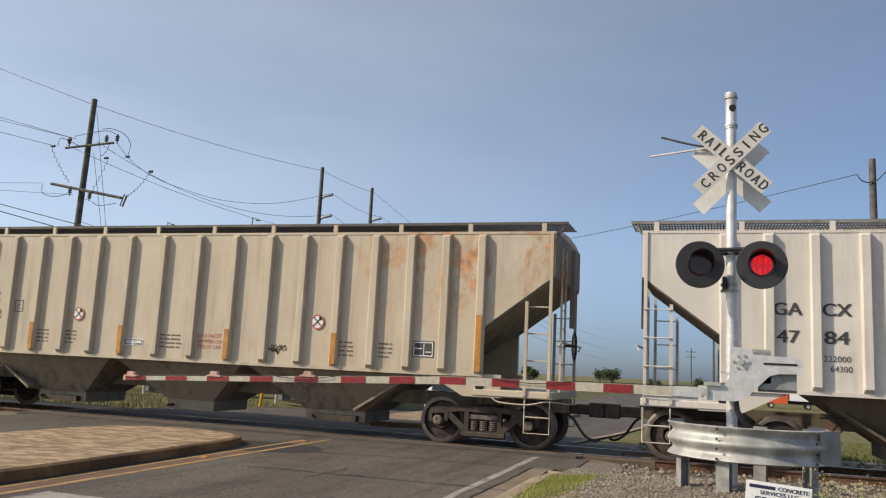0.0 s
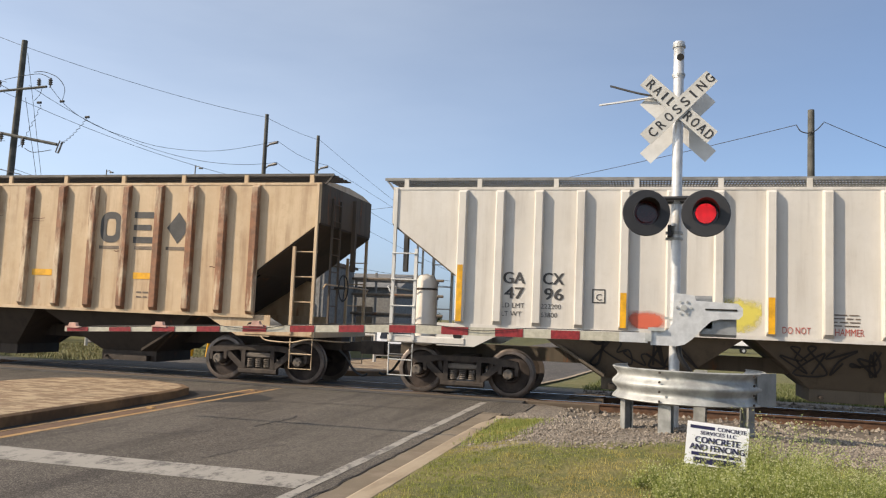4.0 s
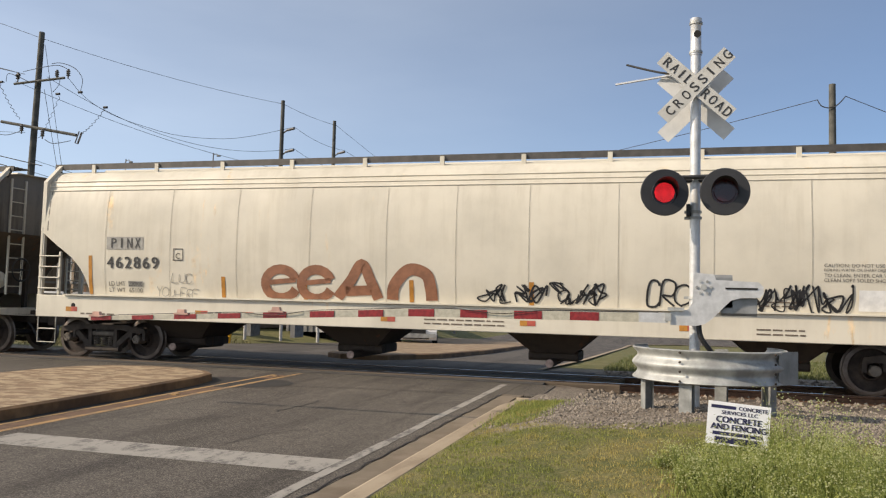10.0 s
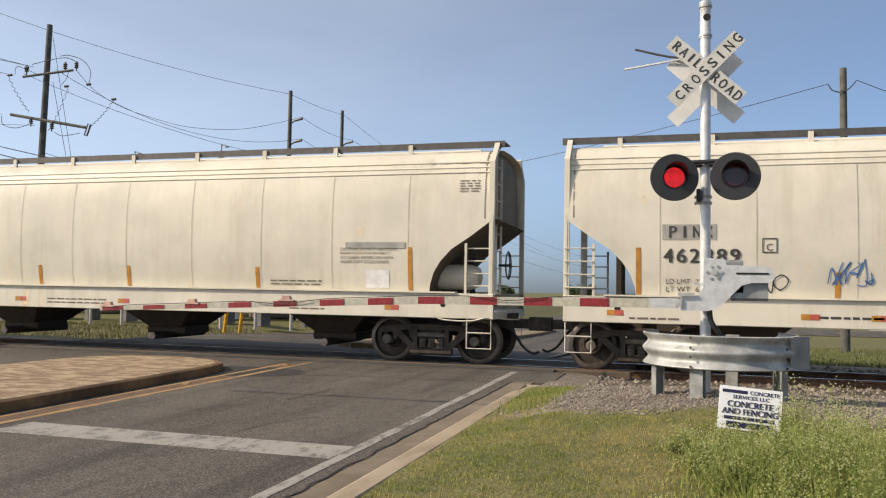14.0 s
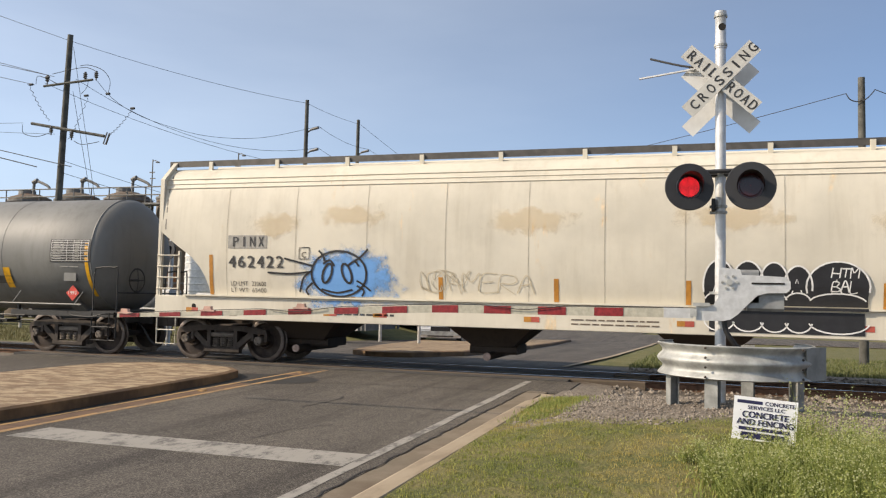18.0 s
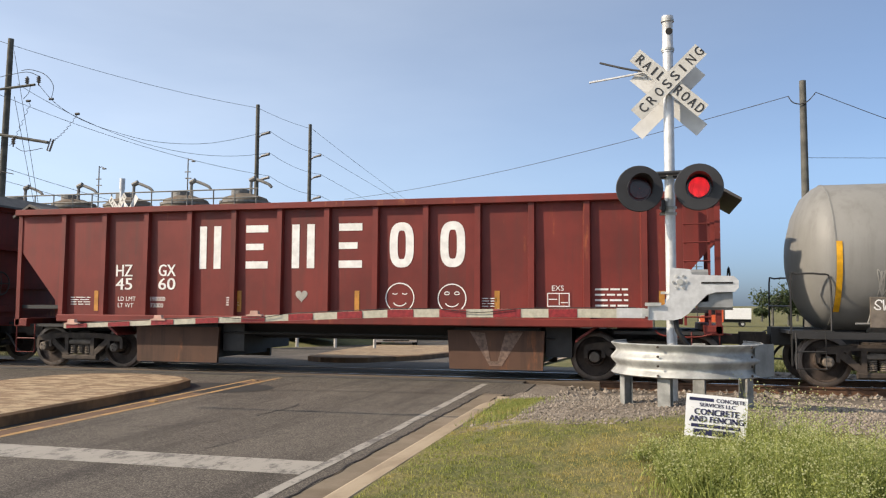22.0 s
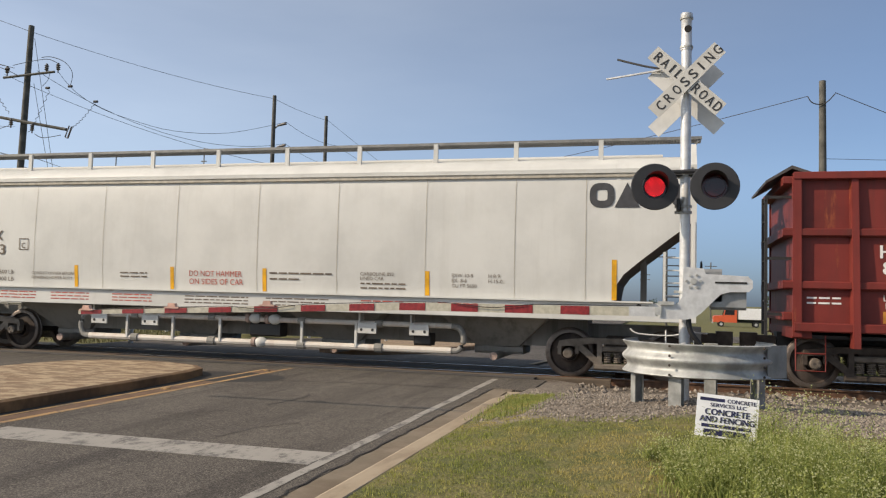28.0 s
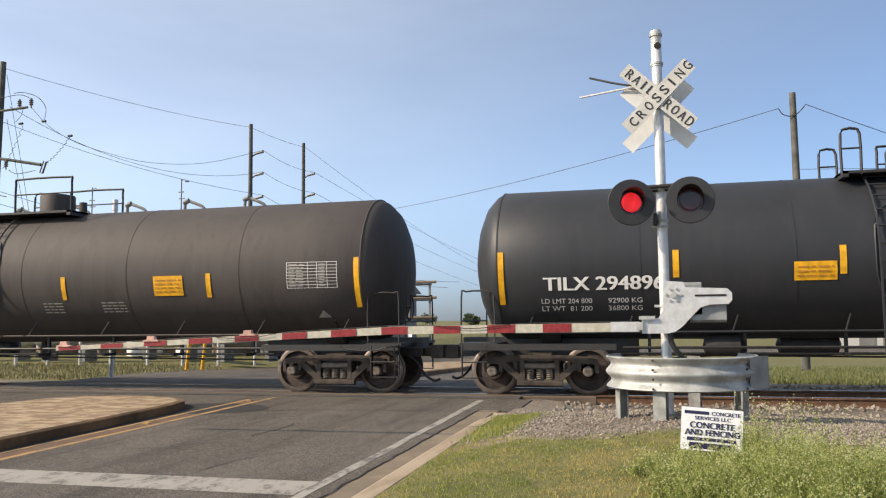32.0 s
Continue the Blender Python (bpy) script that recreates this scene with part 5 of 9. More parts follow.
def car_3():
    car, E = ribbed_hopper("tan ribbed covered hopper car with heavy rust on its ribs", TAN, TAN_RIB, DARK_UNDER, TAN, COVERED, TOP=4.18)
    company_shapes(("ring", "stack", "diamond"), (3.28, 4.12, 4.94), 2.86, 0.54, 0.68, BLACK_MARK, car, flat_side, 0.15)
    patch("logo_bar", [(x, x + 0.52, 2.72, 2.79) for x in (3.28, 4.17, 4.94)], FADED_MARK, car, flat_side)
    for s, x, z, w in (("CS", -6.18, 2.76, 0.39), ("XT", -5.33, 2.76, 0.37), ("26", -6.2, 2.31, 0.36), ("07", -5.40, 2.31, 0.40), ("11", -4.58, 2.33, 0.36)):
        write("reporting_mark", s, x, z, 0.23, FADED_MARK, car, flat_side, w, bold=0.012)
    for k, (a, b) in enumerate((("LD LMT", "201100"), ("LT WT", "61900"))):
        write("weight_stencil", a, -6.2, 1.86 - k * 0.18, 0.1, FADED_MARK, car, flat_side)
        write("weight_stencil", b, -5.4, 1.86 - k * 0.18, 0.1, FADED_MARK, car, flat_side)
    m = Mesh().add([(-2.02 + a, SIDE - 0.01, 1.78 + b) for a, b in ((-0.23, 0), (0, -0.22), (0.23, 0), (0, 0.22))], [(0, 1, 2, 3)])
    stroke_mesh(m, "placard_diamond", FADED_MARK, car, "dark diamond placard")
    outline("slogan_box", -0.29, 2.42, 0.55, 0.33, 0.018, FADED_MARK, car, flat_side)
    bars("slogan_text", -0.22, 2.47, 0.42, 0.22, 2, FADED_MARK, car, flat_side)
    for x, z, w in ((-6.89, 1.91, 0.41), (-3.78, 1.95, 0.40), (-1.19, 2.02, 0.48), (1.58, 2.1, 0.53), (4.18, 2.08, 0.45)):
        patch("reflective_tape", [(x, x + w, z, z + 0.14)], YELLOW, car, flat_side)
    for x in (-4.9, -4.3, 4.3):
        bars("small_stencil", x, 1.65, 0.4, 0.2, 2, FADED_MARK, car, flat_side)
    rnd = random.Random(61)
    for k in range(26):
        x, z, w = rnd.uniform(-6.8, 6.6), rnd.uniform(1.5, 3.9), rnd.uniform(0.1, 0.42)
        m = Mesh()
        ribbon(m, smooth_line([(x + w * a, z + rnd.uniform(-0.012, 0.012)) for a in (0, 0.3, 0.65, 1.0)], 3), rnd.uniform(0.006, 0.02), flat_side)
        stroke_mesh(m, "scratch", SCRATCH, car, "dark rusty scratch")
    TRAIN.append((car, 83.29))


def car_4():
    car, E = ribbed_hopper("rust-streaked tan ribbed covered hopper car with worn stencils", RUSTY, RUSTY_RIB, DARK_UNDER, RUSTY, COVERED, TOP=4.09)
    for s, x, z, w in (("C", -6.8, 2.87, 0.32), ("S", -6.05, 2.88, 0.29), ("X", -5.25, 2.89, 0.28), ("T", -4.48, 1.99, 0.30)):
        write("reporting_mark", s, x, z, 0.29, FADED_MARK, car, flat_side, w, bold=0.015)
    for s, x, w in (("25", -6.9, 0.45), ("03", -6.14, 0.40), ("60", -5.4, 0.49)):
        write("reporting_mark", s, x, 2.32, 0.28, FADED_MARK, car, flat_side, w, bold=0.015)
    company_shapes(("bars", "stack", "post", "stack", "ring", "ring", "post", "stack", "wedge"), (-3.62, -2.9, -1.86, -1.2, -0.93, -0.28, 0.02, 0.98, 4.12), 3.1, 0.36, 0.4, FADED_MARK, car, flat_side, 0.11)
    patch("grey_patch", [(4.79, 5.22, 2.12, 2.45)], plain("brown_grey_patch", (0.20, 0.14, 0.10), 0.7), car, flat_side)
    data_panel(4.82, 1.76, 0.43, 0.32, GREY_MARK, WHITE_MARK, car, flat_side)
    rib_tape(car, (0, 3, 6, 8, 9, 11, 14, 17), ORANGE)
    write("weight_stencil", "LD LMT", -6.6, 1.75, 0.1, FADED_MARK, car, flat_side)
    m = Mesh().add([(-1.98 + a, SIDE - 0.01, 1.76 + b) for a, b in ((-0.27, 0), (0, -0.27), (0.27, 0), (0, 0.27))], [(0, 1, 2, 3)])
    stroke_mesh(m, "placard_diamond", DARK_RUST, car, "dark diamond placard")
    m = Mesh()
    ribbon(m, smooth_line([(2.35, 3.75), (2.35, 2.6), (2.42, 2.36), (2.65, 2.27), (4.15, 2.27), (4.38, 2.36), (4.45, 2.6), (4.45, 3.75)], 5), 0.075, flat_side)
    stroke_mesh(m, "faded_outline", FADED_MARK, car, "faded rounded outline")
    bars("faded_text", 2.95, 2.55, 1.3, 0.42, 2, FADED_MARK, car, flat_side)
    TRAIN.append((car, 64.83))


def letter_e(m, x, z, w, h, lay, t0=0.3, t1=5.9):
    ribbon(m, [(x + w * math.cos(t), z + h * math.sin(t)) for t in np.linspace(t0, t1, 18)], 0.2, lay)
    ribbon(m, [(x - w * 0.8, z + 0.02), (x + w * 0.95, z + 0.08)], 0.1, lay)


CREAM_ENDS = [(0.0, 2.88), (0.45, 2.55), (0.86, 2.28), (1.08, 2.05), (1.22, 1.83), (1.3, 1.6), (1.33, 1.42)]
CREAM_SEAMS = [1.75, 3.4, 5.02, 6.7, 8.37, 9.81, 11.25, 12.92, 14.6, 16.22, 17.87]


def cream_car(label, number, place, limit, empty):
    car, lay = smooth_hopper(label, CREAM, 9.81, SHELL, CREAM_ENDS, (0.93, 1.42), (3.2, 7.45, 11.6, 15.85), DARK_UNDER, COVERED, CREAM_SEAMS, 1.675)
    up = lambda x, z: tuple(Vector(lay(x, z)) + Vector((0, -0.005, 0)))
    patch("stencil_panel", [(-8.02, -7.08, 2.46, 2.74)], GREY_MARK, car, lay)
    write("reporting_mark", "PINX", -7.9, 2.5, 0.21, BLACK_MARK, car, up, 0.74, bold=0.014, fill=0.6)
    write("reporting_mark", number, -8.0, 2.05, 0.25, BLACK_MARK, car, up, 1.3 * len(number) / 6, bold=0.022, fill=0.68)
    for k, (a, b) in enumerate((("LD LMT", limit), ("LT WT", empty))):
        write("weight_stencil", a, -7.95, 1.66 - k * 0.14, 0.095, BLACK_MARK, car, up, 0.42)
        write("weight_stencil", b, -7.44, 1.66 - k * 0.14, 0.095, BLACK_MARK, car, up, 0.34)
    outline("plate_mark", -6.32, 2.23, 0.25, 0.26, 0.018, BLACK_MARK, car, up)
    write("plate_letter", "C", -6.25, 2.27, 0.12, BLACK_MARK, car, up)
    for k, s in enumerate(("CAUTION: DO NOT USE STEAM", "BOILING WATER OR SHARP OBJECTS", "TO CLEAN. ENTER CAR WITH", "CLEAN SOFT SOLED SHOES.")):
        write("caution_stencil", s, 6.6, 2.25 - k * 0.085, 0.06, BLACK_MARK, car, up)
    patch("white_patch", [(7.15, 7.65, 1.5, 1.86)], WHITE_MARK, car, lay)
    bars("small_stencil", 9.1, 3.4, 0.42, 0.26, 5, FADED_MARK, car, up)
    bars("small_stencil", 5.0, 1.52, 1.2, 0.14, 2, FADED_MARK, car, up)
    sill = lambda x, z: (x, -1.606, z)
    for x in (-9.0, -5.7, -4.6, -1.5, 1.3, 4.2, 7.6):
        p = patch("reflector", [(x, x + 0.14, 1.07, 1.17)], ORANGE, car, sill)
        patch("reflector", [(x + 0.14, x + 0.3, 1.07, 1.17)], RED_MARK, car, sill)
    bars("maker_mark", -5.41, 1.06, 1.3, 0.12, 1, BLACK_MARK, car, sill)
    bars("small_stencil", -8.6, 0.98, 0.9, 0.1, 1, FADED_MARK, car, sill)
    bars("small_stencil", -0.6, 1.02, 1.6, 0.16, 2, FADED_MARK, car, sill)
    bars("small_stencil", 5.5, 1.02, 0.8, 0.16, 2, FADED_MARK, car, sill)
    tape((-8.44, 8.1), 1.46, 2.32, ORANGE, car, lay, 0.09)
    tape((-5.1, -3.2, -0.9, 1.5, 4.7), 1.46, 1.9, ORANGE, car, lay, 0.09)
    TRAIN.append((car, place))
    return car, up


def blob(name, x, z, w, h, mat, car, lay, label=""):
    m, n = Mesh(), 20
    for k in range(6):
        a, b = k / 6, (k + 1) / 6
        r = lambda t, u: lay(x + w * u * math.cos(t), z + h * u * math.sin(t))
        for i in range(n):
            t0, t1 = 2 * math.pi * i / n, 2 * math.pi * (i + 1) / n
            m.add([r(t0, a), r(t0, b), r(t1, b), r(t1, a)], [(0, 1, 2, 3)])
    return stroke_mesh(m, name, mat, car, label)


def car_5():
    car, lay = cream_car("cream rounded covered hopper car with brown and black graffiti", "462869", 45.04, "220900", "65100")
    m = Mesh()
    wall = lambda x, z: lay(x, max(z, 1.47))
    letter_e(m, -3.75, 1.78, 0.36, 0.3, wall)
    letter_e(m, -2.95, 1.78, 0.34, 0.3, wall)
    for line, w in (([(-2.5, 1.5), (-2.2, 1.85), (-1.95, 2.2), (-1.75, 1.85), (-1.6, 1.5)], 0.22), ([(-2.3, 1.65), (-1.75, 1.68)], 0.2), ([(-1.3, 1.5), (-1.25, 1.8), (-0.95, 2.1), (-0.6, 2.02), (-0.5, 1.75), (-0.48, 1.5)], 0.24)):
        ribbon(m, smooth_line(line, 6), w, wall)
    stroke_mesh(m, "graffiti", RUST_MARK, car, "brown sprayed loops")
    scrawl("graffiti", 0.5, 1.5, 1.2, 0.36, BLACK_SPRAY, car, lay, 21, 0.035, 6, "black sprayed scrawl")
    scrawl("graffiti", 1.85, 1.48, 1.0, 0.42, BLACK_SPRAY, car, lay, 24, 0.035, 6, "black sprayed scrawl")
    tag_letters("graffiti", "CROT", 3.6, 1.5, 1.05, 0.42, BLACK_SPRAY, car, lay, 22, 0.035, "black sprayed letters")
    scrawl("graffiti", 4.7, 1.45, 1.5, 0.42, BLACK_SPRAY, car, lay, 25, 0.035, 7, "black sprayed scrawl")
    scrawl("graffiti", 6.0, 1.45, 1.0, 0.5, BLACK_SPRAY, car, lay, 26, 0.035, 5, "black sprayed scrawl")
    tag_letters("graffiti", "YOU", -6.75, 1.45, 0.45, 0.18, GREY_MARK, car, lay, 23, 0.015)
    tag_letters("graffiti", "LUC", -6.35, 1.75, 0.5, 0.2, GREY_MARK, car, lay, 27, 0.015)
    tag_letters("graffiti", "HERE", -6.3, 1.42, 0.6, 0.2, GREY_MARK, car, lay, 28, 0.015)
    patch("stencil_panel", [(-7.46, -7.08, 1.64, 1.77)], GREY_MARK, car, lambda x, z: tuple(Vector(lay(x, z)) + Vector((0, 0.003, 0))))


def car_6():
    car, lay = cream_car("cream rounded covered hopper car with many coloured graffiti tags", "462889", 24.015, "220900", "65400")
    tag_letters("graffiti", "SENO", -6.85, 1.55, 0.95, 0.26, BLACK_SPRAY, car, lay, 31, 0.022)
    scrawl("graffiti", -5.25, 1.68, 0.75, 0.42, BLUE_SPRAY, car, lay, 32, 0.025, 5)
    scrawl("graffiti", -4.3, 1.5, 1.0, 0.25, TEAL_SPRAY, car, lay, 39, 0.015, 6)
    tag_letters("graffiti", "WK", -2.6, 1.8, 0.7, 0.48, TEAL_SPRAY, car, lay, 33, 0.03)
    tag_letters("graffiti", "MEIS", -1.7, 1.6, 1.25, 0.4, TEAL_SPRAY, car, lay, 34, 0.03)
    tag_letters("graffiti", "RIF", 0.15, 1.95, 0.65, 0.24, BLUE_SPRAY, car, lay, 35, 0.035)
    tag_letters("graffiti", "IDO", 0.0, 1.62, 0.8, 0.22, BLUE_SPRAY, car, lay, 40, 0.035)
    tag_letters("graffiti", "LEEN", 1.45, 1.52, 1.3, 0.6, BLACK_SPRAY, car, lay, 36, 0.065)
    for k in range(4):
        blob("graffiti", 3.2 + k * 0.85, 1.75, 0.5, 0.36, ORANGE_SPRAY, car, lambda x, z: tuple(Vector(lay(x, z)) + Vector((0, -0.002 * k, 0))), "orange sprayed bubble")
    patch("graffiti", [(2.9, 6.2, 1.06, 1.36)], ORANGE_SPRAY, car, lambda x, z: (x, -1.61, z), "orange spray on the sill")
    tag_letters("graffiti", "OMPSTL", 3.0, 1.58, 3.3, 0.38, GREEN_SPRAY, car, lambda x, z: tuple(Vector(lay(x, z)) + Vector((0, -0.017, 0))), 47, 0.05)
    tag_letters("graffiti", "CHOPER", 2.85, 1.42, 3.5, 0.7, DARK_RUST, car, lambda x, z: tuple(Vector(lay(x, z)) + Vector((0, -0.013, 0))), 37, 0.06)
    scrawl("graffiti", 6.5, 1.5, 1.2, 0.4, PINK_SPRAY, car, lay, 38, 0.03, 5)
    patch("dark_stripe", [(7.92, 8.02, 1.46, 2.3)], BLACK_SPRAY, car, lay)


def car_7():
    car, lay = cream_car("cream rounded covered hopper car, almost clean", "46248", 3.05, "220900", "65100")
    patch("stencil_panel", [(6.72, 8.0, 2.3, 2.42)], GREY_MARK, car, lay)


def car_8():
    car, lay = cream_car("cream rounded covered hopper car with blue and black graffiti", "462422", -17.885, "220600", "65400")
    sky_mist = mist("light_blue_spray_mist", (0.13, 0.33, 0.66), -5.25, 1.82, 1.25, 0.75)
    patch("graffiti", [(-6.9, -3.5, 1.475, 2.75)], sky_mist, car, lay, "light blue sprayed cloud")
    patch("graffiti", [(-6.9, -3.5, 0.98, 1.38)], sky_mist, car, lambda x, z: (x, -1.609, z), "light blue overspray on the sill")
    for k, (x, z, w) in enumerate(((-5.2, 3.15, 0.9), (-6.9, 2.95, 0.7), (-1.4, 3.0, 1.0), (2.2, 3.05, 1.1), (5.0, 2.9, 0.6))):
        patch("stain", [(x - w, x + w, z - 0.3, z + 0.3)], mist("pale_orange_stain", (0.66, 0.49, 0.27), x, z, w, 0.28, 0.3, 1.0), car, lay, "pale orange stain")
    m = Mesh()
    up = lambda x, z: tuple(Vector(lay(x, z)) + Vector((0, -0.01, 0)))
    ribbon(m, smooth_line([(-5.4 + 0.62 * math.cos(t), 1.94 + 0.47 * math.sin(t)) for t in np.linspace(0, 6.4, 18)], 3), 0.045, up)
    for x, q in ((-5.66, 0.25), (-5.22, -0.25)):
        ribbon(m, [(x + 0.1 * math.cos(t) + q * 0.22 * math.sin(t), 1.95 + 0.2 * math.sin(t)) for t in np.linspace(0, 6.3, 14)], 0.05, up)
    for line in ([(-5.75, 2.15), (-5.6, 2.22), (-5.5, 2.1)], [(-5.2, 2.1), (-5.05, 2.2), (-4.95, 2.1)], [(-6.65, 2.25), (-6.3, 2.17), (-6.0, 2.1)], [(-7.05, 1.95), (-6.5, 1.93), (-6.0, 1.98)], [(-6.3, 1.55), (-6.2, 1.85), (-6.0, 2.0)], [(-5.85, 2.42), (-5.75, 2.3), (-5.72, 2.2)], [(-4.75, 2.45), (-4.9, 2.3), (-5.05, 2.2)], [(-4.7, 1.6), (-4.9, 1.75), (-5.0, 1.8)],
                 [(-6.0, 1.75), (-6.15, 1.6), (-6.1, 1.49)], [(-5.0, 1.7), (-4.85, 1.6), (-4.9, 1.49)], [(-5.8, 1.62), (-5.45, 1.55), (-5.1, 1.62)]):
        ribbon(m, smooth_line(line, 6), 0.04, up)
    stroke_mesh(m, "graffiti", BLACK_SPRAY, car)
    low = lambda x, z: up(x, z) if z > 1.47 else (x, -1.672, z) if z > 1.40 else (x, -1.612, z)
    over = lambda x, z: tuple(Vector(low(x, z)) + Vector((0, -0.006, 0)))
    patch("graffiti", [(1.78, 4.42, 1.48, 1.92), (1.85, 4.35, 1.0, 1.38), (1.85, 4.4, 1.41, 1.46)], BLACK_SPRAY, car, low, "black sprayed lettering")
    ring = Mesh()
    for k, (x, w, h) in enumerate(((2.02, 0.27, 0.46), (2.5, 0.27, 0.44), (2.93, 0.24, 0.42), (3.32, 0.23, 0.36), (3.95, 0.5, 0.44))):
        blob("graffiti", x, 1.82, w, h, BLACK_SPRAY, car, lambda a, b: tuple(Vector(up(a, max(b, 1.48))) + Vector((0, -0.001 * k, 0))))
        ribbon(ring, [(x + w * math.cos(t), 1.82 + h * math.sin(t)) for t in np.linspace(-0.2, 3.4, 16)], 0.03, over)
        ribbon(ring, [(x + w * 0.9 * math.cos(t), 1.55 + 0.16 * math.sin(t)) for t in np.linspace(0.2, 2.9, 10)], 0.025, over)
        ribbon(ring, [(x + w * 0.95 * math.cos(t), 1.22 + 0.2 * math.sin(t)) for t in np.linspace(3.3, 6.1, 10)], 0.025, over)
        ribbon(ring, [(x - 0.1, 1.7), (x - 0.02, 1.95), (x + 0.06, 1.72)], 0.02, over)
    stroke_mesh(ring, "graffiti", WHITE_MARK, car, "white sprayed outlines")
    tag_letters("graffiti", "HTM", 3.85, 1.98, 0.42, 0.18, WHITE_MARK, car, over, 41, 0.02)
    tag_letters("graffiti", "BAL", 3.85, 1.74, 0.42, 0.18, WHITE_MARK, car, over, 43, 0.02)
    tag_letters("graffiti", "CAMERA", -3.5, 1.62, 2.2, 0.4, plain("faint_tan_spray", (0.56, 0.48, 0.34), 0.6), car, lay, 44, 0.016)
    scrawl("graffiti", -3.6, 1.6, 0.9, 0.45, plain("faint_brown_spray", (0.50, 0.43, 0.31), 0.6), car, lay, 42, 0.016, 4)


def car_9():
    car, lay, end = tank_car("grey tank car with white stencils and a manway platform", TANK_GREY, 15.7, 1.39, 2.38, "", -0.02, (-1.3, 1.45), dome_at=-0.62)
    write("reporting_mark", "GLNX 86249", -6.72, 1.96, 0.24, WHITE_MARK, car, lay, 1.73, bold=0.02)
    patch("stencil_panel", [(-5.5, -4.85, 1.42, 1.78)], BLACK_MARK, car, lay)
    part("placard_holder", Mesh().bevel(-7.32, -6.98, -1.34, -1.28, 1.08, 1.62, 0.01), TRUCK_LIGHT, car, "pale placard holder")
    tag_letters("graffiti", "SW", -7.27, 1.4, 0.26, 0.18, WHITE_MARK, car, lambda x, z: (x, -1.346, z), 57, 0.02)
    up = lambda x, z: tuple(Vector(lay(x, z)) + Vector((0, -0.008, 0)))
    write("weight_stencil", "LD LMT 186800 LBS 84750 KG", -6.6, 1.65, 0.1, WHITE_MARK, car, up, 1.5)
    write("weight_stencil", "LT WT 76200 LBS 34550 KG NEW 12-78", -6.6, 1.48, 0.1, WHITE_MARK, car, up, 2.0)
    patch("stencil_panel", [(6.7, 7.85, 2.14, 2.68)], BLACK_MARK, car, lay)
    grid_table(6.74, 2.17, 1.07, 0.48, car, up)
    bars("small_stencil", 6.98, 2.0, 0.55, 0.07, 1, GREY_MARK, car, lay)
    data_panel(2.5, 1.76, 0.74, 0.4, YELLOW, None, car, lay, "emergency_notice")
    bars("notice_text", 2.56, 1.81, 0.62, 0.3, 4, BLACK_MARK, car, up)
    for x in (-7.8, 7.75):
        patch("reflective_tape", [(x - 0.05, x + 0.05, 1.35, 2.6)], YELLOW, car, lay)
    for x in (-4.5, -2.1, 2.18, 5.36):
        patch("reflective_tape", [(x - 0.1, x + 0.1, 1.52, 2.0)], YELLOW, car, lay)
    front = lay(7.23, 1.61)[1] - 0.012
    m = Mesh().add([(7.23 + a, front, 1.42 + b) for a, b in ((-0.19, 0), (0, -0.19), (0.19, 0), (0, 0.19))], [(0, 1, 2, 3)])
    stroke_mesh(m, "hazard_placard", plain("red_placard", (0.6, 0.05, 0.03), 0.5), car, "red hazard placard")
    write("placard_number", "1993", 7.115, 1.38, 0.085, WHITE_MARK, car, lambda x, z: (x, front - 0.006, z), 0.23)
    part("placard_holder", Mesh().box(7.06, 7.4, -1.30, -1.24, 1.7, 1.9), TANK_GREY, car)
    for x, w, z, h, lines in ((-1.56, 0.9, 1.62, 0.24, 3), (0.72, 1.3, 1.6, 0.28, 3), (3.62, 0.92, 1.58, 0.2, 2), (4.74, 0.76, 1.62, 0.18, 0)):
        patch("stencil_panel", [(x, x + w, z, z + h)], BLACK_MARK, car, lay)
        if lines == 2:
            write("small_stencil", "CHAMPION 2086 URETHANE", x + 0.04, z + 0.11, 0.055, GREY_MARK, car, up, w - 0.1)
            write("small_stencil", "PAINTED 9-99 WHU", x + 0.04, z + 0.03, 0.055, GREY_MARK, car, up, w * 0.7)
        elif lines:
            bars("small_stencil", x + 0.04, z + 0.02, w - 0.1, h - 0.04, lines, GREY_MARK, car, up)
    for x, w in ((0.2, 0.5), (-0.2, 0.3), (0.55, 0.35), (1.2, 0.3)):
        bars("small_stencil", x, 1.4, w, 0.07, 1, GREY_MARK, car, lay)
    tag_letters("graffiti", "JEMSOL", 0.65, 1.92, 0.75, 0.16, GREY_MARK, car, lay, 53, 0.012)
    scrawl("graffiti", -7.3, 1.5, 0.4, 0.6, GREY_MARK, car, lay, 51, 0.02, 3)
    scrawl("graffiti", -5.5, 1.28, 0.8, 0.2, GREY_MARK, car, lay, 52, 0.02, 5)
    trucks(car, (-7.05, 7.05))
    draft_gear(car, end, 0.55, BLACK_STEEL)
    TRAIN.append((car, -37.55))


def white_blocks(xs, z, car, lay):
    company_shapes(("bars", "stack", "bars", "stack", "ring", "ring"), xs, z, 0.5, 0.9, WHITE_MARK, car, lay, 0.165)


RED_LAY = lambda x, z: (x, SIDE + 0.012, z)


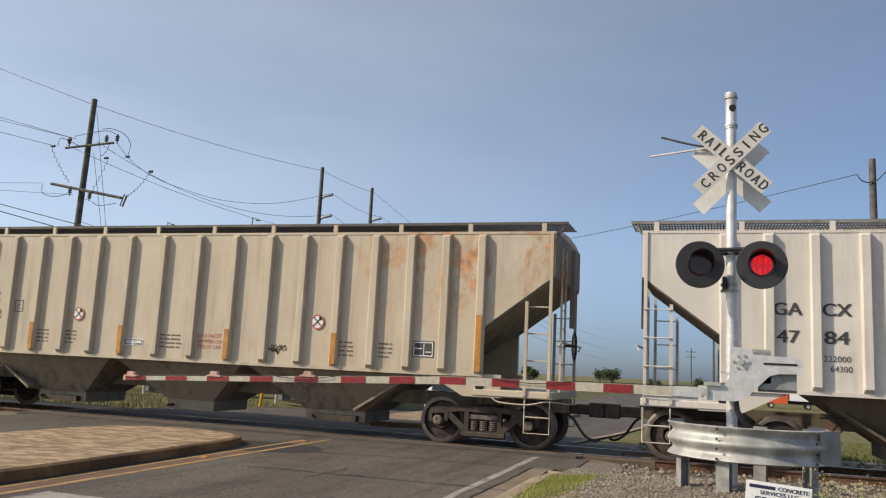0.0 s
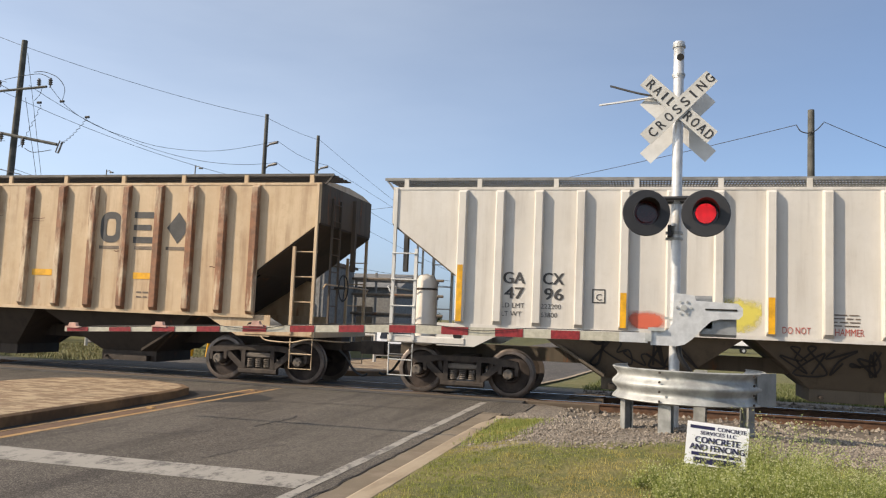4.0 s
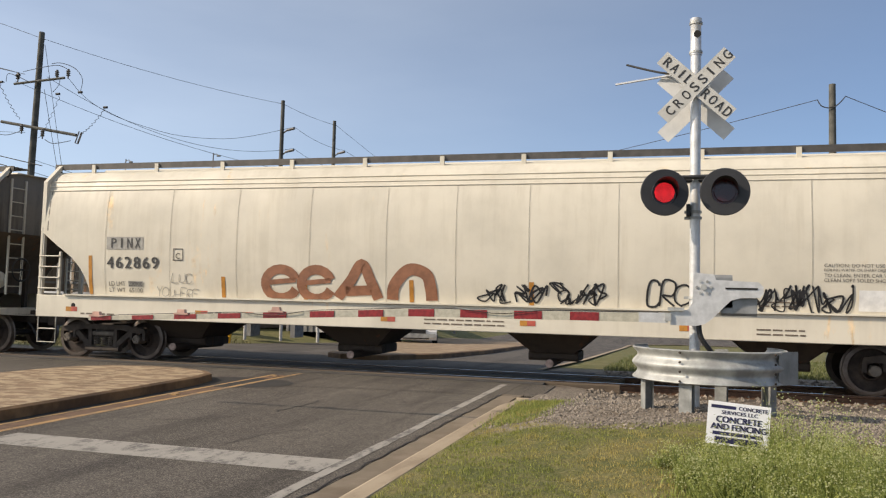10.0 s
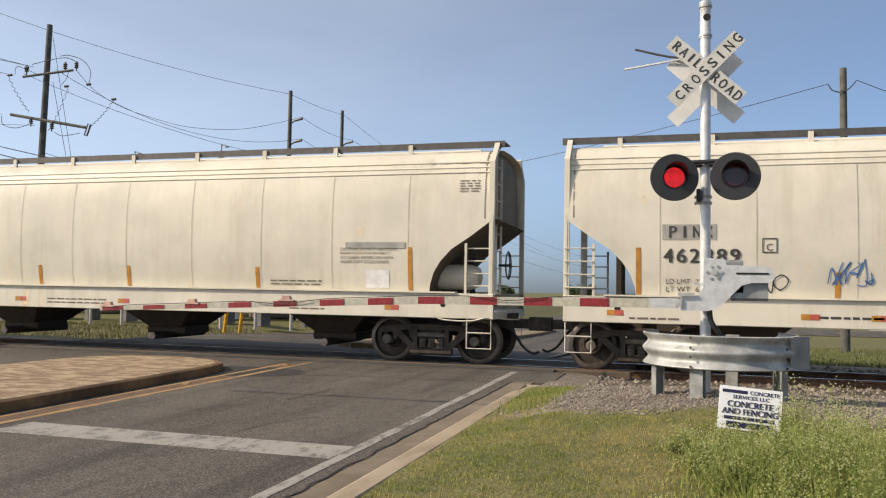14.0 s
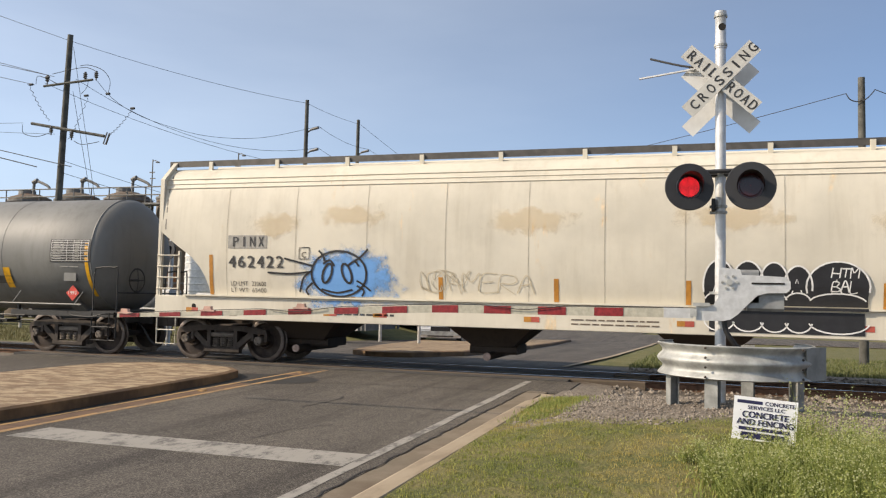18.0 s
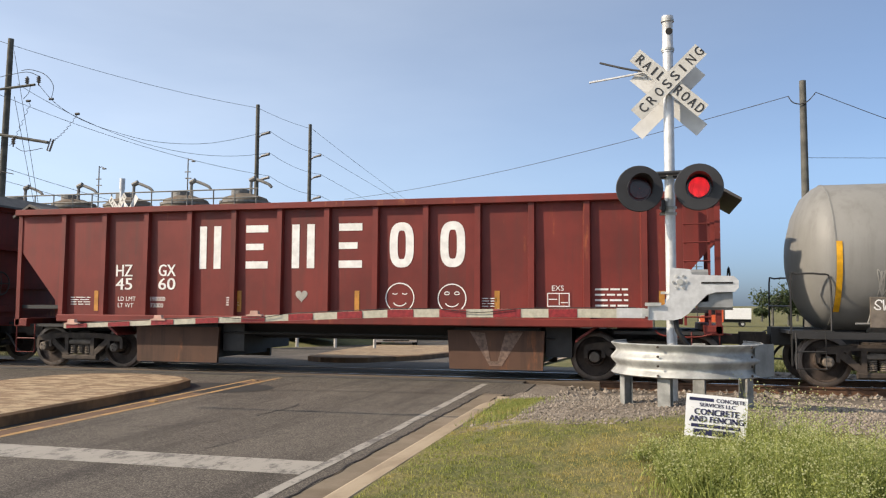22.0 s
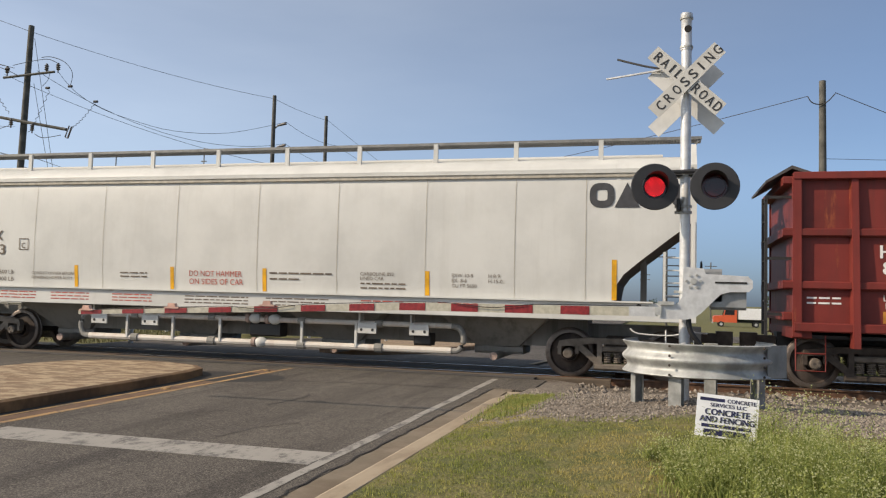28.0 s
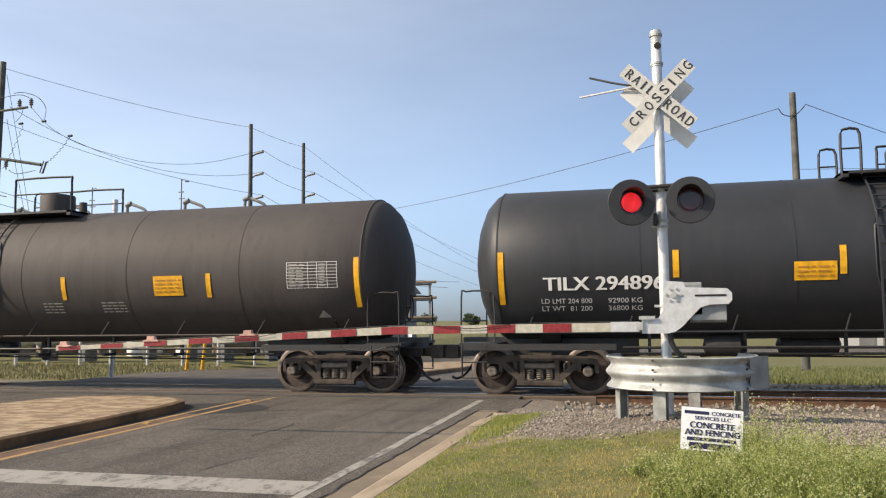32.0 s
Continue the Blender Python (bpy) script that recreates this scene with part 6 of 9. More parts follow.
def car_10():
    car = open_hopper("oxide red open ballast car with sloped ends and white company blocks", 7.53, [1.25 + 1.04 * k for k in range(13)], 3.5, True, "ballast cars of the passing train", (), ((2.95, 4.95), (9.95, 11.86)), 0.0)
    white_blocks((-2.95, -1.87, -0.83, 0.2, 1.28, 2.32), 2.18, car, RED_LAY)
    for s, x, z in (("HZ", -4.97, 2.03), ("GX", -3.92, 2.03), ("45", -4.97, 1.74), ("60", -3.92, 1.74)):
        write("reporting_mark", s, x, z, 0.25, WHITE_MARK, car, RED_LAY, 0.4, bold=0.015)
    for s, x, z in (("LD LMT", -4.9, 1.5), ("LT WT", -4.9, 1.36), ("190000", -4.1, 1.5), ("73000", -4.1, 1.36)):
        write("weight_stencil", s, x, z, 0.09, WHITE_MARK, car, RED_LAY)
    data_panel(4.39, 1.4, 0.46, 0.3, RED, WHITE_MARK, car, RED_LAY)
    write("stencil", "EXS", 4.5, 1.72, 0.1, WHITE_MARK, car, RED_LAY)
    for x, z, r, eye in ((1.5, 1.58, 0.29, -1), (2.56, 1.57, 0.28, 1)):
        m = Mesh()
        ribbon(m, [(x + r * math.cos(t), z + r * math.sin(t)) for t in np.linspace(0, 2 * math.pi, 25)], 0.022, RED_LAY)
        ribbon(m, [(x + 0.14 * math.cos(t), z - 0.06 + 0.1 * math.sin(t)) for t in np.linspace(3.5, 5.9, 8)], 0.02, RED_LAY)
        for e in (-0.1, 0.1):
            ribbon(m, [(x + e + 0.05 * math.cos(t), z + 0.1 + 0.03 * math.sin(t)) for t in (np.linspace(3.4, 6.0, 6) if eye < 0 else np.linspace(0, 6.3, 9))], 0.018, RED_LAY)
        stroke_mesh(m, "chalk_drawing", WHITE_MARK, car, "chalked smiling circle")
    h = Mesh().add([RED_LAY(-0.6 + 0.011 * 16 * math.sin(t) ** 3 * 0.75, 1.62 + 0.0085 * (13 * math.cos(t) - 5 * math.cos(2 * t) - 2 * math.cos(3 * t) - math.cos(4 * t))) for t in np.linspace(0, 6.1, 28)], [tuple(range(28))])
    stroke_mesh(h, "chalk_drawing", GREY_MARK, car)
    write("stencil", "MWB", 1.35, 1.14, 0.09, WHITE_MARK, car, RED_LAY)
    for x, w in ((5.3, 0.6), (-6.1, 0.5), (3.1, 0.35), (-2.3, 0.3)):
        bars("small_stencil", x, 1.4, w, 0.4 if w > 0.5 else 0.2, 4, WHITE_MARK, car, RED_LAY)
    for x in (-5.45, -2.0, 0.6, 3.45, 6.5):
        patch("reflective_tape", [(x - 0.05, x + 0.05, 1.28, 1.72)], ORANGE, car, RED_LAY)
    TRAIN.append((car, -54.87))


def tall_red_car(number, place):
    car = open_hopper("tall oxide red open ballast car with white company blocks", 7.32, [0.98, 2.55, 3.6, 4.63, 5.65, 6.67, 7.66, 8.67, 9.72, 10.78, 11.82, 13.5], 3.8, False, "ballast cars of the passing train", (1.86, 2.78), ((3.53, 5.41), (9.3, 11.1)), 0.32)
    white_blocks((-3.4, -2.36, -1.36, -0.4, 0.63, 1.66), 2.0, car, RED_LAY)
    write("reporting_mark", "HZGX", -5.94, 2.33, 0.23, WHITE_MARK, car, RED_LAY, 0.84, bold=0.015)
    write("reporting_mark", number, -5.9, 2.05, 0.23, WHITE_MARK, car, RED_LAY, 0.76, bold=0.015)
    write("weight_stencil", "LD LMT 188500", -5.89, 1.6, 0.1, WHITE_MARK, car, RED_LAY, 0.87)
    write("weight_stencil", "LT WT  74500", -5.86, 1.47, 0.1, WHITE_MARK, car, RED_LAY, 0.84)
    for x, z in ((-0.43, 3.6), (0.62, 1.86)):
        write("warning_stencil", "WARNING!", x, z, 0.1, ORANGE, car, RED_LAY, 0.52)
        bars("warning_text", x, z - 0.25, 0.5, 0.2, 3, ORANGE, car, RED_LAY)
    write("stencil", "MWB", -4.3, 1.62, 0.09, WHITE_MARK, car, RED_LAY)
    bars("small_stencil", -4.3, 1.25, 0.3, 0.16, 2, WHITE_MARK, car, RED_LAY)
    bars("small_stencil", 3.6, 1.25, 0.3, 0.16, 2, WHITE_MARK, car, RED_LAY)
    data_panel(4.72, 1.28, 0.45, 0.36, BLACK_MARK, WHITE_MARK, car, RED_LAY)
    for x in (-5.9, -2.9, 2.2, 5.55):
        patch("reflective_tape", [(x, x + 0.42, 1.22, 1.42)], ORANGE, car, RED_LAY)
    bars("small_stencil", 6.3, 1.4, 0.5, 0.16, 2, WHITE_MARK, car, RED_LAY)
    bars("small_stencil", -7.1, 1.5, 0.55, 0.18, 2, WHITE_MARK, car, RED_LAY)
    TRAIN.append((car, place))


def car_13():
    ends = [(0.0, 3.0), (0.5, 2.62), (1.0, 2.22), (1.28, 1.98), (1.40, 1.8), (1.44, 1.6), (1.46, 1.46)]
    car, lay = smooth_hopper("light grey smooth covered hopper car with discharge pipes", WHITE, 8.8, SHELL_FLAT, ends, (1.12, 1.46), (3.6, 6.9, 10.4, 13.8), GREY_UNDER, COVERED, [1.6, 3.25, 5.07, 6.91, 8.84, 10.63, 12.5, 14.28, 15.62], 1.65, "light", True, BOARD_GREY)
    up = lambda x, z: tuple(Vector(lay(x, z)) + Vector((0, -0.004, 0)))
    company_shapes(("ring", "wedge", "post", "diamond"), (6.88, 7.34, 7.8, 8.22), 3.22, 0.46, 0.47, plain("dark_grey_mark", (0.045, 0.045, 0.048), 0.6), car, up, 0.13)
    write("reporting_mark", "GPFX", -7.27, 2.52, 0.23, FADED_MARK, car, up, 0.84, bold=0.015)
    write("reporting_mark", "11333", -7.2, 2.2, 0.23, FADED_MARK, car, up, 0.84, bold=0.015)
    write("weight_stencil", "LD LMT 216600 LB", -7.2, 1.76, 0.09, FADED_MARK, car, up, 1.1)
    write("weight_stencil", "LT WT  69400 LB", -7.2, 1.6, 0.09, FADED_MARK, car, up, 1.1)
    outline("plate_mark", -5.97, 2.31, 0.26, 0.26, 0.018, FADED_MARK, car, up)
    write("plate_letter", "C", -5.9, 2.35, 0.12, FADED_MARK, car, up)
    write("warning_stencil", "DO NOT HAMMER", -1.55, 1.79, 0.12, RED_MARK, car, up, 1.25)
    write("warning_stencil", "ON SIDES OF CAR", -1.55, 1.62, 0.12, RED_MARK, car, up, 1.28)
    write("notice_stencil", "CONSULT OWNER BEFORE", -5.6, 1.76, 0.065, FADED_MARK, car, up)
    write("notice_stencil", "REPAIRING HOPPER BODY", -5.6, 1.66, 0.065, FADED_MARK, car, up)
    sill = lambda x, z: (x, -1.606, z)
    for x, w, mat in ((-8.0, 1.0, FADED_MARK), (-6.6, 1.2, RED_MARK), (-5.0, 1.0, RED_MARK), (-3.4, 1.0, RED_MARK), (-1.6, 1.5, FADED_MARK), (0.3, 1.4, FADED_MARK), (2.4, 0.9, RED_MARK), (4.0, 0.8, RED_MARK), (6.0, 1.0, FADED_MARK)):
        bars("sill_stencil", x, 1.2, w, 0.2, 3, mat, car, sill)
    for k, (a, b) in enumerate((("EXW 10-8", "H 8-9"), ("EX  8-6", "H 15-0"), ("CU FT 5650", ""))):
        write("size_stencil", a, 4.25, 1.87 - 0.1 * k, 0.07, FADED_MARK, car, up)
        if b:
            write("size_stencil", b, 4.98, 1.87 - 0.1 * k, 0.07, FADED_MARK, car, up)
    bars("small_stencil", 0.34, 1.84, 1.42, 0.1, 1, FADED_MARK, car, up)
    bars("small_stencil", 0.34, 1.72, 0.7, 0.1, 1, FADED_MARK, car, up)
    bars("small_stencil", 2.35, 1.58, 0.95, 0.18, 2, FADED_MARK, car, up)
    write("size_stencil", "CARBOLINE 892", 2.35, 1.87, 0.07, FADED_MARK, car, up)
    write("size_stencil", "LINED CAR", 2.35, 1.78, 0.07, FADED_MARK, car, up)
    bars("small_stencil", -3.27, 1.72, 0.68, 0.16, 2, FADED_MARK, car, up)
    tape((-7.35, 7.35), 1.5, 2.25, YELLOW, car, lay, 0.09)
    tape((-4.41, -1.97, 0.22, 3.75), 1.5, 1.98, YELLOW, car, lay, 0.09)
    TRAIN.append((car, -105.245))


def black_tank(label, place, first):
    car, lay, end = tank_car(label, TANK_BLACK if first else TANK_DUSTY, 16.05, 1.53, 2.58, "black tank cars of the passing train", -1.05, (-1.75, 0.85))
    up = lambda x, z: tuple(Vector(lay(x, z)) + Vector((0, -0.008, 0)))
    for x in (-7.95, 7.95):
        patch("reflective_tape", [(x - 0.055, x + 0.055, 1.75, 2.75)], YELLOW, car, lay)
    oval = [(-1.0 + 0.4 * math.copysign(abs(math.cos(t)) ** 0.6, math.cos(t)), 2.6 + 0.8 * math.copysign(abs(math.sin(t)) ** 0.7, math.sin(t))) for t in np.linspace(0, 6.2832, 29)]
    part("ladder_recess", Mesh().tube([lay(x, z) for x, z in oval], 0.02, 6), TANK_BLACK, car, "raised rim round the ladder recess", smooth=True)
    if first:
        write("reporting_mark", "TILX 294896", -7.15, 2.0, 0.25, WHITE_MARK, car, lay, 2.2, bold=0.025)
        for k, (a, b) in enumerate((("LD LMT 204 800", "92900 KG"), ("LT WT  81 200", "36800 KG"))):
            write("weight_stencil", a, -7.2, 1.76 - k * 0.14, 0.09, WHITE_MARK, car, lay, 0.95)
            write("weight_stencil", b, -5.95, 1.76 - k * 0.14, 0.09, WHITE_MARK, car, lay, 0.62)
        write("cargo_stencil", "INEDIBLE NOT INTENDED FOR HUMAN FOOD", 2.91, 2.0, 0.14, WHITE_MARK, car, lay, 3.1, bold=0.015)
        for x in (-4.72, -1.92, 1.58, 5.0):
            patch("reflective_tape", [(x - 0.055, x + 0.055, 2.2, 2.7)], YELLOW, car, lay)
        data_panel(-2.72, 2.1, 0.7, 0.33, YELLOW, None, car, lay, "emergency_notice")
        bars("notice_text", -2.67, 2.14, 0.6, 0.24, 3, ORANGE, car, up)
        data_panel(-0.13, 1.42, 0.41, 0.34, YELLOW, None, car, lay, "yellow_notice")
        for k, s in enumerate(("REMOVE ALL RESIDUAL", "COMMODITY BEFORE", "CLOSING TANK CAR")):
            write("small_stencil", s, 0.85, 1.74 - 0.065 * k, 0.05, FAINT_MARK, car, lay, 0.6 if k == 0 else 0.52)
        for s, z, w in (("MAXIMUM OPERATING PRESSURE", 1.9, 0.92), ("FOR HEATER COILS 150 PSI", 1.825, 0.76), ("EXTERIOR HEATER PIPES", 1.745, 0.72), ("NO INLET OR OUTLET", 1.675, 0.62), ("PIPE CAPS REQUIRED", 1.605, 0.66), ("VENT TANK WHEN UNLOADING", 1.52, 0.86)):
            write("small_stencil", s, 1.6, z, 0.052, FAINT_MARK, car, lay, w)
        for x, w, z, n in ((5.27, 1.4, 1.86, 2), (5.27, 0.7, 1.72, 2)):
            bars("small_stencil", x, z, w, 0.1, n, GREY_MARK, car, lay)
        grid_table(6.8, 1.98, 1.05, 0.5, car, lay)
    else:
        grid_table(6.44, 2.15, 1.1, 0.52, car, lay)
        data_panel(3.35, 2.05, 0.7, 0.42, YELLOW, None, car, lay, "emergency_notice")
        bars("notice_text", 3.4, 2.1, 0.6, 0.32, 4, ORANGE, car, up)
        for x in (1.1, 4.65):
            patch("reflective_tape", [(x - 0.055, x + 0.055, 2.0, 2.5)], YELLOW, car, lay)
        for x, w in ((0.5, 0.5), (2.0, 0.6)):
            bars("small_stencil", x, 1.7, w, 0.26, 4, GREY_MARK, car, lay)
        m = Mesh().add([up(7.15 + a, 1.5 + b) for a, b in ((-0.2, 0), (0, -0.2), (0.2, 0), (0, 0.2))], [(0, 1, 2, 3)])
        stroke_mesh(m, "hazard_placard", GREY_MARK, car, "empty grey placard holder")
    trucks(car, (-7.3, 7.3))
    draft_gear(car, end, 0.62, BLACK_STEEL)
    TRAIN.append((car, place))


car_0(), car_1(), car_2(), car_3(), car_4(), car_5(), car_6(), car_7(), car_8(), car_9(), car_10()
tall_red_car("8783", -71.075)
tall_red_car("8756", -87.5)
car_13()
black_tank("black tank car with white stencils and yellow tape", -123.97, True)
black_tank("dark grey-black tank car with a stencilled data table", -142.8, False)

# ---- ground, road and track ----
KERB_X = -2.14


def fall(y):
    """The land drops gently beyond the railway bank."""
    return -0.033 * (min(y, 60) - 19) if y > 19 else 0.0


def down(x, y):
    """A point of the level plan carried along the line of sight to the falling land."""
    k = min(1.9, max(1.0, 0.873 / (1.5 - 0.033 * min(y, 40)))) if y > 19 else 1.0
    return k * x, k * y, fall(k * y)


def verge(x, y):
    """Height of the ground beside the road."""
    if x < (KERB_X if y < 18.5 else -3.4):
        return -0.07 + fall(y) * max(0, min(1, (x + 17) / 2)) - (0.1 if y > 19 else 0)
    mound = 0.30 * math.exp(-((x - 0.6) / 2.6) ** 2 - ((y - 9.3) / 2.6) ** 2)
    base = 0.10 if y < 11.5 else 0.10 - (0.12 + 0.15 * max(0, min(1, (x + 2.0) / 1.6))) * min(1, (y - 11.5) / 2.6)
    if y > 18.6:
        base = -0.17 + 0.13 * min(1, (y - 18.6) / 0.7)
    base += fall(y)
    ramp_in = min(1, (x - KERB_X) / 0.8)
    bumps = (0.025 if y < 18.6 else 0.015) * noise.noise(Vector((x * 0.9, y * 0.9, 3)))
    return base + (mound if y < 14 else mound * max(0, 1 - (y - 14))) * ramp_in + bumps


def ground_material():
    m, nt, b = material("verge_ground")
    geo = nt.nodes.new("ShaderNodeNewGeometry")
    sep = nt.nodes.new("ShaderNodeSeparateXYZ")
    nt.links.new(geo.outputs["Position"], sep.inputs[0])
    wob = mathnode(nt, "MULTIPLY", mathnode(nt, "SUBTRACT", noise_tex(nt, 1.3, 5), 0.5), 1.8)
    y = mathnode(nt, "ADD", sep.outputs[1], wob)
    x = mathnode(nt, "ADD", sep.outputs[0], wob)
    n1 = noise_tex(nt, 2.2, 6)
    n2 = noise_tex(nt, 40, 3)
    grass = mix(nt, ramp(nt, n1, 0.35, 0.65), (0.10, 0.105, 0.024), (0.20, 0.165, 0.06))
    grass = mix(nt, mathnode(nt, "MULTIPLY", n2, 0.6), grass, (0.05, 0.06, 0.015))
    vor = node(nt, "ShaderNodeTexVoronoi", Scale=26.0)
    tc = nt.nodes.new("ShaderNodeTexCoord")
    nt.links.new(tc.outputs["Object"], vor.inputs["Vector"])
    stone = mix(nt, vor.outputs["Color"], (0.10, 0.083, 0.066), (0.29, 0.245, 0.195))
    stone = mix(nt, ramp(nt, noise_tex(nt, 1.1, 4), 0.45, 0.75), stone, (0.11, 0.08, 0.055))
    # gravel beside the track and round the signal, grass elsewhere
    near = ramp(nt, y, 8.0, 8.6)
    left = ramp(nt, mathnode(nt, "ADD", y, mathnode(nt, "MULTIPLY", x, 0.35)), 7.75, 8.3)
    far = mathnode(nt, "SUBTRACT", 1.0, ramp(nt, y, 20.3, 21.3))
    gravel = mathnode(nt, "MULTIPLY", mathnode(nt, "MULTIPLY", near, left), far)
    gravel = mathnode(nt, "MAXIMUM", gravel, mathnode(nt, "MULTIPLY", ramp(nt, x, 1.75, 2.2), far))
    col = mix(nt, gravel, grass, stone)
    nt.links.new(col, b.inputs["Base Color"])
    b.inputs["Roughness"].default_value = 0.95
    bump(nt, b, mathnode(nt, "ADD", vor.outputs["Distance"], n2), 0.5, 0.03)
    return m


GROUND = ground_material()


def asphalt_material():
    m, nt, b = material("worn_asphalt")
    f = noise_tex(nt, 0.5, 6, 0.65, (1.6, 0.35, 1))
    col = mix(nt, ramp(nt, f, 0.3, 0.7), (0.06, 0.052, 0.043), (0.113, 0.099, 0.083))
    stain = ramp(nt, noise_tex(nt, 0.9, 6, 0.7, (1.0, 0.6, 1)), 0.50, 0.68)
    col = mix(nt, mathnode(nt, "MULTIPLY", stain, 0.7), col, (0.036, 0.031, 0.028))
    col = mix(nt, mathnode(nt, "MULTIPLY", ramp(nt, noise_tex(nt, 7, 6, 0.7), 0.45, 0.62), 0.45), col, (0.045, 0.039, 0.034))
    b.inputs["Specular IOR Level"].default_value = 0.2
    grit = noise_tex(nt, 55, 4, 0.8)
    col = mix(nt, mathnode(nt, "MULTIPLY", ramp(nt, grit, 0.5, 0.66), 0.8), col, (0.21, 0.188, 0.165))
    chips = node(nt, "ShaderNodeTexVoronoi", Scale=95.0)
    tc = nt.nodes.new("ShaderNodeTexCoord")
    nt.links.new(tc.outputs["Object"], chips.inputs["Vector"])
    bw = nt.nodes.new("ShaderNodeRGBToBW")
    nt.links.new(chips.outputs["Color"], bw.inputs[0])
    col = mix(nt, mathnode(nt, "MULTIPLY", ramp(nt, bw.outputs[0], 0.66, 0.76), 0.7), col, (0.21, 0.183, 0.153))
    col = mix(nt, mathnode(nt, "MULTIPLY", ramp(nt, bw.outputs[0], 0.33, 0.25), 0.5), col, (0.018, 0.016, 0.014))
    tracks = ramp(nt, noise_tex(nt, 0.8, 5, 0.6, (2.4, 0.12, 1)), 0.5, 0.62)
    col = mix(nt, mathnode(nt, "MULTIPLY", tracks, 0.35), col, (0.03, 0.026, 0.023))
    nt.links.new(col, b.inputs["Base Color"])
    b.inputs["Roughness"].default_value = 0.85
    bump(nt, b, mathnode(nt, "ADD", grit, noise_tex(nt, 1.5, 3)), 0.35, 0.006)
    return m


def concrete_material(name, a, c, stain=(0.10, 0.065, 0.035), amount=0.5, stretch=(1, 1, 1), sharp=0.15):
    m, nt, b = material(name)
    col = mix(nt, ramp(nt, noise_tex(nt, 1.2, 6, 0.65, stretch), 0.5 - sharp, 0.5 + sharp), a, c)
    col = mix(nt, mathnode(nt, "MULTIPLY", ramp(nt, noise_tex(nt, 0.8, 7, 0.7, stretch), 0.45, 0.62), amount), col, stain)
    fine = noise_tex(nt, 60, 4)
    col = mix(nt, mathnode(nt, "MULTIPLY", fine, 0.3), col, tuple(v * 0.5 for v in a))
    nt.links.new(col, b.inputs["Base Color"])
    b.inputs["Roughness"].default_value = 0.9
    bump(nt, b, fine, 0.3, 0.006)
    return m


def worn_paint(name, colour, under=(0.10, 0.092, 0.083), wear=0.5):
    m, nt, b = material(name)
    w = ramp(nt, noise_tex(nt, 5, 8, 0.8, (1, 0.5, 1)), 0.48, 0.62)
    col = mix(nt, mathnode(nt, "MULTIPLY", w, wear), mix(nt, noise_tex(nt, 2, 4), colour, tuple(c * 0.75 for c in colour)), under)
    nt.links.new(col, b.inputs["Base Color"])
    b.inputs["Roughness"].default_value = 0.8
    return m


ASPHALT = asphalt_material()
KERB = concrete_material("kerb_concrete", (0.37, 0.295, 0.205), (0.31, 0.24, 0.16), (0.15, 0.10, 0.06), 0.4, (3, 1, 1))
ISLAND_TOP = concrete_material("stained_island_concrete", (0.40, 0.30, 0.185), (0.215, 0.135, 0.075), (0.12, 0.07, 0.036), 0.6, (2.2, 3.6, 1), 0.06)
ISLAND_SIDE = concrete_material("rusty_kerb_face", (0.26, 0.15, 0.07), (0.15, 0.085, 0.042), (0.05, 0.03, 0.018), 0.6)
WHITE_LINE = worn_paint("worn_white_road_paint", (0.34, 0.315, 0.275), wear=0.95)
YELLOW_LINE = worn_paint("worn_yellow_road_paint", (0.42, 0.25, 0.10), wear=0.85)
TAR = plain("dark_dirt_and_tar", (0.022, 0.02, 0.018), 0.85)
CROSS_PANEL = concrete_material("dark_crossing_surface", (0.06, 0.055, 0.05), (0.09, 0.08, 0.07), (0.03, 0.028, 0.026), 0.6)
TIMBER = concrete_material("weathered_timber", (0.17, 0.125, 0.085), (0.10, 0.075, 0.05), (0.05, 0.035, 0.025), 0.6, (0.4, 4, 4))
RAIL_SIDE = plain("rusty_rail", (0.13, 0.066, 0.036), 0.8, 0.2, 0.4)
RAIL_TOP = plain("polished_rail_head", (0.45, 0.44, 0.43), 0.22, 1.0, 0.1)


def build_ground():
    xs = sorted(set([-2500, -1200, -600, -300, -150, -80, -50, -35, -25] + list(np.arange(-20, -2.5, 2.0)) + [-3.45, -3.3, -2.9, -2.5, KERB_X - 0.01, KERB_X + 0.02, -2.1, -2.02]
                    + list(np.arange(-1.9, 8, 0.3)) + list(np.arange(8, 24, 2.0)) + [30, 45, 70, 120, 250, 500, 1200, 2500]))
    ys = sorted(set([-600, -200, -60, -20, -8, -3] + list(np.arange(-2, 20.6, 0.3)) + list(np.arange(21, 30, 1.0)) + [34, 38, 42, 46, 50, 54, 58, 62, 70, 110, 200, 400, 900, 2500]))
    m = Mesh()
    m.v = [(float(x), float(y), verge(float(x), float(y))) for y in ys for x in xs]
    n = len(xs)
    m.f = [(j * n + i, j * n + i + 1, (j + 1) * n + i + 1, (j + 1) * n + i) for j in range(len(ys) - 1) for i in range(n - 1)]
    tagged(part("ground", m, GROUND, smooth=True), "grass and gravel ground round the crossing", "ground", kind="structure")


